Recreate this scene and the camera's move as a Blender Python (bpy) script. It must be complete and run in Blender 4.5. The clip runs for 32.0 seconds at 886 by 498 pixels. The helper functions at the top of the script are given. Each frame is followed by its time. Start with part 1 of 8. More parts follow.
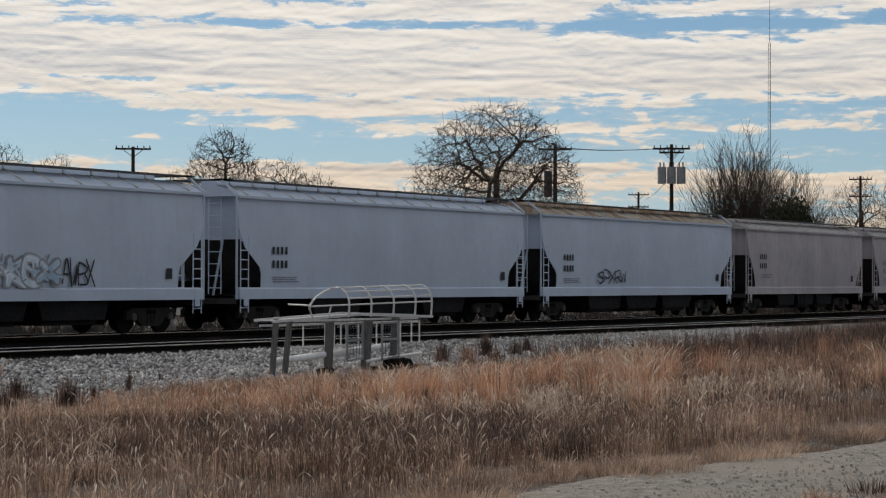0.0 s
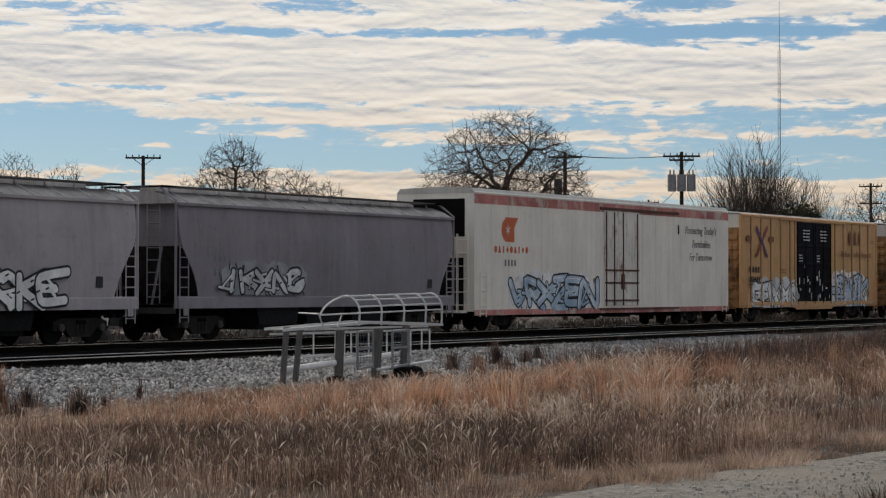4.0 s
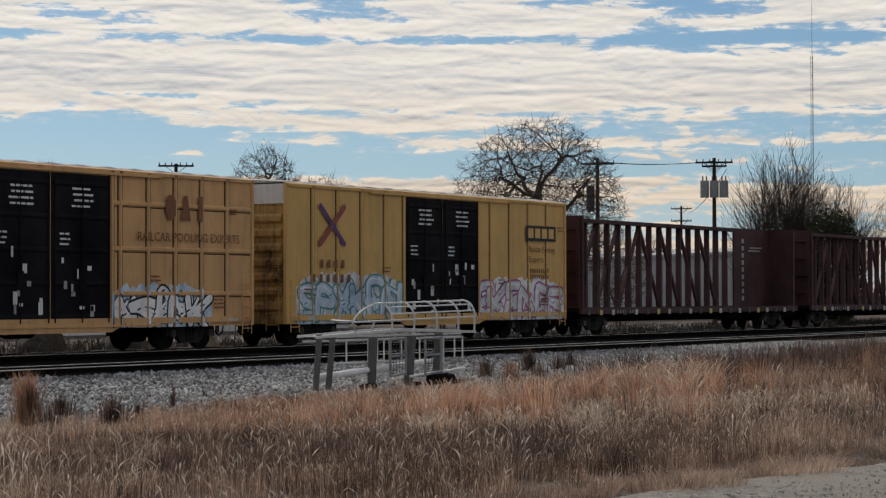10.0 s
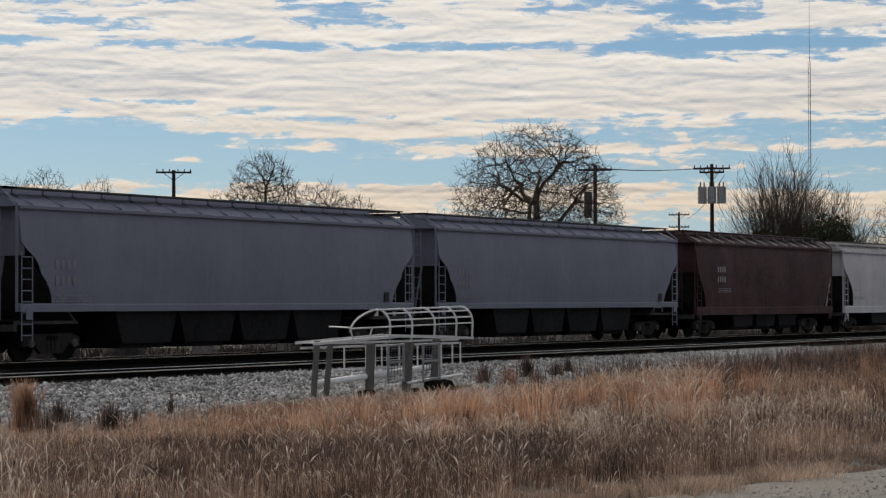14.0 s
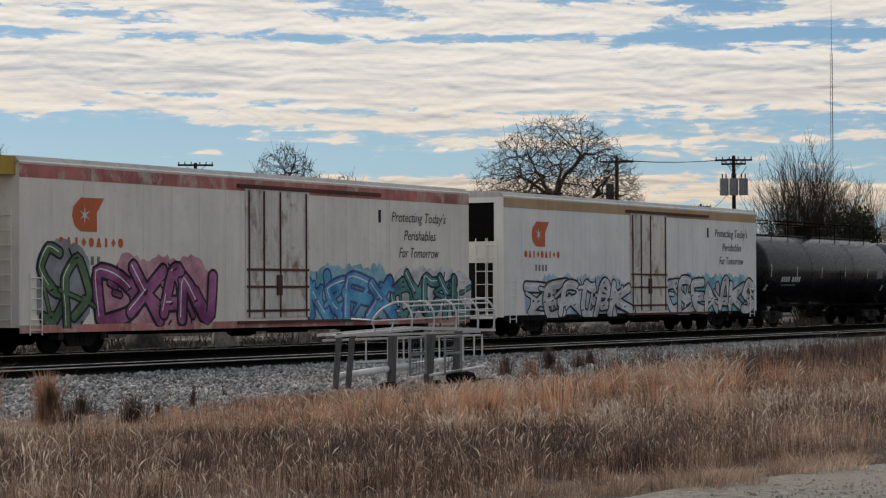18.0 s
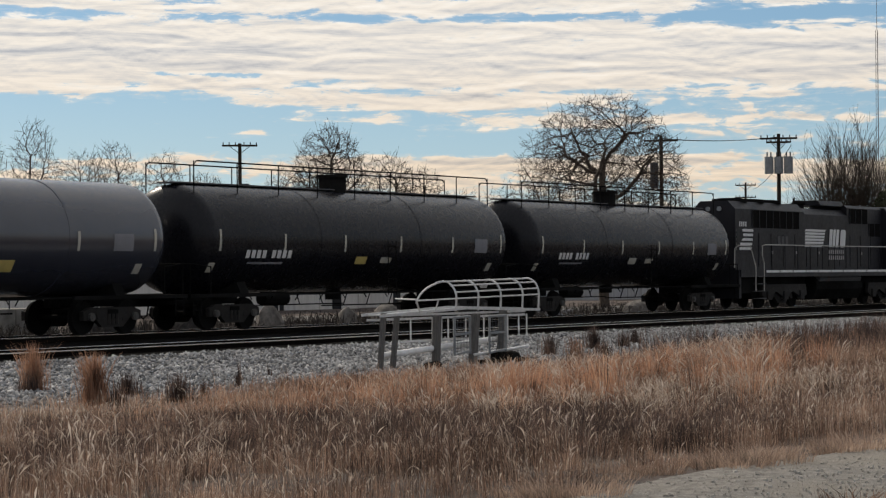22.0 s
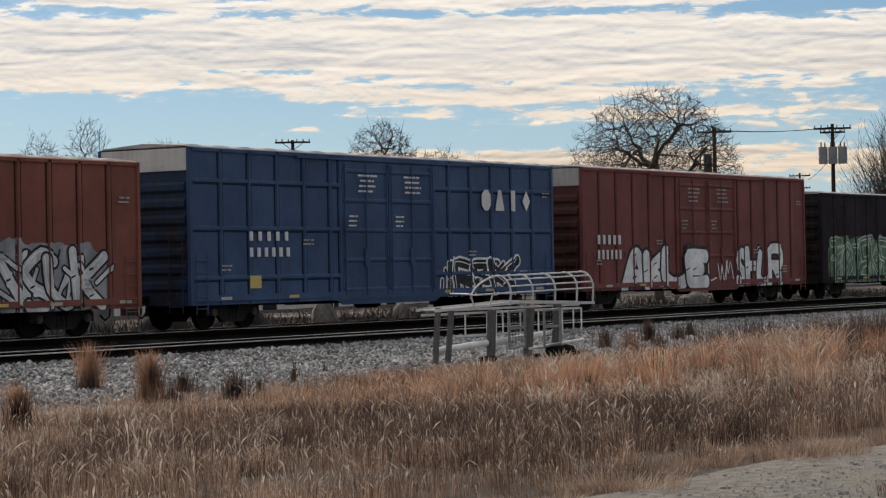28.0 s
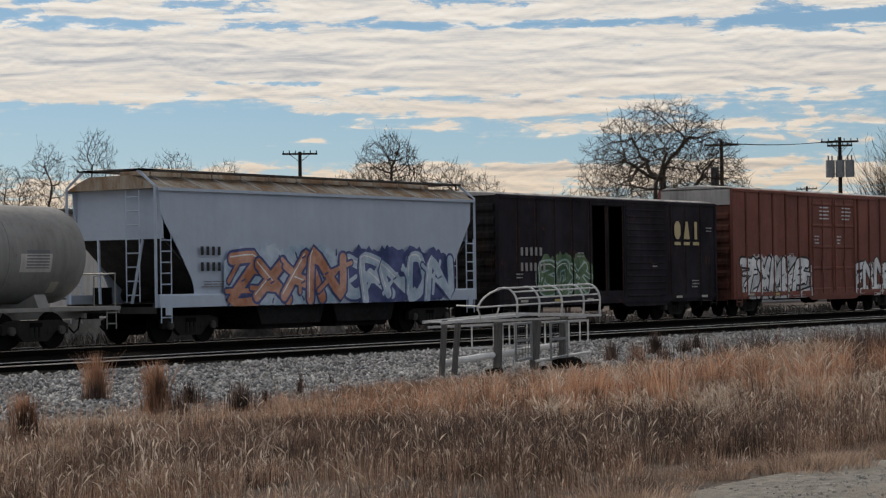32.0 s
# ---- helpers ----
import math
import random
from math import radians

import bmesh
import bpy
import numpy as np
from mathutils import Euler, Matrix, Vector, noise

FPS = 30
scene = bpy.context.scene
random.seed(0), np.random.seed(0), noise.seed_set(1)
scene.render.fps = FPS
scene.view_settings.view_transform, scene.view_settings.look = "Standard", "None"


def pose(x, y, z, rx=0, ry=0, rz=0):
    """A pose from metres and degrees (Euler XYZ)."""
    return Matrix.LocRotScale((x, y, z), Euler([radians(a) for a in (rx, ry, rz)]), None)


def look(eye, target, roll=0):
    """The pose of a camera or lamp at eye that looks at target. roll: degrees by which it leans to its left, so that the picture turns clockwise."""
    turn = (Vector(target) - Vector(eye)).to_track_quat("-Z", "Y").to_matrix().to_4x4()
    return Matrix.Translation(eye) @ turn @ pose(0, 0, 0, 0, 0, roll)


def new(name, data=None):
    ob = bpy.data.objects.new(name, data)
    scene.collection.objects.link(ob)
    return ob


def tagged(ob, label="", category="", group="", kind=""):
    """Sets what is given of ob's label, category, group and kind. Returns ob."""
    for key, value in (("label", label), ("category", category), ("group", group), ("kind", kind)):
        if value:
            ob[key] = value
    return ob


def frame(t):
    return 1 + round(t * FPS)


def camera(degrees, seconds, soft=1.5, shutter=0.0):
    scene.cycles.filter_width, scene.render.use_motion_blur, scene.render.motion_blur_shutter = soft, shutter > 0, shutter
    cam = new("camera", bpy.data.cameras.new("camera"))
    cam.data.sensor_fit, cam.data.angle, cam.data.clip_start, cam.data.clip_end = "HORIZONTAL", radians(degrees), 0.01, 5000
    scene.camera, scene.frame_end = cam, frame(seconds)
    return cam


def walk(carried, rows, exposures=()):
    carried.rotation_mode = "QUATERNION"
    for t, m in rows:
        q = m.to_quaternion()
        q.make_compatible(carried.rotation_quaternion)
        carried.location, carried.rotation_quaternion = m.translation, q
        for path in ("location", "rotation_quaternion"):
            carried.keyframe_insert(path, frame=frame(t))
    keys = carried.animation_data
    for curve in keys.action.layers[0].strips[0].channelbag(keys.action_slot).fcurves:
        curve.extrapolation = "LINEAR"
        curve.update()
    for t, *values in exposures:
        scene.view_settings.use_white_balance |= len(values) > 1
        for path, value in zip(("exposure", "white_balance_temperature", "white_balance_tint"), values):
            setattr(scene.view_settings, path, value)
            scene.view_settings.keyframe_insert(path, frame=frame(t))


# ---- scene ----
cam = camera(21.92, 32.0, soft=1.25)
EYE_Z = 1.498
# seconds, tilt, lean, turn in degrees: a hand-held camera that turns on the spot
TURNS = (
    (0, 90.812, -0.161, -60.979), (0.5, 90.744, -0.108, -60.959), (1, 90.730, -0.124, -60.973), (1.5, 90.720, -0.041, -60.902),
    (2, 90.756, -0.047, -60.837), (2.5, 90.816, -0.048, -60.781), (3, 90.872, 0.024, -60.728), (3.5, 90.959, -0.029, -60.705),
    (5.5, 91.136, 0.017, -60.746), (6, 91.148, -0.014, -60.722), (6.5, 91.148, -0.022, -60.634), (7, 91.132, 0.008, -60.502),
    (7.5, 91.116, 0.026, -60.327), (8, 91.125, 0.003, -60.142), (8.5, 91.132, 0.080, -60.157), (9, 91.138, 0.035, -60.055),
    (9.5, 91.153, 0.095, -59.923), (10, 91.193, 0.127, -59.906), (10.5, 91.215, 0.127, -59.876), (11, 91.244, 0.162, -59.991),
    (11.5, 91.260, 0.124, -59.981), (12, 91.275, 0.180, -59.915), (12.5, 91.306, 0.187, -59.676), (13, 91.333, 0.215, -59.670),
    (13.5, 91.337, 0.246, -59.866), (14, 91.350, 0.176, -59.961), (14.5, 91.347, 0.181, -59.875), (16.5, 91.342, 0.239, -59.546),
    (17, 91.293, 0.211, -59.525), (17.5, 91.235, 0.274, -59.460), (18, 91.157, 0.262, -59.417), (18.5, 91.089, 0.287, -59.430),
    (19, 91.006, 0.275, -59.364), (19.5, 90.904, 0.226, -59.437), (20, 90.825, 0.289, -59.286), (20.5, 90.759, 0.321, -59.151),
    (21, 90.714, 0.369, -58.901), (21.5, 90.673, 0.352, -58.568), (22, 90.653, 0.430, -58.306), (22.5, 90.668, 0.532, -58.076),
    (23, 90.678, 0.609, -57.892), (23.5, 90.695, 0.681, -57.695), (24, 90.720, 0.838, -57.557), (24.5, 90.737, 0.886, -57.489),
    (26.5, 90.565, 1.000, -57.148), (27, 90.507, 1.015, -57.129), (27.5, 90.494, 0.981, -57.148), (28, 90.535, 1.065, -56.953),
    (28.5, 90.630, 1.095, -56.738), (29, 90.750, 1.121, -56.753), (29.5, 90.819, 1.076, -56.952), (30, 90.860, 1.002, -56.997),
    (30.5, 90.884, 0.844, -57.013), (31, 90.877, 0.809, -57.008), (31.5, 90.879, 0.818, -56.925), (32, 90.838, 0.868, -56.785),
)
# the clip's camera opens up while the black cars pass: seconds, stops, kelvin, tint
OPENING = ((0, 0.0, 6500, 10), (20, 0.02, 6500, 10), (21, 0.07, 6550, 10), (22, 0.12, 6620, 10), (24.5, 0.15, 6650, 10), (29, 0.13, 6650, 11), (30, 0.02, 6600, 11), (31, -0.03, 6550, 10), (32, -0.03, 6550, 10))
walk(cam, [(t, pose(0, 0, EYE_Z, rx, ry, rz)) for t, rx, ry, rz in TURNS], OPENING)
# seconds, metres run by the train
TRAIN_RUN = (
    (0, 0.14), (1, 20.28), (2, 40.35), (3, 60.85), (5.5, 111.57), (6, 121.60), (7, 141.51), (8, 161.89),
    (9, 182.11), (10, 202.15), (11, 221.94), (12, 241.84), (13, 261.80), (14, 281.79), (16.5, 331.71), (17, 341.68),
    (18, 361.56), (19, 381.44), (20, 401.36), (21, 420.99), (22, 440.61), (23, 460.25), (24, 479.88), (27, 538.80),
    (28, 558.46), (29, 577.66), (30, 597.12), (31, 616.25), (32, 635.47),
)

# ---- world and sun ----
SUN_EL, SUN_AZ = 38.0, 22.0  # degrees above the horizon; degrees from +y towards +x
sun = new("sun", bpy.data.lights.new("sun", "SUN"))
sun.data.energy, sun.data.angle, sun.data.color = 2.9, radians(6), (1.0, 0.9, 0.76)
sun.matrix_world = look((0, 0, 0), (-math.sin(radians(SUN_AZ)), -math.cos(radians(SUN_AZ)), -math.tan(radians(SUN_EL))))


def node(tree, kind, **values):
    n = tree.nodes.new("ShaderNode" + kind)
    for key, value in values.items():
        if key in n.inputs:
            n.inputs[key].default_value = value
        else:
            setattr(n, key, value)
    return n


def link(tree, a, b):
    tree.links.new(a, b)


def calc(tree, op, a, b=0.0, c=0.0, clamp=False):
    n = tree.nodes.new("ShaderNodeMath")
    n.operation, n.use_clamp = op, clamp
    for i, v in enumerate((a, b, c)):
        if isinstance(v, (int, float)):
            n.inputs[i].default_value = v
        else:
            tree.links.new(v, n.inputs[i])
    return n.outputs[0]


def ramp(tree, fac, stops, interp="LINEAR"):
    n = tree.nodes.new("ShaderNodeValToRGB")
    n.color_ramp.interpolation = interp
    while len(n.color_ramp.elements) < len(stops):
        n.color_ramp.elements.new(0.5)
    for e, (pos, col) in zip(n.color_ramp.elements, stops):
        e.position = pos
        e.color = (col, col, col, 1) if isinstance(col, (int, float)) else (*col, 1)
    tree.links.new(fac, n.inputs["Fac"])
    return n.outputs["Color"]


def blend(tree, fac, a, b, how="MIX"):
    n = tree.nodes.new("ShaderNodeMix")
    n.data_type, n.blend_type = "RGBA", how
    for sock, v in ((n.inputs[0], fac), (n.inputs[6], a), (n.inputs[7], b)):
        if isinstance(v, (int, float)):
            sock.default_value = v
        elif isinstance(v, tuple):
            sock.default_value = (*v, 1)
        else:
            tree.links.new(v, sock)
    return n.outputs[2]


world = bpy.data.worlds.new("sky")
scene.world = world
world.use_nodes = True
wt = world.node_tree
wt.nodes.clear()
sky = node(wt, "TexSky", sky_type="NISHITA", sun_disc=False, sun_elevation=radians(SUN_EL), sun_rotation=radians(SUN_AZ), altitude=100.0, air_density=1.0, dust_density=1.0, ozone_density=1.5)
way = node(wt, "TexCoord")
split = node(wt, "SeparateXYZ")
link(wt, way.outputs["Generated"], split.inputs[0])
azim = calc(wt, "MULTIPLY", calc(wt, "ARCTAN2", split.outputs[0], split.outputs[1]), 57.2958)
elev = calc(wt, "MULTIPLY", calc(wt, "ARCSINE", split.outputs[2]), 57.2958)


def cloud_noise(su, sv, du, dv, detail, rough, distort):
    xyz = node(wt, "CombineXYZ")
    link(wt, calc(wt, "MULTIPLY_ADD", azim, su, du), xyz.inputs[0])
    link(wt, calc(wt, "MULTIPLY_ADD", elev, sv, dv), xyz.inputs[1])
    n = node(wt, "TexNoise", Scale=1.0, Detail=detail, Roughness=rough, Distortion=distort)
    link(wt, xyz.outputs[0], n.inputs["Vector"])
    return n.outputs["Fac"]


def streak(az, el, half_az, half_el, amount):
    """A soft long cloud bank centred at az, el (degrees)."""
    a = calc(wt, "POWER", calc(wt, "DIVIDE", calc(wt, "SUBTRACT", azim, az), half_az), 2.0)
    b = calc(wt, "POWER", calc(wt, "DIVIDE", calc(wt, "SUBTRACT", elev, el), half_el), 2.0)
    return calc(wt, "MULTIPLY", calc(wt, "EXPONENT", calc(wt, "MULTIPLY", calc(wt, "ADD", a, b), -1.0)), amount)


wide = cloud_noise(0.11, 1.35, 3.1, 1.7, 7.0, 0.58, 0.25)
fine = cloud_noise(0.36, 2.6, 7.7, 2.2, 10.0, 0.62, 0.45)
above = cloud_noise(0.36, 2.6, 7.7, 2.2 + 0.24, 10.0, 0.62, 0.45)
puff = cloud_noise(1.2, 3.4, 1.3, 5.2, 9.0, 0.60, 0.6)
cover = ramp(wt, calc(wt, "DIVIDE", elev, 12.0, clamp=True), [(0.0, 0.60), (0.10, 0.54), (0.19, 0.47), (0.23, 0.46), (0.265, 0.30), (0.32, 0.37), (0.37, 0.44), (0.405, 0.60), (0.47, 0.68), (0.515, 0.60), (0.535, 0.38), (0.565, 0.45), (0.60, 0.47), (0.72, 0.48), (1.0, 0.52)])
banks = streak(57.5, 5.45, 16.0, 0.36, 0.20)
for bank in ((67.0, 5.0, 7.0, 0.30, 0.14), (60.0, 4.35, 4.2, 0.14, 0.26), (50.0, 5.6, 5.0, 0.8, 0.14), (62.0, 6.7, 3.0, 0.5, 0.10), (66.0, 3.85, 7.0, 0.15, 0.22), (59.0, 2.75, 5.0, 0.16, 0.26), (68.0, 2.6, 5.0, 0.2, 0.22),
             (53.6, 3.6, 0.5, 0.09, 0.32), (64.5, 6.95, 0.6, 0.25, 0.22), (50.2, 4.2, 3.0, 0.45, -0.24), (52.0, 5.05, 1.8, 0.10, -0.30), (66.0, 6.40, 6.0, 0.13, -0.20), (68.8, 6.85, 2.6, 0.20, 0.22), (53.5, 6.75, 4.5, 0.5, 0.16), (60.8, 6.9, 2.0, 0.35, 0.14), (56.8, 5.55, 1.6, 0.12, -0.16), (62.6, 5.15, 2.6, 0.22, -0.13), (58.0, 3.3, 9.0, 0.22, -0.10), (57.0, 7.2, 1.2, 0.4, -0.12)):
    banks = calc(wt, "ADD", banks, streak(*bank))
body = calc(wt, "ADD", calc(wt, "MULTIPLY", wide, 1.0), calc(wt, "ADD", calc(wt, "MULTIPLY", fine, 0.8), calc(wt, "MULTIPLY", puff, 0.70)))
thick = calc(wt, "SUBTRACT", calc(wt, "ADD", calc(wt, "ADD", body, cover), banks), 1.710)
mask = ramp(wt, calc(wt, "MULTIPLY_ADD", thick, 4.0, 0.45, clamp=True), [(0.0, 0.0), (0.3, 0.12), (0.72, 0.92), (1.0, 1.0)], "EASE")
tops = calc(wt, "MULTIPLY", calc(wt, "SUBTRACT", fine, above), 2.1)
shade = calc(wt, "ADD", calc(wt, "ADD", tops, 0.62), calc(wt, "MULTIPLY", thick, -0.55), clamp=True)
lit = ramp(wt, shade, [(0.0, (0.42, 0.44, 0.48)), (0.3, (0.64, 0.63, 0.62)), (0.6, (0.84, 0.785, 0.71)), (1.0, (0.97, 0.925, 0.855))])
warm = ramp(wt, calc(wt, "DIVIDE", elev, 8.0, clamp=True), [(0.0, (0.86, 0.76, 0.66)), (0.3, (0.94, 0.84, 0.73)), (0.7, (1, 1, 1))])
lit = blend(wt, 1.0, lit, warm, "MULTIPLY")
clear = blend(wt, 1.0, sky.outputs["Color"], (0.085, 0.105, 0.130), "MULTIPLY")
haze = ramp(wt, calc(wt, "DIVIDE", elev, 9.0, clamp=True), [(0.0, (0.56, 0.60, 0.62)), (0.25, (0.34, 0.49, 0.58)), (0.6, (0.20, 0.36, 0.51)), (1.0, (0.14, 0.27, 0.43))])
clear = blend(wt, 0.75, clear, haze)
final = blend(wt, mask, clear, lit)
# the sky is brightest on the sun's side and dims away from it and overhead
toward = calc(wt, "ADD", calc(wt, "MULTIPLY", split.outputs[0], math.sin(radians(SUN_AZ))), calc(wt, "MULTIPLY", split.outputs[1], math.cos(radians(SUN_AZ))))
glow = ramp(wt, calc(wt, "MULTIPLY_ADD", toward, 0.5, 0.5), [(0.0, (0.63, 0.655, 0.70)), (0.45, (0.66, 0.68, 0.715)), (0.75, (0.92, 0.92, 0.92)), (1.0, (1.0, 1.0, 1.0))])
final = blend(wt, 1.0, final, glow, "MULTIPLY")
back = node(wt, "Background", Strength=1.0)
link(wt, final, back.inputs["Color"])
link(wt, back.outputs[0], node(wt, "OutputWorld").inputs[0])
scene.view_settings.exposure = 0.0


# ---- materials ----
def material(name, rough=0.7, metal=0.0):
    m = bpy.data.materials.new(name)
    m.use_nodes = True
    t = m.node_tree
    b = t.nodes["Principled BSDF"]
    b.inputs["Roughness"].default_value, b.inputs["Metallic"].default_value = rough, metal
    b.inputs["Specular IOR Level"].default_value = 0.5 if metal else 0.14
    return m, t, b


def noise_at(t, coord, scale, detail=5.0, rough=0.6, stretch=(1, 1, 1), distort=0.0):
    mp = node(t, "Mapping")
    mp.inputs["Scale"].default_value = stretch
    link(t, coord, mp.inputs["Vector"])
    n = node(t, "TexNoise", Scale=scale, Detail=detail, Roughness=rough, Distortion=distort)
    link(t, mp.outputs[0], n.inputs["Vector"])
    return n.outputs["Fac"]


def paint(name, color, rough=0.5, fade=0.25, grime=0.35, rust=0.0, metal=0.0, bump=0.15, dent=0.65, grime_color=(0.05, 0.045, 0.04), rust_color=(0.16, 0.07, 0.035)):
    """Weathered paint: faded patches, rain streaks, rust blooms, fine grain."""
    fade, grime = fade * 1.25, min(0.9, grime * 1.3)
    m, t, b = material(name, rough, metal)
    c = node(t, "TexCoord").outputs["Object"]
    big = noise_at(t, c, 0.5, 4.0)
    lighter = tuple(min(1, v * (1 + fade) + 0.03 * fade) for v in color)
    darker = tuple(v * (1 - fade * 0.7) for v in color)
    col = ramp(t, big, [(0.3, darker), (0.7, lighter)])
    streaks = ramp(t, noise_at(t, c, 2.6, 6.0, 0.65, (1.6, 1.6, 0.12)), [(0.45, 0.0), (0.8, grime)])
    col = blend(t, streaks, col, grime_color)
    spots = ramp(t, noise_at(t, c, 3.5, 8.0, 0.7), [(0.58, 0.0), (0.72, grime * 0.8)])
    col = blend(t, spots, col, grime_color)
    if rust:
        bloom = ramp(t, noise_at(t, c, 1.3, 9.0, 0.72, (1, 1, 0.55), 0.4), [(0.62 - 0.25 * rust, 0.0), (0.74 - 0.22 * rust, min(1, 0.5 + rust))])
        col = blend(t, bloom, col, rust_color)
    link(t, col, b.inputs["Base Color"])
    link(t, ramp(t, noise_at(t, c, 9.0), [(0.3, rough - min(0.15, rough * 0.2)), (0.7, min(1, rough + min(0.15, rough * 0.2)))]), b.inputs["Roughness"])
    bp = node(t, "Bump", Strength=bump, Distance=0.02)
    link(t, noise_at(t, c, 5.0, 6.0), bp.inputs["Height"])
    dents = node(t, "Bump", Strength=dent, Distance=0.05)
    link(t, noise_at(t, c, 1.1, 3.0), dents.inputs["Height"])
    link(t, bp.outputs[0], dents.inputs["Normal"])
    link(t, dents.outputs[0], b.inputs["Normal"])
    return m


def grain(name, c0, c1, scale=4.0, rough=0.85, bump=0.4, stretch=(1, 1, 1), c2=None, scale2=0.4, metal=0.0, dist=0.02):
    """Two colours mixed by noise, with a third at a larger scale."""
    m, t, b = material(name, rough, metal)
    c = node(t, "TexCoord").outputs["Object"]
    n = noise_at(t, c, scale, 8.0, 0.65, stretch)
    col = ramp(t, n, [(0.3, c0), (0.7, c1)])
    if c2:
        col = blend(t, ramp(t, noise_at(t, c, scale2, 5.0), [(0.42, 0.0), (0.66, 0.85)]), col, c2)
    link(t, col, b.inputs["Base Color"])
    bp = node(t, "Bump", Strength=bump, Distance=dist)
    link(t, n, bp.inputs["Height"])
    link(t, bp.outputs[0], b.inputs["Normal"])
    return m


def blades(name, stops, rough=0.85, through_light=0.42, patchy=1.0):
    """Plant stuff: each blade its own tint, with patches across the field."""
    m, t, b = material(name, rough)
    geo = node(t, "NewGeometry")
    c = node(t, "TexCoord").outputs["Object"]
    patch = noise_at(t, c, 0.35, 3.0)
    clump = noise_at(t, c, 1.7, 2.0)
    mixed = calc(t, "MULTIPLY_ADD", clump, 2.3 * patchy, calc(t, "MULTIPLY_ADD", patch, 1.7 * patchy, 0.17 - 2.0 * patchy))
    fac = calc(t, "ADD", calc(t, "MULTIPLY", geo.outputs["Random Per Island"], 0.66), mixed, clamp=True)
    link(t, ramp(t, fac, stops), b.inputs["Base Color"])
    col = b.inputs["Base Color"].links[0].from_socket
    thin = node(t, "BsdfTranslucent")
    link(t, col, thin.inputs["Color"])
    mix = node(t, "MixShader", Fac=through_light)
    link(t, b.outputs[0], mix.inputs[1])
    link(t, thin.outputs[0], mix.inputs[2])
    link(t, mix.outputs[0], t.nodes["Material Output"].inputs[0])
    return m


M = {}
M["white_car"] = paint("white_car_paint", (0.50, 0.575, 0.69), 0.5, 0.07, 0.06, 0.0)
M["pale_grey"] = paint("pale_grey_paint", (0.56, 0.54, 0.56), 0.55, 0.12, 0.14, 0.02)
M["mid_grey"] = paint("mid_grey_paint", (0.185, 0.195, 0.250), 0.5, 0.08, 0.10, 0.0)
M["tan_grey"] = paint("tan_grey_paint", (0.42, 0.39, 0.41), 0.6, 0.14, 0.20, 0.03)
M["dim_grey"] = paint("dim_grey_paint", (0.27, 0.25, 0.275), 0.6, 0.14, 0.22, 0.03)
M["rusty_roof"] = paint("rusty_roof_paint", (0.44, 0.38, 0.31), 0.7, 0.22, 0.3, 0.7, rust_color=(0.27, 0.17, 0.10))
M["grey_roof"] = paint("grey_roof_paint", (0.42, 0.40, 0.39), 0.6, 0.2, 0.4, 0.05)
M["yellow_box"] = paint("yellow_box_paint", (0.62, 0.36, 0.165), 0.55, 0.12, 0.22, 0.03)
M["bright_yellow_box"] = paint("bright_yellow_box_paint", (0.64, 0.39, 0.14), 0.5, 0.10, 0.15, 0.0)
M["blue_box"] = paint("blue_box_paint", (0.026, 0.060, 0.125), 0.5, 0.25, 0.25, 0.0)
M["bright_blue_box"] = paint("bright_blue_box_paint", (0.043, 0.084, 0.175), 0.5, 0.22, 0.22, 0.0)
M["brown_box"] = paint("brown_box_paint", (0.225, 0.080, 0.060), 0.6, 0.2, 0.3, 0.1)
M["red_box"] = paint("red_box_paint", (0.20, 0.064, 0.060), 0.6, 0.2, 0.35, 0.0)
M["maroon"] = paint("maroon_paint", (0.056, 0.022, 0.024), 0.6, 0.3, 0.35, 0.25, rust_color=(0.035, 0.020, 0.018))
M["black_box"] = paint("black_box_paint", (0.030, 0.026, 0.033), 0.55, 0.3, 0.3, 0.12, grime_color=(0.014, 0.013, 0.012))
M["door_black"] = paint("black_door_paint", (0.009, 0.009, 0.011), 0.5, 0.3, 0.2, 0.0, grime_color=(0.014, 0.013, 0.012))
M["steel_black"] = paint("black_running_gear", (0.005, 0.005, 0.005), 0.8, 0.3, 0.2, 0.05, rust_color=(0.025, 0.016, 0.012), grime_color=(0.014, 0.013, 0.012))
M["tank_black"] = paint("black_tank_paint", (0.006, 0.006, 0.009), 0.28, 0.2, 0.04, 0.0, dent=0.04, bump=0.0, grime_color=(0.014, 0.013, 0.012))
M["tank_grey"] = paint("dark_grey_tank_paint", (0.036, 0.039, 0.054), 0.20, 0.1, 0.05, 0.0, dent=0.04, bump=0.0)
M["tank_pale"] = paint("pale_tank_paint", (0.29, 0.285, 0.275), 0.5, 0.15, 0.3, 0.05)
M["cream"] = paint("cream_reefer_paint", (0.88, 0.83, 0.75), 0.5, 0.08, 0.15, 0.0, grime_color=(0.25, 0.2, 0.15))
M["white_reefer"] = paint("white_reefer_paint", (0.88, 0.87, 0.85), 0.45, 0.07, 0.13, 0.0, grime_color=(0.3, 0.26, 0.2))
M["pink_band"] = paint("faded_red_band", (0.50, 0.19, 0.17), 0.6, 0.35, 0.3, 0.5, rust_color=(0.62, 0.52, 0.45))
M["tan_band"] = paint("tan_band", (0.52, 0.36, 0.21), 0.6, 0.12, 0.15, 0.0)
M["rust_door"] = paint("rusty_white_door", (0.78, 0.74, 0.68), 0.6, 0.12, 0.4, 0.36, rust_color=(0.20, 0.085, 0.05))
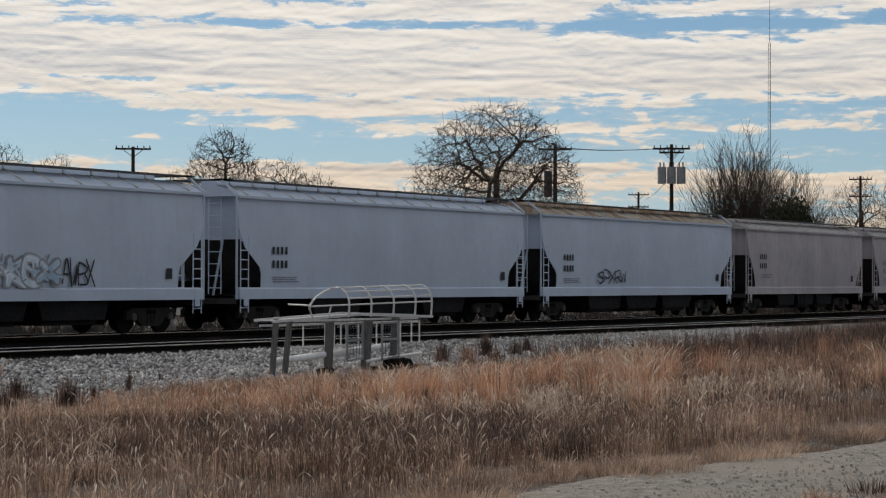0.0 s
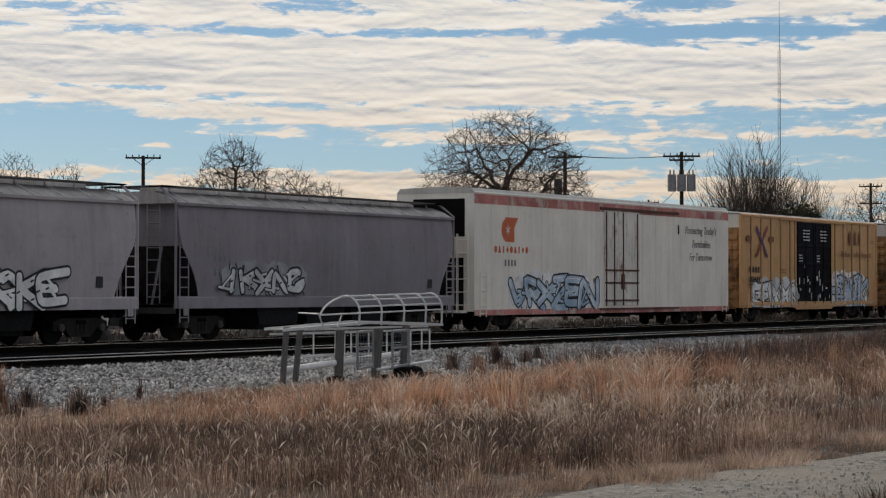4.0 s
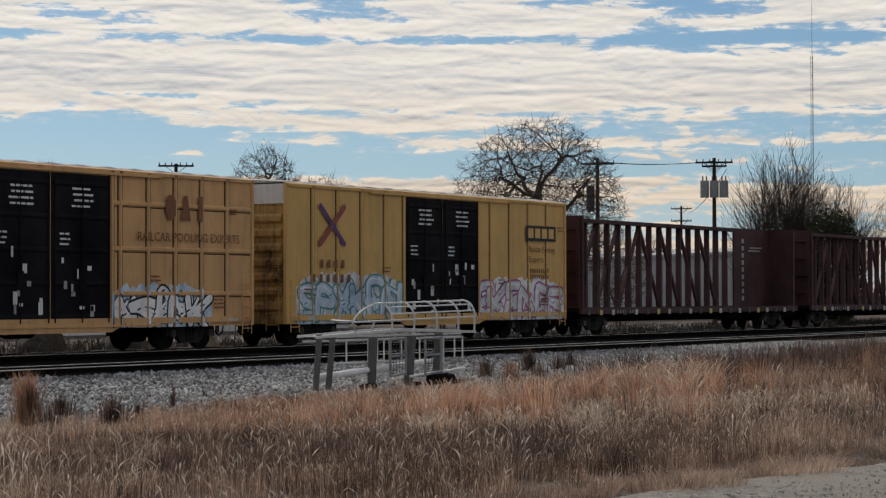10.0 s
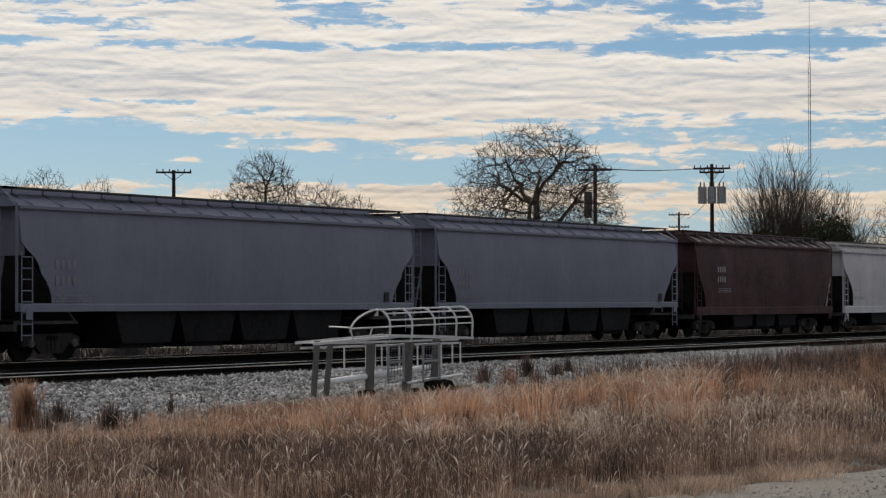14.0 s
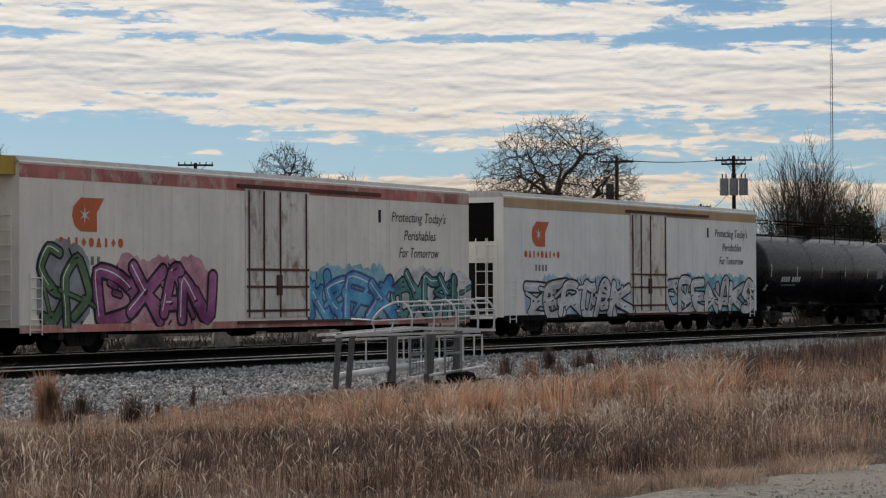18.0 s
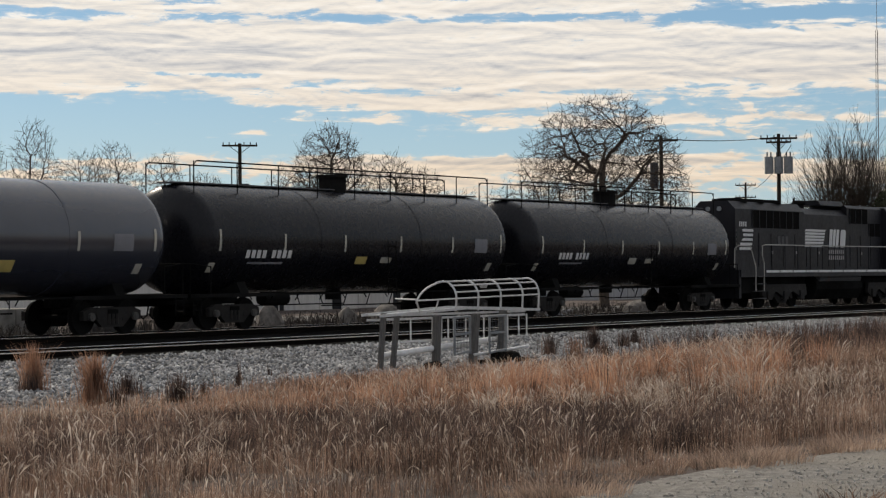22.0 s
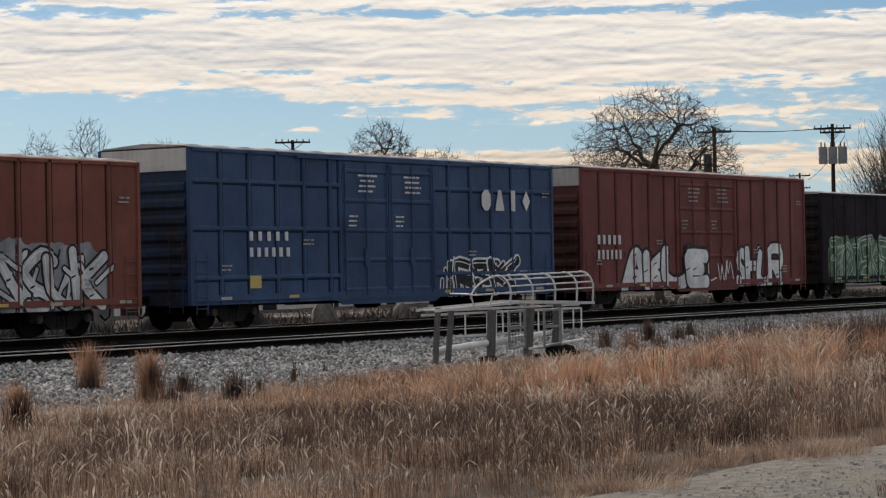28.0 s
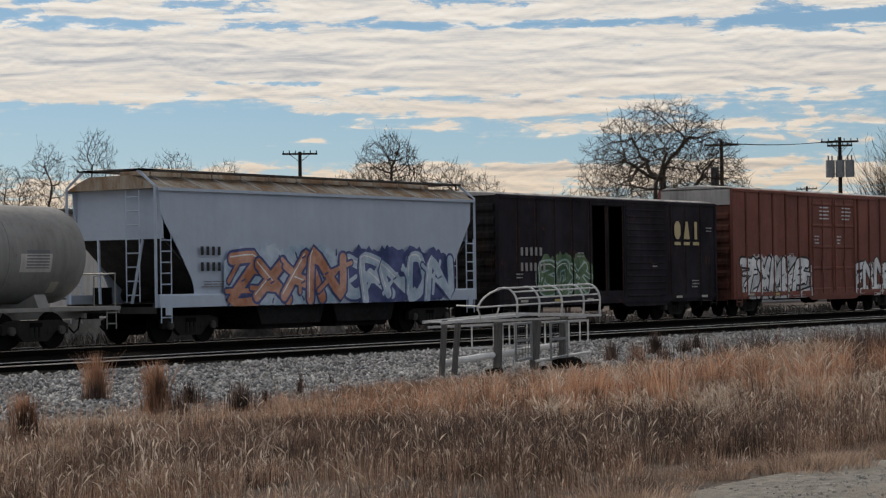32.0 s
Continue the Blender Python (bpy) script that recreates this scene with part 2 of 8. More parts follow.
M["yellow_end"] = paint("yellow_end_paint", (0.56, 0.37, 0.08), 0.5, 0.1, 0.2, 0.0)
M["loco"] = paint("black_locomotive_paint", (0.011, 0.011, 0.015), 0.45, 0.3, 0.35, 0.0, grime_color=(0.026, 0.025, 0.026), dent=0.2)
M["grille"] = grain("dark_grille", (0.006, 0.006, 0.006), (0.014, 0.013, 0.013), 30, 0.8, 0.6)
# brown for the strips that draw shade beside boxcar posts
M["rib_shade"] = grain("brown_rib_shade", (0.030, 0.020, 0.016), (0.085, 0.050, 0.034), 6, 0.95, 0.3)
M["white_mark"] = paint("white_lettering", (0.72, 0.72, 0.72), 0.6, 0.1, 0.25)
M["pale_mark"] = paint("faded_white_lettering", (0.40, 0.38, 0.38), 0.6, 0.2, 0.4)
M["black_mark"] = paint("black_lettering", (0.03, 0.03, 0.035), 0.6, 0.2, 0.1)
M["grey_mark"] = paint("faded_grey_lettering", (0.22, 0.22, 0.24), 0.6, 0.2, 0.1)
M["dark_mark"] = paint("dark_grey_lettering", (0.085, 0.085, 0.095), 0.6, 0.2, 0.1)
M["orange_mark"] = paint("orange_lettering", (0.62, 0.16, 0.07), 0.6, 0.1, 0.1)
M["brown_mark"] = paint("faded_brown_lettering", (0.22, 0.095, 0.05), 0.6, 0.15, 0.1)
M["red_mark"] = paint("faded_red_lettering", (0.30, 0.085, 0.065), 0.6, 0.2, 0.2)
M["purple_mark"] = paint("faded_purple_lettering", (0.12, 0.06, 0.16), 0.6, 0.2, 0.2)
M["gold_mark"] = paint("pale_gold_lettering", (0.60, 0.50, 0.28), 0.6, 0.15, 0.25)
M["yellow_mark"] = paint("yellow_reflective_strip", (0.58, 0.46, 0.16), 0.4, 0.1, 0.2)
M["strip"] = paint("pale_reflective_strip", (0.50, 0.48, 0.42), 0.4, 0.1, 0.2)
M["white_panel"] = paint("white_end_panel", (0.60, 0.58, 0.55), 0.55, 0.1, 0.25, 0.05)
M["rail_top"] = grain("polished_rail_head", (0.62, 0.62, 0.62), (0.80, 0.79, 0.77), 20, 0.14, 0.0, metal=1.0)
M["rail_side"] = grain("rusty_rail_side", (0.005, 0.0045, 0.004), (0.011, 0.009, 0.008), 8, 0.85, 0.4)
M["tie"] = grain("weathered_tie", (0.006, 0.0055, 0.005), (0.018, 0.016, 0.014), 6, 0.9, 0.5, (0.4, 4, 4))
M["ballast"] = grain("grey_ballast_bed", (0.05, 0.05, 0.052), (0.22, 0.22, 0.225), 14, 0.95, 0.9, c2=(0.17, 0.155, 0.14), scale2=0.25, dist=0.05)
# oily stones, taken to near black to hold the shade around the train
M["shaded_ballast"] = grain("shaded_oily_ballast", (0.004, 0.004, 0.004), (0.015, 0.0145, 0.014), 16, 0.95, 0.9, dist=0.05)
M["ground"] = grain("dry_winter_ground", (0.060, 0.048, 0.043), (0.15, 0.12, 0.105), 3.0, 0.95, 0.8, c2=(0.05, 0.041, 0.038), scale2=0.15, dist=0.06)
M["road"] = grain("gravel_road", (0.085, 0.081, 0.076), (0.265, 0.254, 0.240), 9, 0.95, 1.0, c2=(0.20, 0.185, 0.165), scale2=0.6, dist=0.05)
M["pale_gravel"] = grain("pale_yard_gravel", (0.10, 0.095, 0.09), (0.21, 0.20, 0.19), 5, 0.95, 0.4)
M["concrete"] = grain("stained_concrete", (0.17, 0.165, 0.155), (0.30, 0.29, 0.27), 2.5, 0.9, 0.5, c2=(0.12, 0.115, 0.105), scale2=0.8)
M["galvanized"] = grain("galvanized_steel", (0.46, 0.47, 0.48), (0.66, 0.67, 0.68), 12, 0.55, 0.2, metal=0.1)
M["white_pipe"] = paint("white_pipe_paint", (0.80, 0.80, 0.80), 0.5, 0.1, 0.25, 0.0)
M["grey_wood"] = grain("grey_weathered_timber", (0.075, 0.073, 0.072), (0.17, 0.165, 0.16), 5, 0.9, 0.6, (6, 6, 0.5))
M["bark"] = grain("grey_brown_bark", (0.045, 0.036, 0.030), (0.11, 0.09, 0.075), 6, 0.95, 0.8)
M["twig"] = grain("brown_twig", (0.040, 0.032, 0.027), (0.095, 0.074, 0.060), 3, 0.95, 0.2)
M["pole"] = grain("dark_creosoted_pole", (0.022, 0.018, 0.015), (0.055, 0.044, 0.036), 4, 0.9, 0.4, (4, 4, 0.3))
M["can"] = grain("grey_transformer_can", (0.20, 0.215, 0.23), (0.30, 0.31, 0.32), 3, 0.5, 0.1)
M["dark_can"] = grain("dark_grey_can", (0.05, 0.055, 0.065), (0.09, 0.095, 0.11), 3, 0.5, 0.1)
M["wire"] = grain("dark_wire", (0.03, 0.03, 0.03), (0.05, 0.05, 0.05), 3, 0.6, 0.0)
M["mast"] = grain("dull_steel_mast", (0.10, 0.09, 0.085), (0.17, 0.14, 0.13), 1, 0.6, 0.1)
M["wall_beige"] = paint("beige_wall_paint", (0.66, 0.635, 0.60), 0.8, 0.10, 0.28)
M["wall_grey"] = paint("pale_grey_metal_siding", (0.40, 0.40, 0.41), 0.6, 0.08, 0.25)
M["roof_dark"] = paint("dark_roof", (0.10, 0.095, 0.09), 0.8, 0.2, 0.2)
M["glass_dark"] = grain("dark_window_glass", (0.02, 0.022, 0.025), (0.035, 0.038, 0.042), 2, 0.12, 0.0)


# car ends: body colours halved to hold the gap's shade, plus dirt and rust
for key, tone in (("yellow_box", (0.34, 0.19, 0.085)), ("bright_yellow_box", (0.40, 0.24, 0.085)), ("blue_box", (0.014, 0.030, 0.062)), ("bright_blue_box", (0.022, 0.042, 0.085)), ("brown_box", (0.13, 0.05, 0.036)), ("red_box", (0.10, 0.034, 0.032)), ("black_box", (0.016, 0.014, 0.016))):
    M[key + "_end"] = paint("shaded_dirty_" + key + "_end", tone, 0.75, 0.3, 0.7, 0.45, rust_color=(0.045, 0.028, 0.020))
# the same drawn rib shade, toned for blue and for red cars
M["rib_shade_blue"] = grain("dark_blue_rib_shade", (0.008, 0.012, 0.022), (0.016, 0.024, 0.04), 6, 0.95, 0.3)
M["rib_shade_red"] = grain("dark_red_rib_shade", (0.030, 0.012, 0.010), (0.06, 0.022, 0.018), 6, 0.95, 0.3)


# ---- building helpers ----
for dull in ("shaded_ballast", "rail_side", "tie", "steel_black", "door_black", "grille", "black_box"):
    M[dull].node_tree.nodes["Principled BSDF"].inputs["Specular IOR Level"].default_value = 0.01
for glossy, level in (("tank_grey", 0.9), ("tank_black", 0.22)):
    M[glossy].node_tree.nodes["Principled BSDF"].inputs["Specular IOR Level"].default_value = level


def bm_new():
    return bmesh.new()


def box(bm, x0, x1, y0, y1, z0, z1):
    v = [bm.verts.new(c) for c in ((x0, y0, z0), (x1, y0, z0), (x1, y1, z0), (x0, y1, z0), (x0, y0, z1), (x1, y0, z1), (x1, y1, z1), (x0, y1, z1))]
    for q in ((3, 2, 1, 0), (4, 5, 6, 7), (0, 1, 5, 4), (1, 2, 6, 5), (2, 3, 7, 6), (3, 0, 4, 7)):
        bm.faces.new([v[i] for i in q])


def prism(bm, pts, a, b, axis="x"):
    """A polygon of pairs pushed along an axis from a to b: pairs are (y, z) for x, (x, z) for y, (x, y) for z."""
    put = {"x": lambda p, s: (s, p[0], p[1]), "y": lambda p, s: (p[0], s, p[1]), "z": lambda p, s: (p[0], p[1], s)}[axis]
    lo, hi = [bm.verts.new(put(p, a)) for p in pts], [bm.verts.new(put(p, b)) for p in pts]
    n = len(pts)
    for i in range(n):
        bm.faces.new((lo[i], lo[(i + 1) % n], hi[(i + 1) % n], hi[i]))
    bm.faces.new(lo[::-1])
    bm.faces.new(hi)


def rod(bm, a, b, r, n=6, r2=None):
    a, b = Vector(a), Vector(b)
    q = (b - a).to_track_quat("Z", "Y")
    r2 = r if r2 is None else r2
    lo = [bm.verts.new(a + q @ Vector((r * math.cos(6.2832 * i / n), r * math.sin(6.2832 * i / n), 0))) for i in range(n)]
    hi = [bm.verts.new(b + q @ Vector((r2 * math.cos(6.2832 * i / n), r2 * math.sin(6.2832 * i / n), 0))) for i in range(n)]
    for i in range(n):
        bm.faces.new((lo[i], lo[(i + 1) % n], hi[(i + 1) % n], hi[i]))
    bm.faces.new(lo[::-1])
    bm.faces.new(hi)


def chain(bm, pts, r, n=6):
    """One bent bar through the points."""
    pts = [Vector(p) for p in pts]
    rings = []
    for i, p in enumerate(pts):
        d = (pts[min(i + 1, len(pts) - 1)] - pts[max(i - 1, 0)]).normalized()
        u = d.cross(Vector((0.31, 0.87, 0.38))).normalized()
        v = d.cross(u)
        rings.append([bm.verts.new(p + (u * math.cos(6.2832 * k / n) + v * math.sin(6.2832 * k / n)) * r) for k in range(n)])
    for a, b in zip(rings, rings[1:]):
        for k in range(n):
            bm.faces.new((a[k], a[(k + 1) % n], b[(k + 1) % n], b[k]))
    bm.faces.new(rings[0])
    bm.faces.new(rings[-1])


def loft(bm, rings, closed=True, caps=True):
    rows = [[bm.verts.new(p) for p in ring] for ring in rings]
    n = len(rows[0])
    for a, b in zip(rows, rows[1:]):
        for i in range(n if closed else n - 1):
            bm.faces.new((a[i], a[(i + 1) % n], b[(i + 1) % n], b[i]))
    if caps and closed:
        bm.faces.new(rows[0][::-1])
        bm.faces.new(rows[-1])


def finish(bm, name, mat, smooth=False):
    bmesh.ops.recalc_face_normals(bm, faces=bm.faces[:])
    me = bpy.data.meshes.new(name)
    bm.to_mesh(me)
    bm.free()
    me.materials.append(mat)
    if smooth:
        me.shade_smooth()
        me.set_sharp_from_angle(angle=radians(35))
    return me


def part(name, bm, mat, parent=None, label="", smooth=False):
    ob = new(name, finish(bm, name, mat, smooth))
    ob.parent = parent
    return tagged(ob, label)


def shared(name, me, parent, loc=(0, 0, 0), rz=0.0, label=""):
    ob = new(name, me)
    ob.parent, ob.location = parent, loc
    ob.rotation_euler[2] = radians(rz)
    return tagged(ob, label)


def raw(name, verts, faces, mat, smooth=False):
    me = bpy.data.meshes.new(name)
    me.from_pydata(verts, [], faces)
    me.materials.append(mat)
    if smooth:
        me.shade_smooth()
    return me


def thing(name, label, category, loc=(0, 0, 0), group="", kind=""):
    ob = new(name)
    ob.location, ob.empty_display_size = loc, 0.3
    return tagged(ob, label, category, group, kind)


def ladder(bm, x, y, z0, z1, wide, along="x", rungs=6, r=0.022):
    dx, dy = (wide, 0) if along == "x" else (0, wide)
    rod(bm, (x, y, z0), (x, y, z1), r, 4)
    rod(bm, (x + dx, y + dy, z0), (x + dx, y + dy, z1), r, 4)
    for i in range(rungs):
        z = z0 + (z1 - z0) * (i + 0.5) / rungs
        rod(bm, (x, y, z), (x + dx, y + dy, z), r * 0.8, 4)


# ---- the ground ----
YC = 40.15           # middle of the train's track
YN = 35.05           # middle of the empty track in front of it
ZN = -0.13           # its rail heads


def ground_z(y):
    for (y0, z0), (y1, z1) in zip(PROFILE, PROFILE[1:]):
        if y <= y1:
            return z0 + (z1 - z0) * max(0, (y - y0)) / (y1 - y0)
    return PROFILE[-1][1]


PROFILE = ((-3000, -0.15), (8.2, -0.15), (9.5, -0.20), (16, -0.45), (23.5, -0.72), (27.0, -0.74), (30.5, -0.66), (46, -0.60), (60, -0.45), (3000, -0.45))


def ground():
    xs = [-3000, -400, -100] + list(np.arange(-40, 161, 2.0)) + [250, 500, 1200, 3000]
    ys = [-3000, -300, -40, -10, 0, 4, 8.2] + list(np.arange(9, 31, 0.8)) + [34, 40, 46, 52, 60, 90, 160, 400, 1200, 3000]
    verts, faces = [], []
    for y in ys:
        for x in xs:
            bumpy = 0.07 * noise.noise((x * 0.35, y * 0.5, 0)) if 8.5 < y < 27 else 0.0
            verts.append((x, y, ground_z(y) + bumpy))
    n = len(xs)
    for j in range(len(ys) - 1):
        for i in range(n - 1):
            faces.append((j * n + i, j * n + i + 1, (j + 1) * n + i + 1, (j + 1) * n + i))
    ob = new("ground", raw("ground", verts, faces, M["ground"], True))
    tagged(ob, "flat dry winter field with bare brown earth", "ground", kind="structure")


ground()


def road_edge(x):
    return 8.0 - 0.45 * min(1.0, max(0.0, (x - 17.0) / 4.0))


def road():
    """The gravel road in the foreground, a thin slab with an uneven edge of loose stones."""
    bm = bm_new()
    xs = list(np.arange(-60, 140, 0.5))
    near = [bm.verts.new((x, -6.0, -0.135)) for x in xs]
    mid = [bm.verts.new((x, 4.0 + 0.2 * noise.noise((x * 0.2, 5, 0)), -0.115 + 0.02 * noise.noise((x, 1, 0)))) for x in xs]
    rut = [bm.verts.new((x, 5.6 + 0.2 * noise.noise((x * 0.2, 9, 0)), -0.150 + 0.015 * noise.noise((x, 3, 0)))) for x in xs]
    far = [bm.verts.new((x, road_edge(x) + 0.30 * noise.noise((x * 0.25, 2, 0)) + 0.2 * noise.noise((x * 1.3, 4, 0)), -0.125)) for x in xs]
    edge = [bm.verts.new((v.co.x, v.co.y + 0.3, -0.32)) for v in far]
    for a, b in ((near, mid), (mid, rut), (rut, far), (far, edge)):
        for i in range(len(xs) - 1):
            bm.faces.new((a[i], a[i + 1], b[i + 1], b[i]))
    ob = part("road", bm, M["road"], None, "pale gravel road running beside the field", True)
    tagged(ob, category="road", kind="structure")


road()


def ballast():
    bm = bm_new()
    xs = list(np.arange(-120, 221, 1.0))
    rows = ((25.9, -0.79), (27.2, -0.66), (30.6, -0.55), (32.6, -0.36), (33.2, -0.31), (37.0, -0.31), (37.8, -0.25), (38.3, -0.22), (42.2, -0.22), (43.4, -0.5), (44.6, -0.78))
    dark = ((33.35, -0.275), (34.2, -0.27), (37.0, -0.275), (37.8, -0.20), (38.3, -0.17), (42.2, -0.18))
    lines = [[bm.verts.new((x, y + (0.5 * noise.noise((x * 0.3, y, 0)) if k == 0 else 0), z + 0.05 * noise.noise((x * 0.9, y * 0.9, 3)))) for x in xs] for k, (y, z) in enumerate(rows)]
    for a, b in zip(lines, lines[1:]):
        for i in range(len(xs) - 1):
            bm.faces.new((a[i], a[i + 1], b[i + 1], b[i]))
    ob = part("ballast_bed", bm, M["ballast"], None, "bed of grey crushed stone under the tracks", True)
    tagged(ob, category="ballast", kind="structure")
    # second sheet over the tracks, with the train's shade in its colour
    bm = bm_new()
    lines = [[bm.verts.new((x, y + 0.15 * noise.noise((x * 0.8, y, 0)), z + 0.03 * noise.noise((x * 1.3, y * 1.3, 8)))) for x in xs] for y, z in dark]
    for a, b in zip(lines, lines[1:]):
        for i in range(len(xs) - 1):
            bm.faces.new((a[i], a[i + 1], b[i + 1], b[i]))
    ob = part("track_bed", bm, M["shaded_ballast"], None, "oily stones between and beside the rails, darkened for shade", True)
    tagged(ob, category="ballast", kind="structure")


ballast()


# ---- tracks ----
def rail_mesh(x0, x1):
    bm = bm_new()
    prism(bm, [(-0.07, -0.165), (0.07, -0.165), (0.07, -0.15), (0.012, -0.125), (0.012, -0.045), (0.036, -0.035), (0.036, -0.026), (-0.036, -0.026), (-0.036, -0.035), (-0.012, -0.045), (-0.012, -0.125), (-0.07, -0.15)], x0, x1)
    return finish(bm, "rail", M["rail_side"])


def head_mesh(x0, x1):
    bm = bm_new()
    prism(bm, [(-0.036, -0.026), (0.036, -0.026), (0.036, -0.006), (0.031, 0.0), (-0.031, 0.0), (-0.036, -0.006)], x0, x1)
    return finish(bm, "rail_head", M["rail_top"])


def tracks():
    rail, head = rail_mesh(-700, 900), head_mesh(-700, 900)
    bm = bm_new()
    box(bm, -0.11, 0.11, -1.3, 1.3, -0.34, -0.165)
    tie = finish(bm, "tie", M["tie"])
    for y, z, word in ((YC, 0.0, "train runs on"), (YN, ZN, "empty siding has")):
        track = thing("track", "rusty steel rails on dark timber ties that the " + word, "railway track", (0, y, z), "tracks", "structure")
        for side in (-0.7535, 0.7535):
            r = shared("rail", rail, track, (0, side, 0))
            shared("rail_head", head, r, label="polished bright rail head")
        n = 0
        for i in range(-20, 260):
            shared("tie", tie, track, (i * 0.535 + 10 + 0.05 * math.sin(i * 7.3), 0.06 * math.sin(i * 3.1), 0.012 * math.sin(i * 5.7)))


# ---- car parts that all cars share ----
def wheel_mesh():
    bm = bm_new()
    rings = []
    n = 24
    for y, r in ((-0.07, 0.10), (-0.07, 0.36), (-0.065, 0.44), (0.045, 0.445), (0.05, 0.475), (0.07, 0.475), (0.07, 0.10)):
        rings.append([(r * math.cos(6.2832 * i / n), y, r * math.sin(6.2832 * i / n)) for i in range(n)])
    loft(bm, rings)
    rod(bm, (0, -0.14, 0), (0, 0.2, 0), 0.09, 10)
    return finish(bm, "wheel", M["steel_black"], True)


def side_frame_mesh():
    bm = bm_new()
    prism(bm, [(-1.16, 0.38), (-1.16, 0.62), (-0.85, 0.72), (0.85, 0.72), (1.16, 0.62), (1.16, 0.38), (0.98, 0.38), (0.80, 0.50), (0.42, 0.20), (-0.42, 0.20), (-0.80, 0.50), (-0.98, 0.38)], -0.07, 0.07, "y")
    for s in (-0.16, 0.0, 0.16):
        rod(bm, (s, -0.05, 0.28), (s, -0.05, 0.55), 0.07, 8)
    for s in (-0.55, 0.55):
        prism(bm, [(s - 0.12, 0.55), (s + 0.12, 0.55), (s * 0.9 + 0.1, 0.36), (s * 0.9 - 0.1, 0.36)], -0.085, -0.06, "y")
    return finish(bm, "side_frame", M["dusty_steel"])


def bolster_mesh():
    bm = bm_new()
    box(bm, -0.2, 0.2, -1.1, 1.1, 0.42, 0.66)
    for s in (-0.88, 0.88):
        rod(bm, (s, -0.75, 0.455), (s, 0.75, 0.455), 0.08, 8)
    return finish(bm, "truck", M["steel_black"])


def cap_mesh():
    bm = bm_new()
    rod(bm, (0, 0, 0), (0, -0.08, 0), 0.11, 10)
    rod(bm, (0, -0.08, 0), (0, -0.10, 0), 0.06, 8)
    return finish(bm, "bearing_cap", M["bearing"])


M["dusty_steel"] = paint("dusty_cast_steel", (0.026, 0.024, 0.023), 0.8, 0.3, 0.3, 0.1, rust_color=(0.04, 0.028, 0.020), grime_color=(0.045, 0.042, 0.038))
M["bearing"] = paint("dull_steel_cap", (0.10, 0.095, 0.09), 0.6, 0.2, 0.3, 0.2)
WHEEL, FRAME, BOLSTER, CAP = wheel_mesh(), side_frame_mesh(), bolster_mesh(), cap_mesh()


def truck(car, x, axles=(-0.88, 0.88)):
    t = shared("truck", BOLSTER, car, (x, 0, 0))
    for y in (-1.0, 1.0):
        shared("side_frame", FRAME, t, (0, y, 0))
    for a in axles:
        for y in (-0.75, 0.75):
            shared("wheel", WHEEL, t, (a, y, 0.455), 0 if y < 0 else 180)
        shared("bearing_cap", CAP, t, (a, -1.07, 0.47))
    return t


def coupler(car, L, z=0.85):
    for x0, x1 in ((-0.75, 0.5), (L - 0.5, L + 0.75)):
        bm = bm_new()
        box(bm, x0, x1, -0.09, 0.09, z - 0.1, z + 0.1)
        out = x0 if x0 < 0 else x1
        prism(bm, [(out - 0.16, -0.16), (out + 0.16, -0.16), (out + 0.16, 0.1), (out + 0.05, 0.16), (out - 0.16, 0.16)], z - 0.16, z + 0.16, "z")
        part("coupler", bm, M["steel_black"], car)
        bm = bm_new()
        out = -0.3 if x0 < 0 else L + 0.3
        chain(bm, [(out, -0.3, 0.75), (out * 1.0 - 0.1, -0.32, 0.45), (out - 0.25, -0.3, 0.36), (out - 0.4, -0.28, 0.5)], 0.025, 5)
        part("air_hose", bm, M["steel_black"], car)


def bars(car, x, z, text_w, h, count, mat, y=-1.612, name="lettering", rows=1, gap=0.35, label=""):
    """Unreadable or withheld lettering: one small block a character."""
    bm = bm_new()
    if h < 0.12:
        # fine print: broken lines
        rnd = random.Random(int(x * 100 + z * 10))
        for r in range(rows):
            z0, px, end = z - r * h * (1 + gap), x + rnd.uniform(0, 0.12) * text_w, x + text_w * rnd.uniform(0.82, 1.0)
            while px < end - 0.05:
                w = min(end - px, rnd.uniform(0.12, 0.42))
                box(bm, px, px + w, y, y + 0.004, z0 - h * 0.62, z0)
                px += w + 0.05
    else:
        w = text_w / count
        box(bm, 0, min(w * 0.5, h * 0.55), y, y + 0.004, -h * 0.9, 0)
        me = finish(bm, name, mat)
        for r in range(rows):
            for i in range(count):
                ob = shared(name, me, car, (x + i * w, 0, z - r * h * (1 + gap)), label=label)
        return ob
    return part(name, bm, mat, car, label)


def words(car, text, x, z, size, mat, y=-1.613, label="", slant=0.0, width=None, name="lettering"):
    cu = bpy.data.curves.new("text", "FONT")
    cu.body, cu.size, cu.shear, cu.extrude, cu.resolution_u = text, size, slant, 0.0015, 2
    ob = bpy.data.objects.new("text", cu)
    me = bpy.data.meshes.new_from_object(ob)
    bpy.data.objects.remove(ob)
    xs = [v.co.x for v in me.vertices]
    k = width / (max(xs) - min(xs)) if width else 1.0
    for v in me.vertices:
        v.co = (x + v.co.x * k, y - v.co.z, z + v.co.y)
    me.materials.append(mat)
    ob = new(name, me)
    ob.parent = car
    return tagged(ob, label)


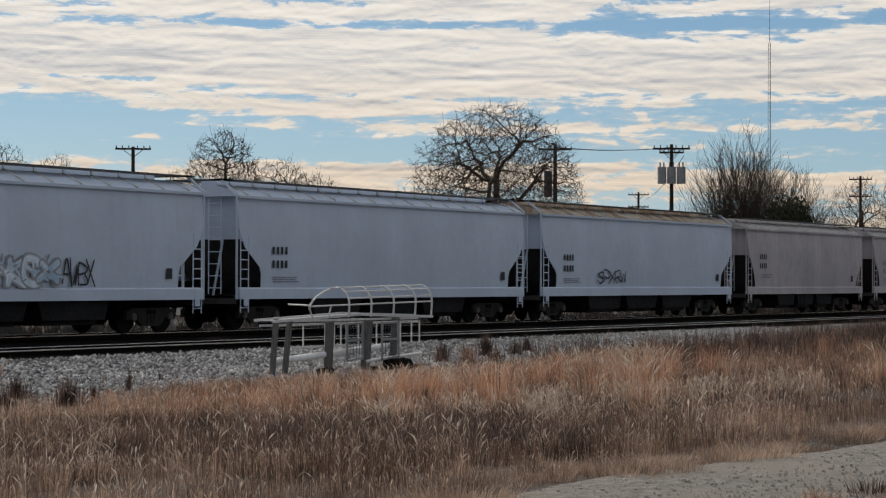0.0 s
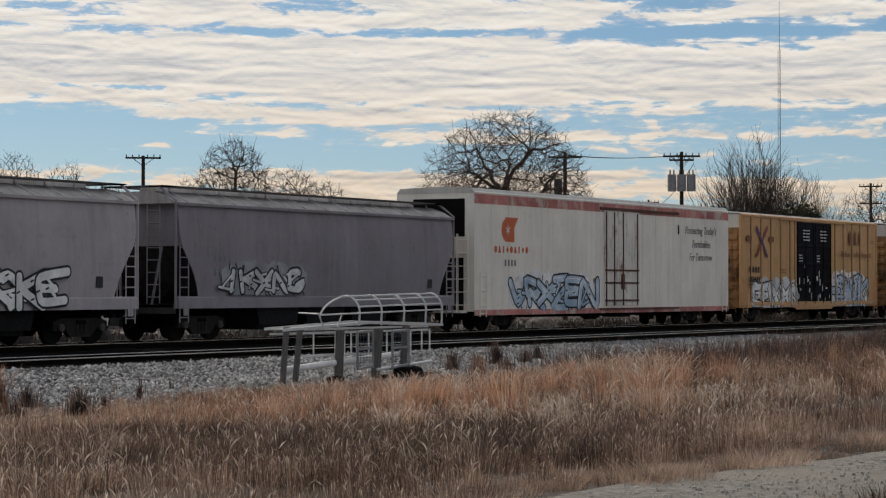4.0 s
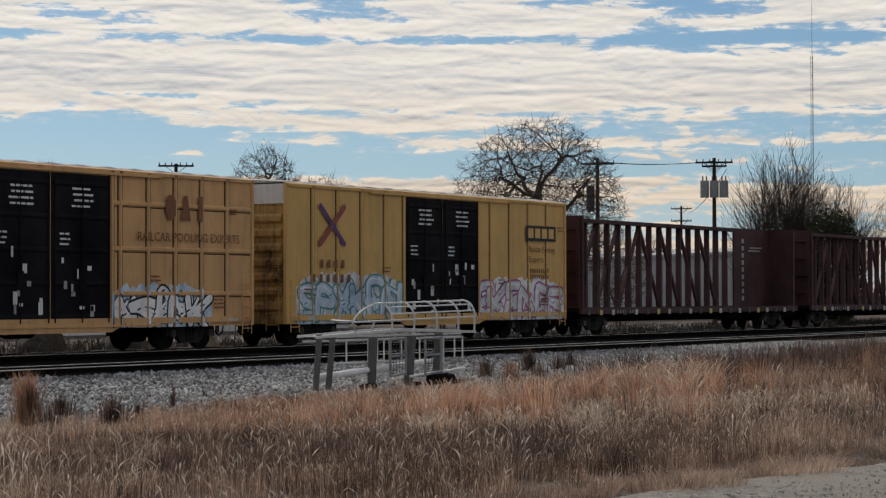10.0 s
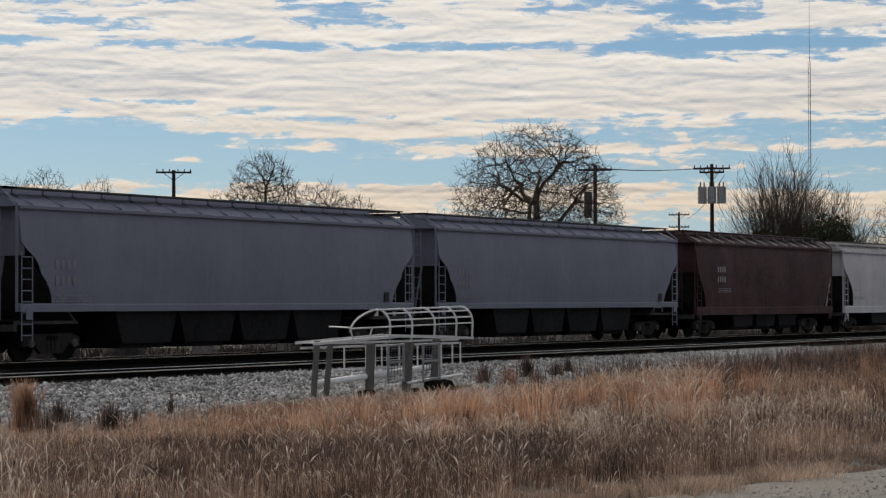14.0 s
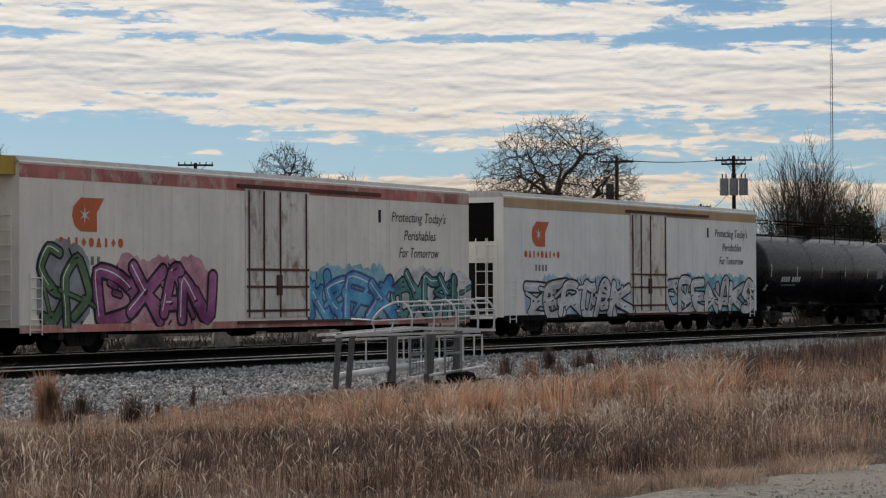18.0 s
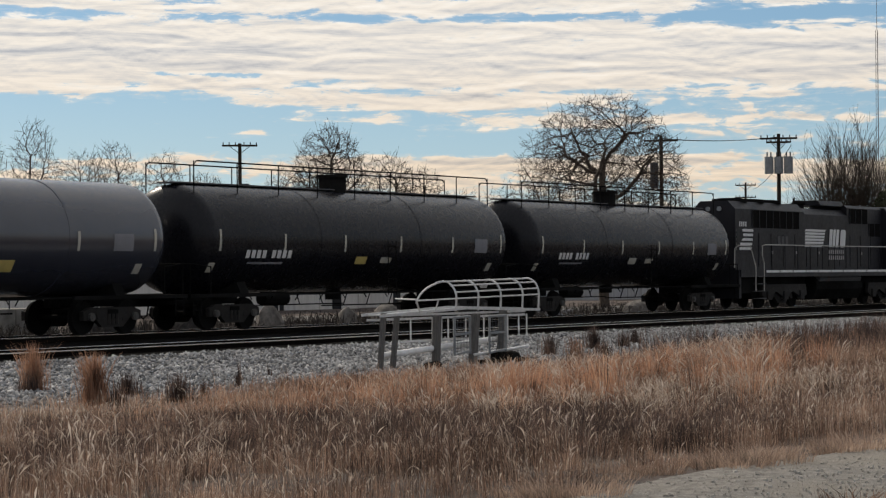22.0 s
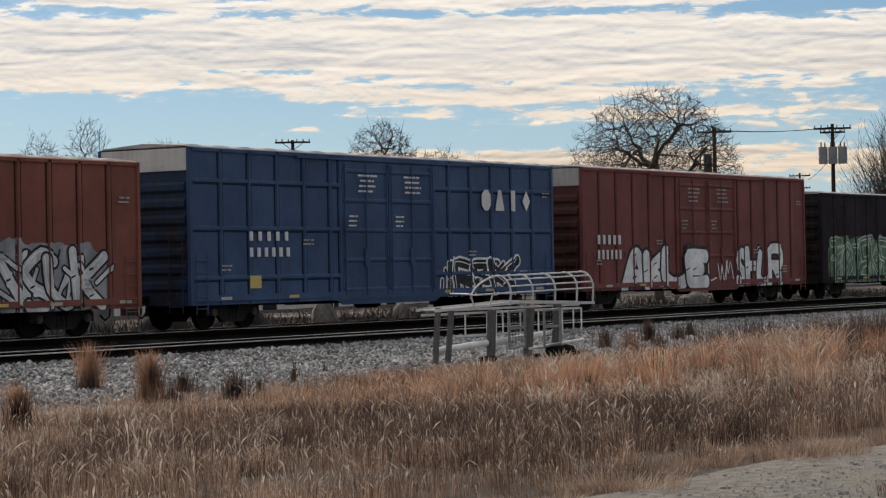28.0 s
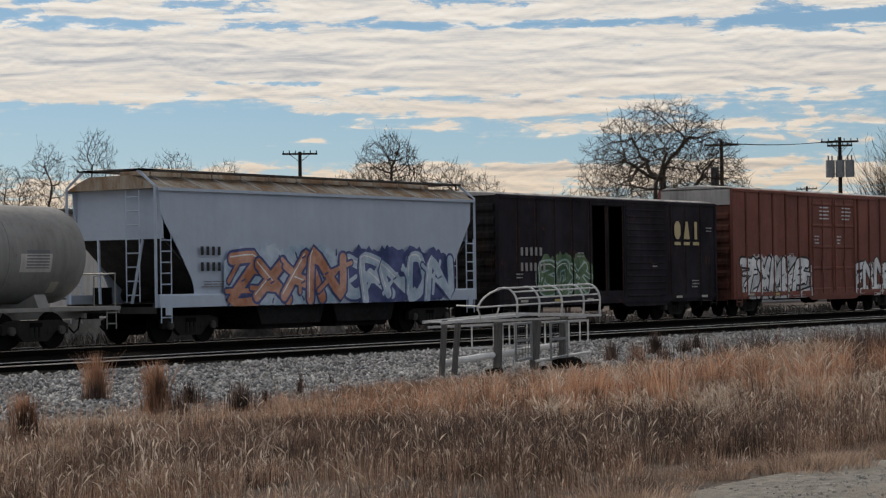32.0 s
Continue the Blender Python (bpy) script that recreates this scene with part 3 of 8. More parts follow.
# ---- sprayed paint ----
def spray(name, color, var=0.35, second=None):
    m, t, b = material(name, 0.55)
    c = node(t, "TexCoord").outputs["Object"]
    n = noise_at(t, c, 1.4, 4.0, 0.6)
    hi = second or tuple(min(1, v * (1 + var) + 0.02) for v in color)
    col = ramp(t, n, [(0.36, tuple(v * (1 - var * 0.6) for v in color)), (0.64, hi)])
    col = blend(t, ramp(t, noise_at(t, c, 4.0, 6.0), [(0.58, 0.0), (0.75, 0.35)]), col, (0.06, 0.055, 0.05))
    link(t, col, b.inputs["Base Color"])
    return m


S = {
    "white": spray("sprayed_white", (0.84, 0.84, 0.85)), "silver": spray("sprayed_silver", (0.57, 0.58, 0.59)), "black": spray("sprayed_black", (0.02, 0.02, 0.025)),
    "blue": spray("sprayed_blue", (0.081, 0.30, 0.65), second=(0.19, 0.57, 0.84)), "cyan": spray("sprayed_cyan", (0.22, 0.49, 0.65), second=(0.41, 0.70, 0.78)), "lilac": spray("sprayed_lilac", (0.41, 0.27, 0.54), second=(0.62, 0.49, 0.74)),
    "pink": spray("sprayed_pink", (0.62, 0.27, 0.36), second=(0.76, 0.45, 0.51)), "plum": spray("sprayed_plum", (0.27, 0.068, 0.19), second=(0.51, 0.19, 0.38)), "green": spray("sprayed_green", (0.07, 0.14, 0.07), second=(0.19, 0.28, 0.16)),
    "mint": spray("sprayed_mint", (0.27, 0.43, 0.41), second=(0.57, 0.70, 0.65)), "navy": spray("sprayed_navy", (0.061, 0.088, 0.23), second=(0.14, 0.16, 0.35)), "orange": spray("sprayed_orange", (0.57, 0.23, 0.12), second=(0.74, 0.45, 0.35)),
    "yellow": spray("sprayed_yellow", (0.68, 0.62, 0.095)), "teal": spray("sprayed_teal", (0.068, 0.22, 0.23), second=(0.16, 0.38, 0.38)), "grey": spray("sprayed_grey", (0.27, 0.28, 0.30)), "sky": spray("sprayed_sky_blue", (0.41, 0.57, 0.74), second=(0.65, 0.74, 0.84)),
}


# letter strokes on a grid of 8 by 8, column then row; strokes are parted by a bar
STROKES = {
    "A": "00 38 58 80|23 63", "B": "00 08 68 75 44 04|44 82 60 00", "C": "77 58 18 04 10 60 82", "D": "00 08 48 84 50 00", "E": "88 08 04 00 80|04 64",
    "F": "00 08 88|04 64", "G": "77 58 18 03 10 60 83 53", "H": "00 08|80 88|04 84", "I": "40 48", "J": "28 88|68 62 40 11", "K": "00 08|88 14|14 80",
    "L": "08 00 80", "M": "00 18 43 78 80", "N": "00 08 80 88", "O": "40 12 06 48 86 82 40", "P": "00 08 68 86 64 04", "R": "00 08 68 86 64 04|34 80",
    "S": "87 48 06 44 82 40 01", "T": "08 88|48 40", "U": "08 02 40 82 88", "V": "08 40 88", "W": "08 20 46 60 88", "X": "00 88|08 80", "Y": "08 44 88|44 40", "Z": "08 88 00 80",
}


def smooth_path(pts, cuts=4):
    """Points of a curve that passes through all the given ones."""
    if len(pts) < 3:
        (ax, az), (bx, bz) = pts
        return [(ax + (bx - ax) * i / cuts, az + (bz - az) * i / cuts) for i in range(cuts + 1)]
    out = []
    for i in range(len(pts) - 1):
        p = [pts[max(0, i - 1)], pts[i], pts[i + 1], pts[min(len(pts) - 1, i + 2)]]
        for k in range(cuts):
            u = k / cuts
            out.append(tuple(p[1][a] + 0.5 * u * (p[2][a] - p[0][a]) * 0.75 + u * u * (3 * (p[2][a] - p[1][a]) - 0.75 * (p[2][a] - p[0][a]) - 0.375 * (p[3][a] - p[1][a])) + u ** 3 * (2 * (p[1][a] - p[2][a]) + 0.375 * (p[2][a] - p[0][a]) + 0.375 * (p[3][a] - p[1][a])) for a in (0, 1)))
    return out + [pts[-1]]


def line(bm, pts, w, y):
    """A flat brush stroke of width w with round ends, through points in the side's plane."""
    (ax, az), (bx, bz) = pts[0], pts[1]
    (cx, cz), (dx, dz) = pts[-2], pts[-1]
    m0, m1 = math.hypot(bx - ax, bz - az) or 1, math.hypot(dx - cx, dz - cz) or 1
    rows = [(ax - (bx - ax) / m0 * w * k, az - (bz - az) / m0 * w * k, f) for k, f in ((0.46, 0.28), (0.36, 0.66), (0.2, 0.9))]
    rows += [(p[0], p[1], 1.0) for p in pts]
    rows += [(dx + (dx - cx) / m1 * w * k, dz + (dz - cz) / m1 * w * k, f) for k, f in ((0.2, 0.9), (0.36, 0.66), (0.46, 0.28))]
    last = None
    for i, (px, pz, f) in enumerate(rows):
        a, b = rows[max(0, i - 1)], rows[min(len(rows) - 1, i + 1)]
        tx, tz = b[0] - a[0], b[1] - a[1]
        m = math.hypot(tx, tz) or 1
        q = w * f / 2
        yy = y - 0.0004 * i / len(rows)
        now = (bm.verts.new((px - tz / m * q, yy, pz + tx / m * q)), bm.verts.new((px + tz / m * q, yy, pz - tx / m * q)))
        if last:
            bm.faces.new((last[0], now[0], now[1], last[1]))
        last = now


def cloud(bm, x0, x1, z0, z1, y, rnd):
    """A ragged cloud of thin paint behind the letters, with points and runs along its edges."""
    n = int((x1 - x0 + 0.5) / 0.13)
    last, ph = None, rnd.uniform(0, 6.28)
    for i in range(n + 1):
        u = i / n
        x = x0 - 0.25 + (x1 - x0 + 0.5) * u
        fade = min(1.0, 6 * u, 6 * (1 - u))
        mid = (z0 + z1) / 2
        top = mid + (z1 - mid + 0.05 + 0.16 * abs(math.sin(x * 2.3 + ph)) + rnd.uniform(-0.08, 0.10)) * (0.55 + 0.45 * fade)
        low = mid - (mid - z0 + 0.03 + rnd.uniform(-0.05, 0.08)) * (0.6 + 0.4 * fade)
        now = (bm.verts.new((x, y, low)), bm.verts.new((x, y, top)))
        if last:
            bm.faces.new((last[0], now[0], now[1], last[1]))
        last = now


def graffiti(car, x0, x1, z0, z1, text, fill, edge, halo=None, seed=1, style="wild", y=-1.604, ribs=(), rib_y=-1.66, label="", shine="white", proud=()):
    """A sprayed piece: ragged cloud, fat overlapping letters with dark edges, thin highlights. Where posts stand proud, the paint also lies on them."""
    rnd = random.Random(seed)
    n = len(text)
    w, h = (x1 - x0) / n, z1 - z0
    layers = {}

    def layer(mat, rank, letter=-1):
        return layers.setdefault((rank, letter, mat), bm_new())

    if halo:
        cloud(layer(halo, 0), x0, x1, z0, z1, y - 0.001, rnd)
    tag, wild = style == "tag", 0.05 if style == "plain" else 0.17
    thick = 0.055 if tag else min(0.40 * w, 0.30 * h, 0.52) if style == "plain" else min(0.29 * w, 0.23 * h, 0.40)
    rim = 0.0 if tag else max(0.065, thick * 0.24)
    for k, ch in enumerate(text):
        if ch == " ":
            continue
        lw, lh = w * rnd.uniform(1.15, 1.5) - thick, h * rnd.uniform(0.88, 1.04) - thick
        bx, bz = x0 + w * (k + 0.5) - lw / 2 + rnd.uniform(-0.05, 0.05) * w, (z0 + z1) / 2 - lh / 2 + rnd.uniform(-0.04, 0.04) * h
        lean, swell = rnd.uniform(-0.12, 0.16), rnd.uniform(-0.10, 0.14)
        yk = y - 0.004 - 0.005 * (k % 7)
        for j, stroke in enumerate(STROKES[ch].split("|")):
            pts = []
            for d in stroke.split():
                u, v = int(d[0]) / 8 + rnd.uniform(-wild, wild), int(d[1]) / 8 + rnd.uniform(-wild, wild) * 0.8
                u = 0.5 + (u - 0.5) * (1 + swell * (1 - 2 * v))
                pts.append((bx + u * lw + lean * (v - 0.5) * lh, bz + v * lh))
            path = smooth_path(pts)
            if rim:
                line(layer(edge, 1, k), path, thick + 2 * rim, yk - 0.0006 * j)
            line(layer(fill, 2, k), path, thick, yk - 0.0024 - 0.0006 * j)
            if not tag and len(path) > 3:
                # a thin highlight up one side of the stroke, and a short dark cut across it
                m = max(3, int(len(path) * rnd.uniform(0.4, 0.7)))
                line(layer(shine, 3), [(px - thick * 0.20, pz + thick * 0.16) for px, pz in path[:m]], thick * 0.12, yk - 0.0045 - 0.0002 * j)
                a = path[len(path) // 2]
                line(layer(edge, 4), [(a[0] - thick * 0.4, a[1] - thick * 0.1), (a[0] + thick * 0.05, a[1] + thick * 0.06)], 0.05, yk - 0.0050 - 0.0002 * j)
        if style == "wild":
            # arrows and bars thrown across the neighbouring letters
            for q in range(3):
                a, b = (bx + rnd.uniform(0.0, 1.0) * lw, bz + rnd.uniform(0.0, 1.0) * lh), (bx + rnd.uniform(-0.4, 1.4) * lw, bz + rnd.uniform(0.0, 1.0) * lh)
                line(layer(edge, 1, k), [a, b], thick * 0.75, yk - 0.0012 - 0.0005 * q)
                line(layer(fill, 2, k), [a, b], thick * 0.40, yk - 0.0040 - 0.0003 * q)
        if not tag:
            # spikes and runs of the edge colour
            for _ in range(2):
                a = (bx + rnd.uniform(0.0, 1.0) * lw, bz + rnd.choice((-0.05, 1.02)) * lh)
                line(layer(edge, 1, k), [a, (a[0] + rnd.uniform(-0.1, 0.1), a[1] + (0.16 if a[1] > bz else -0.10))], 0.06, yk + 0.0015)
    first = None
    spans = [(rx - 0.05, rx + 0.05, rib_y) for rx in ribs if x0 - 0.4 < rx < x1 + 0.4] + list(proud)
    for (rank, letter, mat), bm in sorted(layers.items()):
        for v in bm.verts:
            v.co.z = max(v.co.z, 0.67, z0 - 0.04)
        xs = [v.co.x for v in bm.verts]
        for xa, xb, yy in spans:
            if max(xs) < xa or min(xs) > xb:
                continue
            c = bm.copy()
            for px, nx in ((xa, -1), (xb, 1)):
                bmesh.ops.bisect_plane(c, geom=c.verts[:] + c.edges[:] + c.faces[:], plane_co=(px, 0, 0), plane_no=(nx, 0, 0), clear_outer=True)
            vm = {}
            for f in [f for f in c.faces if xa < f.calc_center_median().x < xb and f.calc_center_median().y > rib_y]:
                vs = []
                for v in f.verts:
                    if v not in vm:
                        vm[v] = bm.verts.new((v.co.x, v.co.y + yy - y, v.co.z))
                    vs.append(vm[v])
                try:
                    bm.faces.new(vs)
                except ValueError:
                    pass
            c.free()
        piece = part("graffiti" if first is None else "painted_letter" if rank in (1, 2) else "paint_layer", bm, S[mat], car if first is None else first, label if first is None else "")
        if rank > 2:
            tagged(piece, kind="stuff")
        first = first or piece
    return first


# ---- freight cars: origin at the left end of the car, on the middle of the track ----
CARS = []
PANEL = -1.548       # the recessed side panel of a boxcar; its posts stand proud to -1.6


def new_car(name, label, category, start):
    car = thing(name, label, category, (start, YC, 0), "cars of the freight train")
    CARS.append((car, start))
    return car


def interp(pairs, v):
    pairs = sorted(pairs)
    if v <= pairs[0][0]:
        return pairs[0][1]
    for (a, fa), (b, fb) in zip(pairs, pairs[1:]):
        if v <= b:
            return fa + (fb - fa) * (v - a) / (b - a)
    return pairs[-1][1]


def hopper(start, L, zt, body, roof, label, cut, sill=None, bays=3, bulge=0.08, marks="black_mark", mark_at=(1.9, 2.55), ribs=0, end_mat=None, board="dark", sill_z=(0.95, 1.3), name="covered_hopper_car"):
    """cut: pairs (height, how far the side sheet starts from the end)."""
    car = new_car(name, label, "freight car", start)
    eave = zt - 0.42
    body, roof, sill, endm = M[body], M[roof], M[sill or body], M[end_mat or body]
    zs = [sill_z[1] - 0.02, 1.5, 1.7, 1.9, 2.1, 2.3, 2.5, 2.7, 2.9, 3.1, 3.4, 3.7, eave]
    zs = [z for z in zs if z <= eave]
    for s in (-1, 1):
        bm = bm_new()
        outer, inner = [], []
        for z in zs:
            u = (z - zs[0]) / (eave - zs[0])
            yy = s * (1.50 + bulge * math.sin(math.pi * min(1, u * 0.9 + 0.12)) ** 0.7)
            xl = interp(cut, z)
            cols = [xl + (L - 2 * xl) * i / 12 for i in range(13)]
            outer.append([(x, yy, z) for x in cols])
            inner.append([(x, yy - s * 0.02, z) for x in cols])
        loft(bm, outer, closed=False)
        loft(bm, inner, closed=False)
        rim = lambda a, b: [bm.faces.new([bm.verts.new(p) for p in (a[i], a[i + 1], b[i + 1], b[i])]) for i in range(len(a) - 1)]
        rim([r[0] for r in outer], [r[0] for r in inner])
        rim([r[-1] for r in outer], [r[-1] for r in inner])
        side = part("side_sheet", bm, body, car, smooth=True)
        for k in range(ribs):
            bm = bm_new()
            x = 1.9 + (L - 3.8) * k / (ribs - 1)
            for a, b in zip(outer, outer[1:]):
                za, zb = a[0][2], b[0][2]
                v = [(x - 0.03, a[0][1] + s * 0.012, za), (x + 0.03, a[0][1] + s * 0.012, za), (x + 0.03, b[0][1] + s * 0.012, zb), (x - 0.03, b[0][1] + s * 0.012, zb)]
                bm.faces.new([bm.verts.new(p) for p in v])
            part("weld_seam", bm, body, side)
        bm = bm_new()
        prism(bm, [(s * 1.46, sill_z[0]), (s * 1.60, sill_z[0]), (s * 1.60, sill_z[1] - 0.05), (s * 1.53, sill_z[1]), (s * 1.46, sill_z[1])], 0.15, L - 0.15)
        box(bm, 0.35, 0.6, s * 1.6, s * 1.612, sill_z[0] - 0.2, sill_z[0] + 0.1)
        box(bm, L - 0.6, L - 0.35, s * 1.6, s * 1.612, sill_z[0] - 0.2, sill_z[0] + 0.1)
        part("side_sill", bm, sill, car)
        bm = bm_new()
        box(bm, 0.12, L - 0.12, s * 1.52, s * 1.60, eave - 0.03, eave + 0.05)
        part("roof_eave", bm, body, car)
    bm = bm_new()
    n = max(8, int(L / 1.2))
    rings = []
    for i in range(n + 1):
        x = 0.1 + (L - 0.2) * i / n
        rings.append([(x, -1.54, eave + 0.03), (x, -1.15, eave + 0.24), (x, -0.72, zt - 0.03), (x, 0.72, zt - 0.03), (x, 1.15, eave + 0.24), (x, 1.54, eave + 0.03)])
    loft(bm, rings)
    top = part("roof", bm, roof, car)
    for i in range(n):
        bm = bm_new()
        x = 0.1 + (L - 0.2) * (i + 0.5) / n
        chain(bm, [(x, -1.5, eave + 0.08), (x, -0.8, zt - 0.02), (x, -0.82, zt + 0.12)], 0.028, 4)
        part("roof_rib", bm, M["white_panel"] if roof is not M["mid_grey"] else roof, top)
    bm = bm_new()
    for s in (-1, 1):
        box(bm, 0.0, L, s * 0.82 - 0.28, s * 0.82 + 0.28, zt + 0.10, zt + 0.135)
    box(bm, 0.0, 0.6, -1.1, 1.1, zt + 0.10, zt + 0.135)
    box(bm, L - 0.6, L, -1.1, 1.1, zt + 0.10, zt + 0.135)
    part("running_board", bm, M["steel_grey"], car, "dark steel roof walkway")
    bm = bm_new()
    prism(bm, [(-0.32, zt - 0.03), (-0.26, zt + 0.16), (0.26, zt + 0.16), (0.32, zt - 0.03)], 0.8, L - 0.8)
    part("hatch", bm, roof, car)
    cz = min(2.75, eave - 0.9)
    deep = max(x for z, x in cut) + 0.5
    for k, (a, d) in enumerate(((0.0, 1), (L, -1))):
        bm = bm_new()
        x = a + d * 0.42
        prism(bm, [(-1.48, cz), (1.48, cz), (1.48, eave), (0.72, zt - 0.05), (-0.72, zt - 0.05), (-1.48, eave)], x, x + d * 0.03)
        part("end_sheet", bm, endm, car)
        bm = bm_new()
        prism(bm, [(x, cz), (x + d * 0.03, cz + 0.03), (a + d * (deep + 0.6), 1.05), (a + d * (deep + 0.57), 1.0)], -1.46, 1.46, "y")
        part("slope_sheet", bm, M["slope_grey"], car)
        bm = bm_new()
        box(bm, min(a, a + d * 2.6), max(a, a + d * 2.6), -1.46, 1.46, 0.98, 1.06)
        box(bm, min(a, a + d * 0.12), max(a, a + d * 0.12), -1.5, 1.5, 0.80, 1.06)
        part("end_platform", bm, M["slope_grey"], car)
        for s in (-1, 1):
            bm = bm_new()
            xx = a + d * 0.07
            chain(bm, [(xx, s * 1.53, sill_z[0]), (xx, s * 1.53, eave + 0.1), (xx, s * 0.95, zt + 0.1)], 0.045, 4)
            part("corner_post", bm, body, car)
            bm = bm_new()
            if d > 0:
                ladder(bm, 0.22, s * 1.57, 0.55, cz + 0.1, 0.42, "x", 8)
            else:
                ladder(bm, L - 0.64, s * 1.57, 0.55, cz + 0.1, 0.42, "x", 8)
            part("ladder", bm, body, car)
        bm = bm_new()
        ladder(bm, a + d * 0.16, -0.9, 1.1, eave, 0.45, "y", 8)
        for s in (-0.55, 0.55):
            rod(bm, (a + d * 0.25, s, 1.05), (a + d * 0.45, s * 1.4, cz), 0.04, 4)
        part("end_frame", bm, endm, car)
        bm = bm_new()
        rod(bm, (a + d * 1.2, -0.5, 1.3), (a + d * 1.2, 0.5, 1.3), 0.2, 10)
        box(bm, a + d * 0.5 - 0.15, a + d * 0.5 + 0.15, 0.5, 0.9, 1.06, 1.5)
        part("brake_gear", bm, M["steel_black"], car)
    bm = bm_new()
    box(bm, 0.3, L - 0.3, -0.25, 0.25, 0.66, 1.0)
    part("center_sill", bm, M["steel_black"], car)
    # wide near-black bays fill the shaded band below the sill
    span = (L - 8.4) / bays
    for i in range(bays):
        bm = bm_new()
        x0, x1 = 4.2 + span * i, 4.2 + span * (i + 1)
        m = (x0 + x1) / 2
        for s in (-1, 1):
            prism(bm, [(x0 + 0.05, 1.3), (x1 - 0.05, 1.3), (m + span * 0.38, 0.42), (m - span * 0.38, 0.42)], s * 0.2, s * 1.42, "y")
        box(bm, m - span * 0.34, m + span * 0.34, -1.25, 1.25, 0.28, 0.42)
        part("hopper_bay", bm, M["bay_shade"], car)
    truck(car, 2.0)
    truck(car, L - 2.0)
    coupler(car, L)
    x, z = mark_at
    bars(car, x, z, 0.95, 0.26, 4, M[marks], -1.615)
    bars(car, x, z - 0.42, 0.95, 0.26, 4, M[marks], -1.615)
    bars(car, x, z - 0.92, 1.6, 0.05, 14, M["grey_mark"], -1.60, rows=3)
    bm = bm_new()
    box(bm, L - 2.0, L - 1.72, -1.61, -1.6, 1.55, 1.85)
    part("placard", bm, M["black_mark"], car, "small black stencil box")
    return car


M["steel_grey"] = paint("dark_grey_steel", (0.085, 0.085, 0.09), 0.6, 0.2, 0.3, 0.15)
M["dark_rubble"] = grain("dark_rubble", (0.018, 0.017, 0.017), (0.055, 0.052, 0.050), 5, 0.95, 0.9)
M["brown_rubble"] = grain("grey_brown_rubble", (0.07, 0.064, 0.06), (0.20, 0.185, 0.172), 5, 0.95, 0.9)
# dirty paint, darkened further to hold the shade inside hopper ends
M["slope_grey"] = paint("shaded_dirty_slope_sheet", (0.045, 0.043, 0.042), 0.7, 0.25, 0.5, 0.15, grime_color=(0.014, 0.013, 0.012))
# near black: shade below and inside the cars is put into this colour
M["bay_shade"] = paint("shaded_dark_bay", (0.006, 0.006, 0.007), 0.8, 0.3, 0.3, 0.0, grime_color=(0.010, 0.009, 0.008))


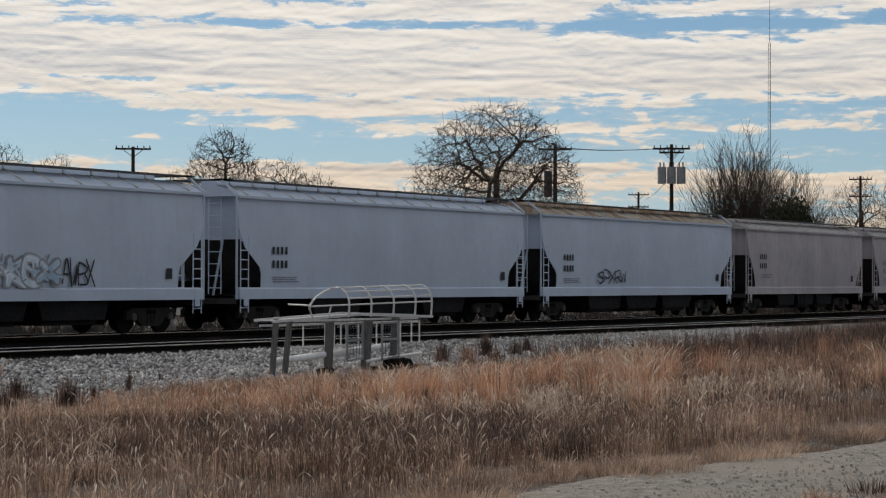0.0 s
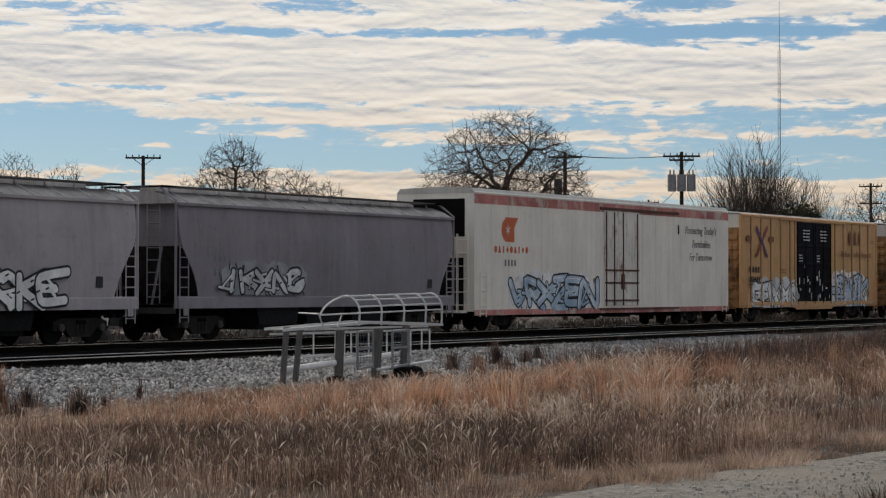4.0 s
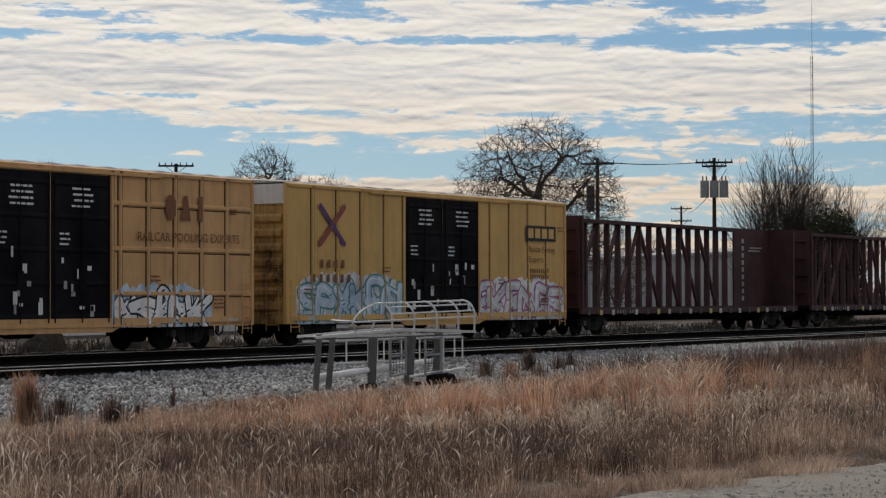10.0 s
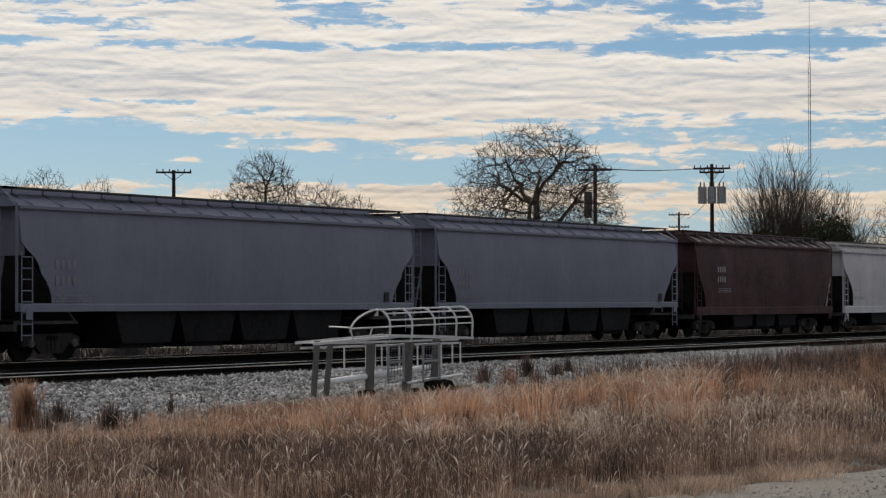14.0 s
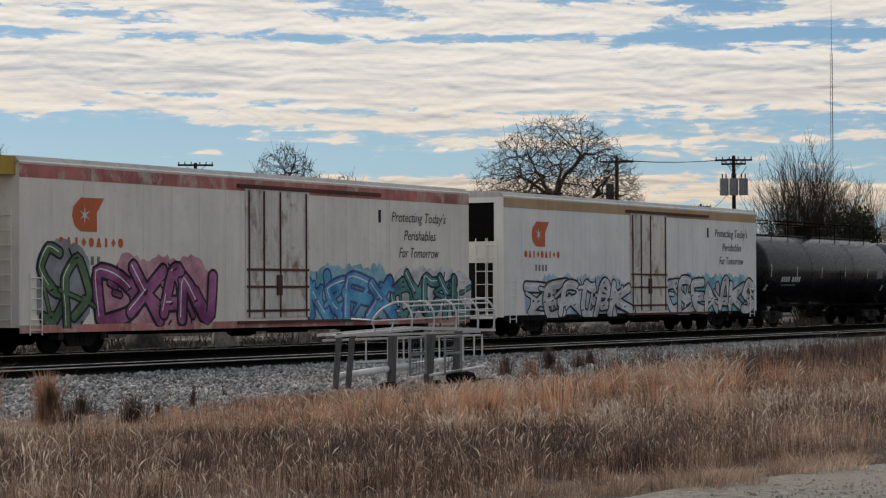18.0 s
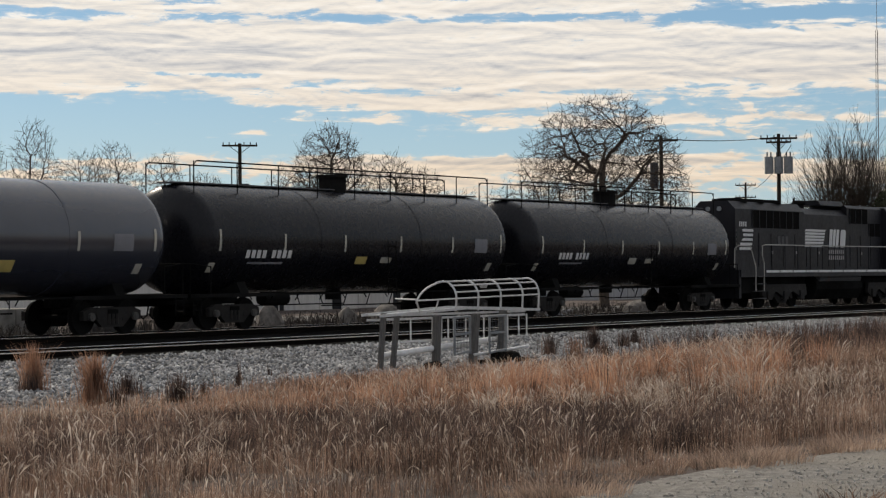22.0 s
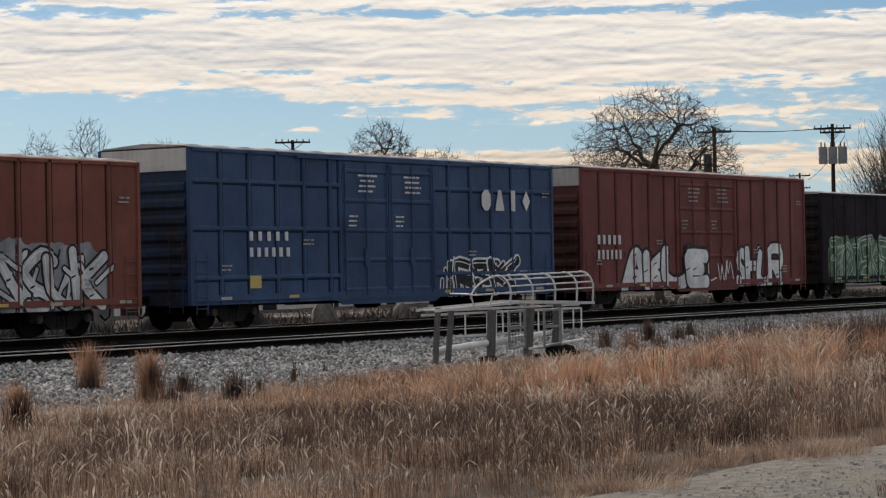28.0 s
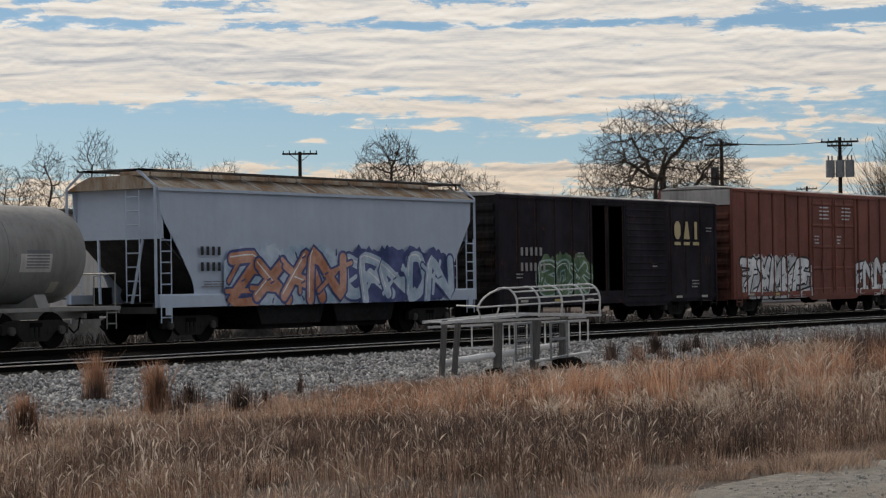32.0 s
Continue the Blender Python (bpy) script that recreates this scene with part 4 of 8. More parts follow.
def box_car(start, L, zt, body, label, doors=None, door_mat="door_black", grid=False, posts=15, end_panel=None, door_style="plug", zb=0.68, roof="grey_roof", open_door=None, name="boxcar"):
    car = new_car(name, label, "freight car", start)
    paint_, dm = M[body], M[door_mat]
    d0, d1 = doors
    a, b = open_door or (d0, d1)
    walls = [(0.06, a, zb, zt), (b, L - 0.06, zb, zt)]
    walls += [(a, b, zb, zb + 0.45), (a, b, zt - 0.25, zt)] if open_door else [(a, b, zb, zt)]
    for x0, x1, z0, z1 in walls:
        bm = bm_new()
        box(bm, x0, x1, PANEL, PANEL + 0.03, z0, z1)
        part("side_wall", bm, paint_, car)
    bm = bm_new()
    box(bm, 0.06, L - 0.06, 1.52, 1.555, zb, zt)
    part("side_wall", bm, paint_, car)
    bm = bm_new()
    box(bm, 0.1, L - 0.1, -1.5, 1.5, zb + 0.25, zb + 0.4)
    part("floor", bm, M["steel_black"], car)
    xs = [x for x in (0.06 + (L - 0.12) * i / posts for i in range(posts + 1)) if x < d0 - 0.25 or x > d1 + 0.25] + [d0 - 0.06, d1 + 0.06]
    for x in xs:
        w = 0.10 if 0.2 < x < L - 0.2 else 0.07
        bm = bm_new()
        prism(bm, [(x - w / 2 - 0.02, PANEL), (x + w / 2 + 0.02, PANEL), (x + w / 2 - 0.01, -1.60), (x - w / 2 + 0.01, -1.60)], zb, zt - 0.02, "z")
        part("side_post", bm, paint_, car)
    # thin dark strips: shade beside posts and under rails, put in as colour
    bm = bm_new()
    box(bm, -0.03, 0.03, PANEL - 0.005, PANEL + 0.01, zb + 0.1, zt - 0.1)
    line_mat = M["rib_shade_blue" if "blue" in body else "rib_shade_red" if "red" in body or "brown" in body else "rib_shade"]
    rib_shade = finish(bm, "rib_shade", line_mat)
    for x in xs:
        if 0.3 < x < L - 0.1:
            shared("rib_shade", rib_shade, car, (x - 0.095, 0, 0))
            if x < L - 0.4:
                shared("rib_shade", rib_shade, car, (x + 0.09, 0, 0))
    if grid:
        for z in grid:
            for a, b in ((0.06, d0), (d1, L - 0.06)):
                bm = bm_new()
                box(bm, a + 0.05, b - 0.05, PANEL - 0.005, PANEL + 0.01, z - 0.105, z - 0.075)
                part("rib_shade", bm, line_mat, car)
        for z in grid:
            for a, b in ((0.06, d0), (d1, L - 0.06)):
                bm = bm_new()
                prism(bm, [(PANEL, z - 0.07), (-1.585, z - 0.035), (-1.585, z + 0.035), (PANEL, z + 0.07)], a, b)
                part("side_rail", bm, paint_, car)
    for s in (-1, 1):
        bm = bm_new()
        prism(bm, [(0.0, zb + 0.1), (d0 - 0.6, zb + 0.1), (d0, zb - 0.12), (d1, zb - 0.12), (d1 + 0.6, zb + 0.1), (L, zb + 0.1), (L, zb + 0.26), (0.0, zb + 0.26)], s * 1.56, s * 1.605, "y")
        part("side_sill", bm, paint_, car)
        bm = bm_new()
        prism(bm, [(s * 1.50, zt - 0.10), (s * 1.60, zt - 0.10), (s * 1.60, zt - 0.01), (s * 1.50, zt + 0.02)], 0, L)
        part("top_rail", bm, paint_, car)
    bm = bm_new()
    n = max(10, int(L / 1.1))
    rings = []
    for i in range(n * 4 + 1):
        x = L * i / (n * 4)
        up = 0.035 if i % 4 in (1, 2) else 0.0
        rings.append([(x, -1.56, zt - 0.02), (x, -1.4, zt + 0.05 + up), (x, 0, zt + 0.14 + up), (x, 1.4, zt + 0.05 + up), (x, 1.56, zt - 0.02)])
    loft(bm, rings)
    part("roof", bm, M[roof], car)
    for a, d in ((0.0, 1), (L, -1)):
        bm = bm_new()
        box(bm, min(a + d * 0.05, a + d * 0.09), max(a + d * 0.05, a + d * 0.09), -1.52, 1.52, zb, zt)
        end = part("end_wall", bm, M[body + "_end"], car)
        k = 7
        top = zt - 0.75 if end_panel else zt - 0.1
        for i in range(k):
            z = zb + 0.3 + (top - zb - 0.4) * (i + 0.5) / k
            bm = bm_new()
            prism(bm, [(a + d * 0.05, z - 0.16), (a - d * 0.03, z - 0.07), (a - d * 0.03, z + 0.07), (a + d * 0.05, z + 0.16)], -1.4, 1.4, "y")
            part("end_rib", bm, M[body + "_end"], end)
        if end_panel:
            bm = bm_new()
            box(bm, min(a, a + d * 0.05), max(a, a + d * 0.05), -1.5, 1.5, zt - 0.62, zt + 0.02)
            part("end_panel", bm, M[end_panel], end, "pale painted upper end panel")
        for s in (-1, 1):
            bm = bm_new()
            box(bm, min(a - d * 0.02, a + d * 0.1), max(a - d * 0.02, a + d * 0.1), s * 1.49, s * 1.598, zb, zt)
            part("corner_post", bm, paint_, car)
        bm = bm_new()
        x = 0.16 if d > 0 else L - 0.62
        ladder(bm, x, -1.635, zb - 0.25, zb + 1.35, 0.46, "x", 5, 0.018)
        part("ladder", bm, paint_, car)
        bm = bm_new()
        ladder(bm, a - d * 0.07, -1.35, zb - 0.2, zb + 1.9, 0.46, "y", 6, 0.018)
        part("end_ladder", bm, M[body + "_end"], car)
    # reflective strips along the sill and small stencilled data
    rnd = random.Random(int(start * 3))
    for i in range(7):
        x = L * (i + 0.5) / 7 + rnd.uniform(-0.3, 0.3)
        if not d0 - 0.8 < x < d1 + 0.3:
            plate(car, x, x + 0.46, zb + 0.13, zb + 0.21, M["yellow_mark" if i % 3 == 1 else "strip"], -1.61, "reflective_strip")
    mk = M["pale_mark" if body not in ("yellow_box", "bright_yellow_box") else "brown_mark"]
    for x, z, w, rows in ((5.2, 2.45, 0.55, 2), (L - 2.1, 1.45, 0.6, 3), (L - 5.2, 2.1, 0.5, 2), (1.0, 1.75, 0.5, 2), (L - 1.0, zt - 0.9, 0.5, 2)):
        bars(car, x + rnd.uniform(-0.3, 0.3), z, w, 0.07, 4, mk, -1.612, "stencil", rows, 0.6)
    if door_style == "plug":
        half = (d1 - d0) / 2
        for k in range(2):
            a, b = d0 + half * k + 0.03, d0 + half * (k + 1) - 0.03
            bm = bm_new()
            box(bm, a, b, -1.575, -1.50, zb + 0.12, zt - 0.18)
            door = part("door", bm, dm, car, "plug door leaf with locking bars")
            for i in range(5):
                bm = bm_new()
                z = zb + 0.3 + (zt - zb - 0.75) * i / 4
                prism(bm, [(-1.575, z - 0.07), (-1.61, z - 0.03), (-1.61, z + 0.03), (-1.575, z + 0.07)], a + 0.05, b - 0.05)
                part("door_rib", bm, dm, door)
            bm = bm_new()
            m = (a + b) / 2
            for x in (a + 0.1, m, b - 0.1):
                rod(bm, (x, -1.615, zb + 0.15), (x, -1.615, zt - 0.25), 0.022, 5)
            box(bm, m - 0.12, m + 0.12, -1.64, -1.6, zb + 1.0, zb + 1.5)
            part("lock_bar", bm, dm, door)
            mk = M["white_mark"] if door_mat != "red_box" else M["pale_mark"]
            bars(door, a + 0.75, zt - 0.55, 1.0, 0.09, 7, mk, -1.618, rows=4, gap=0.7)
            bars(door, a + 0.25, zt - 1.75, 0.5, 0.08, 4, mk, -1.618, rows=3, gap=0.7)
            if door_mat == "door_black":
                rnd = random.Random(int(start * 7) + k)
                for _ in range(9):
                    px, pz = a + rnd.uniform(0.2, 2.0), zb + rnd.uniform(0.25, 1.9)
                    plate(door, px, px + rnd.uniform(0.06, 0.22), pz, pz + rnd.uniform(0.08, 0.34), M["pale_mark"] if rnd.random() < 0.5 else M["white_mark"], -1.619, "paint_fleck")
        bm = bm_new()
        for z in (zb + 0.05, zt - 0.12):
            box(bm, d0 - 2.2, d1 + 2.2, -1.63, -1.60, z - 0.03, z + 0.03)
        part("door_track", bm, dm if door_mat != "door_black" else paint_, car)
    elif door_style == "slide":
        bm = bm_new()
        box(bm, d0, d1, -1.61, -1.57, zb + 0.1, zt - 0.22)
        door = part("door", bm, dm, car, "ribbed sliding door")
        k = 14
        for i in range(k):
            z = zb + 0.25 + (zt - zb - 0.6) * i / (k - 1)
            bm = bm_new()
            rod(bm, (d0 + 0.06, -1.612, z), (d1 - 0.06, -1.612, z), 0.035, 5)
            part("door_rib", bm, dm, door)
        bm = bm_new()
        for z in (zb + 0.05, zt - 0.18):
            box(bm, d0 - 2.6, d1 + 0.2, -1.64, -1.60, z - 0.03, z + 0.03)
        part("door_track", bm, paint_, car)
    elif door_style == "panel":
        bm = bm_new()
        box(bm, d0 + 0.05, d1 - 0.05, -1.60, -1.55, zb + 0.1, zt - 0.2)
        door = part("door", bm, dm, car, "panelled sliding door")
        for i in range(4):
            z = zb + 0.2 + (zt - zb - 0.5) * i / 3
            bm = bm_new()
            box(bm, d0 + 0.05, d1 - 0.05, -1.625, -1.60, z - 0.04, z + 0.04)
            part("door_rib", bm, M[body + "_end"], door)
        for i in range(4):
            x = d0 + 0.1 + (d1 - d0 - 0.2) * i / 3
            bm = bm_new()
            box(bm, x - 0.04, x + 0.04, -1.625, -1.60, zb + 0.1, zt - 0.2)
            part("door_post", bm, M[body + "_end"], door)
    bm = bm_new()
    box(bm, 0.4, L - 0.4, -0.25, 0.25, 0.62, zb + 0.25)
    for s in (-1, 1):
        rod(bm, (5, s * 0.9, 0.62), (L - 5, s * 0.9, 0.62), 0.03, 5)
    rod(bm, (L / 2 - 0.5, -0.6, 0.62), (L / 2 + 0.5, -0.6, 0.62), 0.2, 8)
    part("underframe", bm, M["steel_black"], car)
    truck(car, 2.4)
    truck(car, L - 2.4)
    coupler(car, L)
    return car, xs


def emblem(car, x, z, w, h, y=-1.609):
    """A plain crossed-bar emblem in faded red and purple."""
    bm = bm_new()
    for a, b in (((x, z), (x + w, z + h)), ):
        line(bm, [a, ((a[0] + b[0]) / 2, (a[1] + b[1]) / 2), b], 0.20, y)
    one = part("emblem", bm, M["red_mark"], car, "faded crossed-bar emblem")
    bm = bm_new()
    line(bm, [(x, z + h), (x + w / 2, z + h / 2), (x + w, z)], 0.17, y - 0.002)
    part("emblem_bar", bm, M["purple_mark"], one)


def blocks(car, x, z, w, h, count, mat, y=-1.612, under=None, label=""):
    """A painted company mark as plain solid shapes."""
    step = w / count
    for i in range(count):
        bm = bm_new()
        a, b = x + i * step, x + i * step + step * 0.66
        # plain solid shapes in turn: octagon, wedge, bar and lozenge
        ring = ([(0.3, 0), (0.7, 0), (1, 0.25), (1, 0.75), (0.7, 1), (0.3, 1), (0, 0.75), (0, 0.25)], [(0, 0), (1, 0), (0.66, 1), (0.34, 1)], [(0.28, 0), (0.72, 0), (0.72, 1), (0.28, 1)], [(0.5, 0), (0.95, 0.5), (0.5, 1), (0.05, 0.5)])[i % 4]
        prism(bm, [(a + (b - a) * p, z + h * q) for p, q in ring], y, y + 0.004, "y")
        ob = part("painted_mark", bm, mat, car, label)
        if under:
            bm = bm_new()
            box(bm, a, b, y, y + 0.004, z - 0.22, z - 0.10)
            part("underline", bm, mat, car)
    return ob


def plate(car, x0, x1, z0, z1, mat, y=-1.61, name="stencil_panel", label=""):
    bm = bm_new()
    box(bm, x0, x1, y, y + 0.004, z0, z1)
    return part(name, bm, mat, car, label)


def tank_car(start, L, r, zc, body, label, walk_rail=True, marks="white_mark", band=False, strips=True, name="tank_car"):
    car = new_car(name, label, "tank car", start)
    mat = M[body]
    bm = bm_new()
    n = 40
    rings = []
    dome = [(0.0, 0.02), (0.03, 0.30), (0.10, 0.55), (0.22, 0.78), (0.38, 0.92), (0.56, 0.985), (0.75, 1.0)]
    cols = [(x, k) for x, k in dome] + [(L / 2 - 0.6, 1.0), (L / 2 - 0.55, 1.0), (L / 2, 1.0), (L / 2 + 0.6, 1.0)] + [(L - x, k) for x, k in reversed(dome)]
    for x, k in cols:
        rings.append([(x, r * k * math.cos(6.2832 * i / n), zc + r * k * math.sin(6.2832 * i / n)) for i in range(n)])
    loft(bm, rings)
    shell = part("tank", bm, mat, car, smooth=True)
    for x in ([L * 0.34, L * 0.66] if not band else [L / 2 - 0.45, L / 2 + 0.45, L * 0.25, L * 0.75]):
        bm = bm_new()
        ring = lambda xx, rr: [(xx, rr * math.cos(6.2832 * i / n), zc + rr * math.sin(6.2832 * i / n)) for i in range(n)]
        loft(bm, [ring(x - 0.05, r), ring(x - 0.04, r + 0.012), ring(x + 0.04, r + 0.012), ring(x + 0.05, r)], caps=False)
        part("weld_band", bm, mat, shell, smooth=True)
    for a, d in ((0.0, 1), (L, -1)):
        bm = bm_new()
        box(bm, min(a - d * 0.55, a + d * 3.3), max(a - d * 0.55, a + d * 3.3), -0.3, 0.3, 0.72, 1.0)
        prism(bm, [(-1.45, 0.92), (1.45, 0.92), (1.25, 1.35), (0.7, 1.12), (-0.7, 1.12), (-1.25, 1.35)], a + d * 2.0, a + d * 2.4)
        part("stub_sill", bm, M["steel_black"] if body != "tank_pale" else mat, car)
        bm = bm_new()
        box(bm, min(a - d * 0.45, a + d * 0.35), max(a - d * 0.45, a + d * 0.35), -1.5, 1.5, 0.98, 1.03)
        box(bm, min(a - d * 0.45, a - d * 0.40), max(a - d * 0.45, a - d * 0.40), -1.5, 1.5, 0.86, 1.03)
        for s in (-1, 1):
            box(bm, min(a - d * 0.45, a + d * 4.2), max(a - d * 0.45, a + d * 4.2), s * 1.5 - 0.04, s * 1.5 + 0.04, 0.93, 1.03)
        part("end_platform", bm, M["steel_black"] if body != "tank_pale" else mat, car)
        gear = M["steel_black"] if body != "tank_pale" else mat
        for s in (-1, 1):
            bm = bm_new()
            chain(bm, [(a - d * 0.35, s * 1.45, 1.0), (a - d * 0.35, s * 1.45, 1.86), (a + d * 0.5, s * 1.5, 1.78), (a + d * 0.5, s * 1.5, 1.0)], 0.022, 4)
            part("end_rail", bm, gear, car)
            bm = bm_new()
            ladder(bm, a - d * 0.3, s * 1.52, 0.45, 1.0, d * 0.35, "x", 2, 0.02)
            part("step", bm, gear, car)
        bm = bm_new()
        rod(bm, (a - d * 0.38, -1.45, 1.85), (a - d * 0.38, 1.45, 1.85), 0.02, 4)
        part("end_rail", bm, gear, car)
    bm = bm_new()
    for s in (-1, 1):
        rod(bm, (3.3, s * 1.38, 0.98), (L - 3.3, s * 1.38, 0.98), 0.03, 5)
        for i in range(9):
            x = 3.6 + (L - 7.2) * i / 8
            rod(bm, (x, s * 1.38, 0.98), (x, s * 1.25, 0.62 if i in (3, 4, 5) else 0.80), 0.02, 4)
        rod(bm, (L / 2 - 2.4, s * 1.25, 0.62), (L / 2 + 2.4, s * 1.25, 0.62), 0.02, 4)
    rod(bm, (L / 2, 0, zc - r - 0.25), (L / 2, 0, zc - r + 0.1), 0.25, 10)
    rod(bm, (4.2, -0.5, 0.85), (5.4, -0.5, 0.85), 0.2, 8)
    part("handrail", bm, M["steel_black"] if body != "tank_pale" else mat, car)
    top = zc + r
    bm = bm_new()
    rod(bm, (L / 2, 0, top - 0.15), (L / 2, 0, top + 0.42), 0.42, 14)
    rod(bm, (L / 2, 0, top + 0.42), (L / 2, 0, top + 0.5), 0.50, 14)
    part("dome_housing", bm, M["steel_black"] if body != "tank_pale" else mat, car)
    bm = bm_new()
    if walk_rail:
        box(bm, 0.4, L - 0.4, -0.30, 0.30, top + 0.01, top + 0.05)
    else:
        box(bm, L / 2 - 1.3, L / 2 + 1.3, -1.1, 1.1, top - 0.02, top + 0.03)
    part("walkway", bm, M["steel_grey"], car, "steel grating walkway along the top")
    x0, x1 = (0.6, L - 0.6) if walk_rail else (L / 2 - 1.3, L / 2 + 1.3)
    hh = 0.62 if walk_rail else 0.75
    yy = 0.85
    for s in (-1, 1):
        bm = bm_new()
        if walk_rail:
            chain(bm, [(x0, s * yy, top - 0.05), (x0, s * yy, top + hh - 0.12), (x0 + 0.12, s * yy, top + hh), (x1 - 0.12, s * yy, top + hh), (x1, s * yy, top + hh - 0.12), (x1, s * yy, top - 0.05)], 0.022, 4)
        else:
            rod(bm, (x0, s * 1.05, top + hh), (x1, s * 1.05, top + hh), 0.022, 4)
            rod(bm, (x0, s * 1.05, top + hh / 2), (x1, s * 1.05, top + hh / 2), 0.018, 4)
        rail = part("top_rail", bm, M["steel_black"] if body != "tank_pale" else mat, car)
        k = 9 if walk_rail else 3
        for i in range(k):
            x = x0 + (x1 - x0) * i / (k - 1)
            bm = bm_new()
            y = s * (yy if walk_rail else 1.05)
            rod(bm, (x, y, top - 0.30), (x, y, top + hh), 0.022, 4)
            part("rail_post", bm, M["steel_black"] if body != "tank_pale" else mat, rail)
    bm = bm_new()
    ladder(bm, L / 2 + 0.7, -r - 0.06, 0.9, zc, 0.45, "x", 5, 0.02)
    part("ladder", bm, M["steel_black"] if body != "tank_pale" else mat, car)

    def curved(name_, x, wx, za, zb_, m, lab=""):
        bm = bm_new()
        k = 6
        strip_ = [za + (zb_ - za) * i / k for i in range(k + 1)]
        rows_ = [[(xx, -math.sqrt(max(0.001, r * r - (z - zc) ** 2)) - 0.008, z) for xx in (x, x + wx)] for z in strip_]
        loft(bm, rows_, closed=False)
        return part(name_, bm, M[m], shell, lab)

    if strips:
        for i in range(6):
            x = 0.9 + (L - 1.8) * i / 5
            curved("reflective_strip", x - 0.05, 0.10, zc - 0.35, zc + (0.25 if i in (0, 5) else 0.15), "strip")
    curved("placard", L - 2.6, 0.8, zc - 0.35, zc + 0.1, "grey_mark", "faded grey data panel")
    curved("placard", L - 1.55, 0.28, zc - 0.95, zc - 0.68, "strip")
    curved("placard", 0.55, 0.28, zc - 0.95, zc - 0.68, "strip") if L > 14 else None
    for k in range(4 + 4):
        x = 2.15 + k * 0.26 + (0.2 if k > 3 else 0)
        curved("lettering", x, 0.18, zc - 0.55, zc - 0.32, marks)
    curved("lettering", 2.3, 1.7, zc - 0.72, zc - 0.66, marks if marks == "black_mark" else "grey_mark")
    truck(car, 2.15)
    truck(car, L - 2.15)
    coupler(car, L)
    return car, curved


def reefer(start, L, zt, body, band, label, door=(9.5, 13.3), text_x=18.0, end="dark", name="refrigerator_car"):
    car = new_car(name, label, "freight car", start)
    mat = M[body]
    zb = 0.72
    bm = bm_new()
    prism(bm, [(-1.58, zb), (1.58, zb), (1.58, zt - 0.02), (1.45, zt + 0.10), (-1.45, zt + 0.10), (-1.58, zt - 0.02)], 0.0, L)
    body_ = part("body", bm, mat, car)
    bm = bm_new()
    prism(bm, [(-1.60, zt - 0.05), (1.60, zt - 0.05), (1.44, zt + 0.13), (0, zt + 0.19), (-1.44, zt + 0.13)], -0.02, L + 0.02)
    part("roof", bm, M["white_panel"], car)
    bm = bm_new()
    for s in (-1, 1):
        box(bm, 0.0, L, min(s * 1.58, s * 1.588), max(s * 1.58, s * 1.588), zt - 0.42, zt - 0.08)
    part("painted_band", bm, M[band], body_, "faded band along the top of the side")
    bm = bm_new()
    for s in (-1, 1):
        box(bm, 0.0, L, min(s * 1.58, s * 1.6), max(s * 1.58, s * 1.6), zb - 0.14, zb + 0.06)
    part("side_sill", bm, M["pink_band"] if band == "pink_band" else M["steel_black"], car)
    n = int(L / 1.25)
    for i in range(1, n):
        x = L * i / n
        if door[0] < x < door[1]:
            continue
        bm = bm_new()
        box(bm, x - 0.02, x + 0.02, -1.588, -1.58, zb + 0.1, zt - 0.45)
        part("panel_seam", bm, mat, body_)
    d0, d1 = door
    zt2 = zt - 0.35
    for k in range(1):
        bm = bm_new()
        box(bm, d0 + 0.3, d1 - 0.1, -1.615, -1.58, zb + 0.15, zt2)
        leaf = part("door", bm, M["rust_door"], car, "rust-streaked insulated plug door")
        bm = bm_new()
        w = d1 - d0
        for x in (d0 + 0.45, d0 + 1.2, d0 + w * 0.55, d1 - 0.3):
            rod(bm, (x, -1.64, zb + 0.15), (x, -1.64, zt2 - 0.05), 0.028, 5)
        for z in (zb + 0.35, zb + 1.05, zb + 1.55):
            box(bm, d0 + 0.35, d1 - 0.15, -1.645, -1.615, z - 0.035, z + 0.035)
        box(bm, d0 + w * 0.5, d0 + w * 0.5 + 0.25, -1.67, -1.62, zb + 0.8, zb + 1.4)
        part("lock_bar", bm, M["rust_bar"], leaf, "rusty locking bars")
        for z0, z1 in ((zt2 + 0.02, zt2 + 0.12), (zb - 0.02, zb + 0.06)):
            bm = bm_new()
            box(bm, d0 - 0.1, d1 + 3.9, -1.66, -1.60, z0, z1)
            part("door_track", bm, M["rust_bar"], car, "rusty door track")
    if end == "dark":
        bm = bm_new()
        box(bm, -0.02, 0.0, -1.2, 0.9, zt - 1.6, zt - 0.25)
        part("cooling_unit", bm, M["grille"], car, "dark cooling unit grille in the end wall")
        # black sheet on the closed end wall, drawn for the shade of a bay
        bm = bm_new()
        box(bm, -0.02, 0.0, -1.15, 1.25, zb + 0.05, zt - 2.35)
        part("end_bay_shade", bm, M["bay_shade"], car, "flat black panel for the shaded bay in the lower end wall")
        bm = bm_new()
        for y in (-1.35, -0.9, 0.2):
            ladder(bm, -0.06 if y > -1.3 else -0.05, y, zb, zt - 1.5, 0.4, "y", 6, 0.02)
        box(bm, -0.45, 0.0, -1.3, 1.3, zb - 0.05, zb)
        part("end_ladder", bm, mat, car)
    else:
        bm = bm_new()
        box(bm, -0.9, 0.0, -1.45, 1.45, zt - 0.36, zt + 0.10)
        part("end_cap", bm, M["yellow_end"], car, "yellow overhanging end cap")
        bm = bm_new()
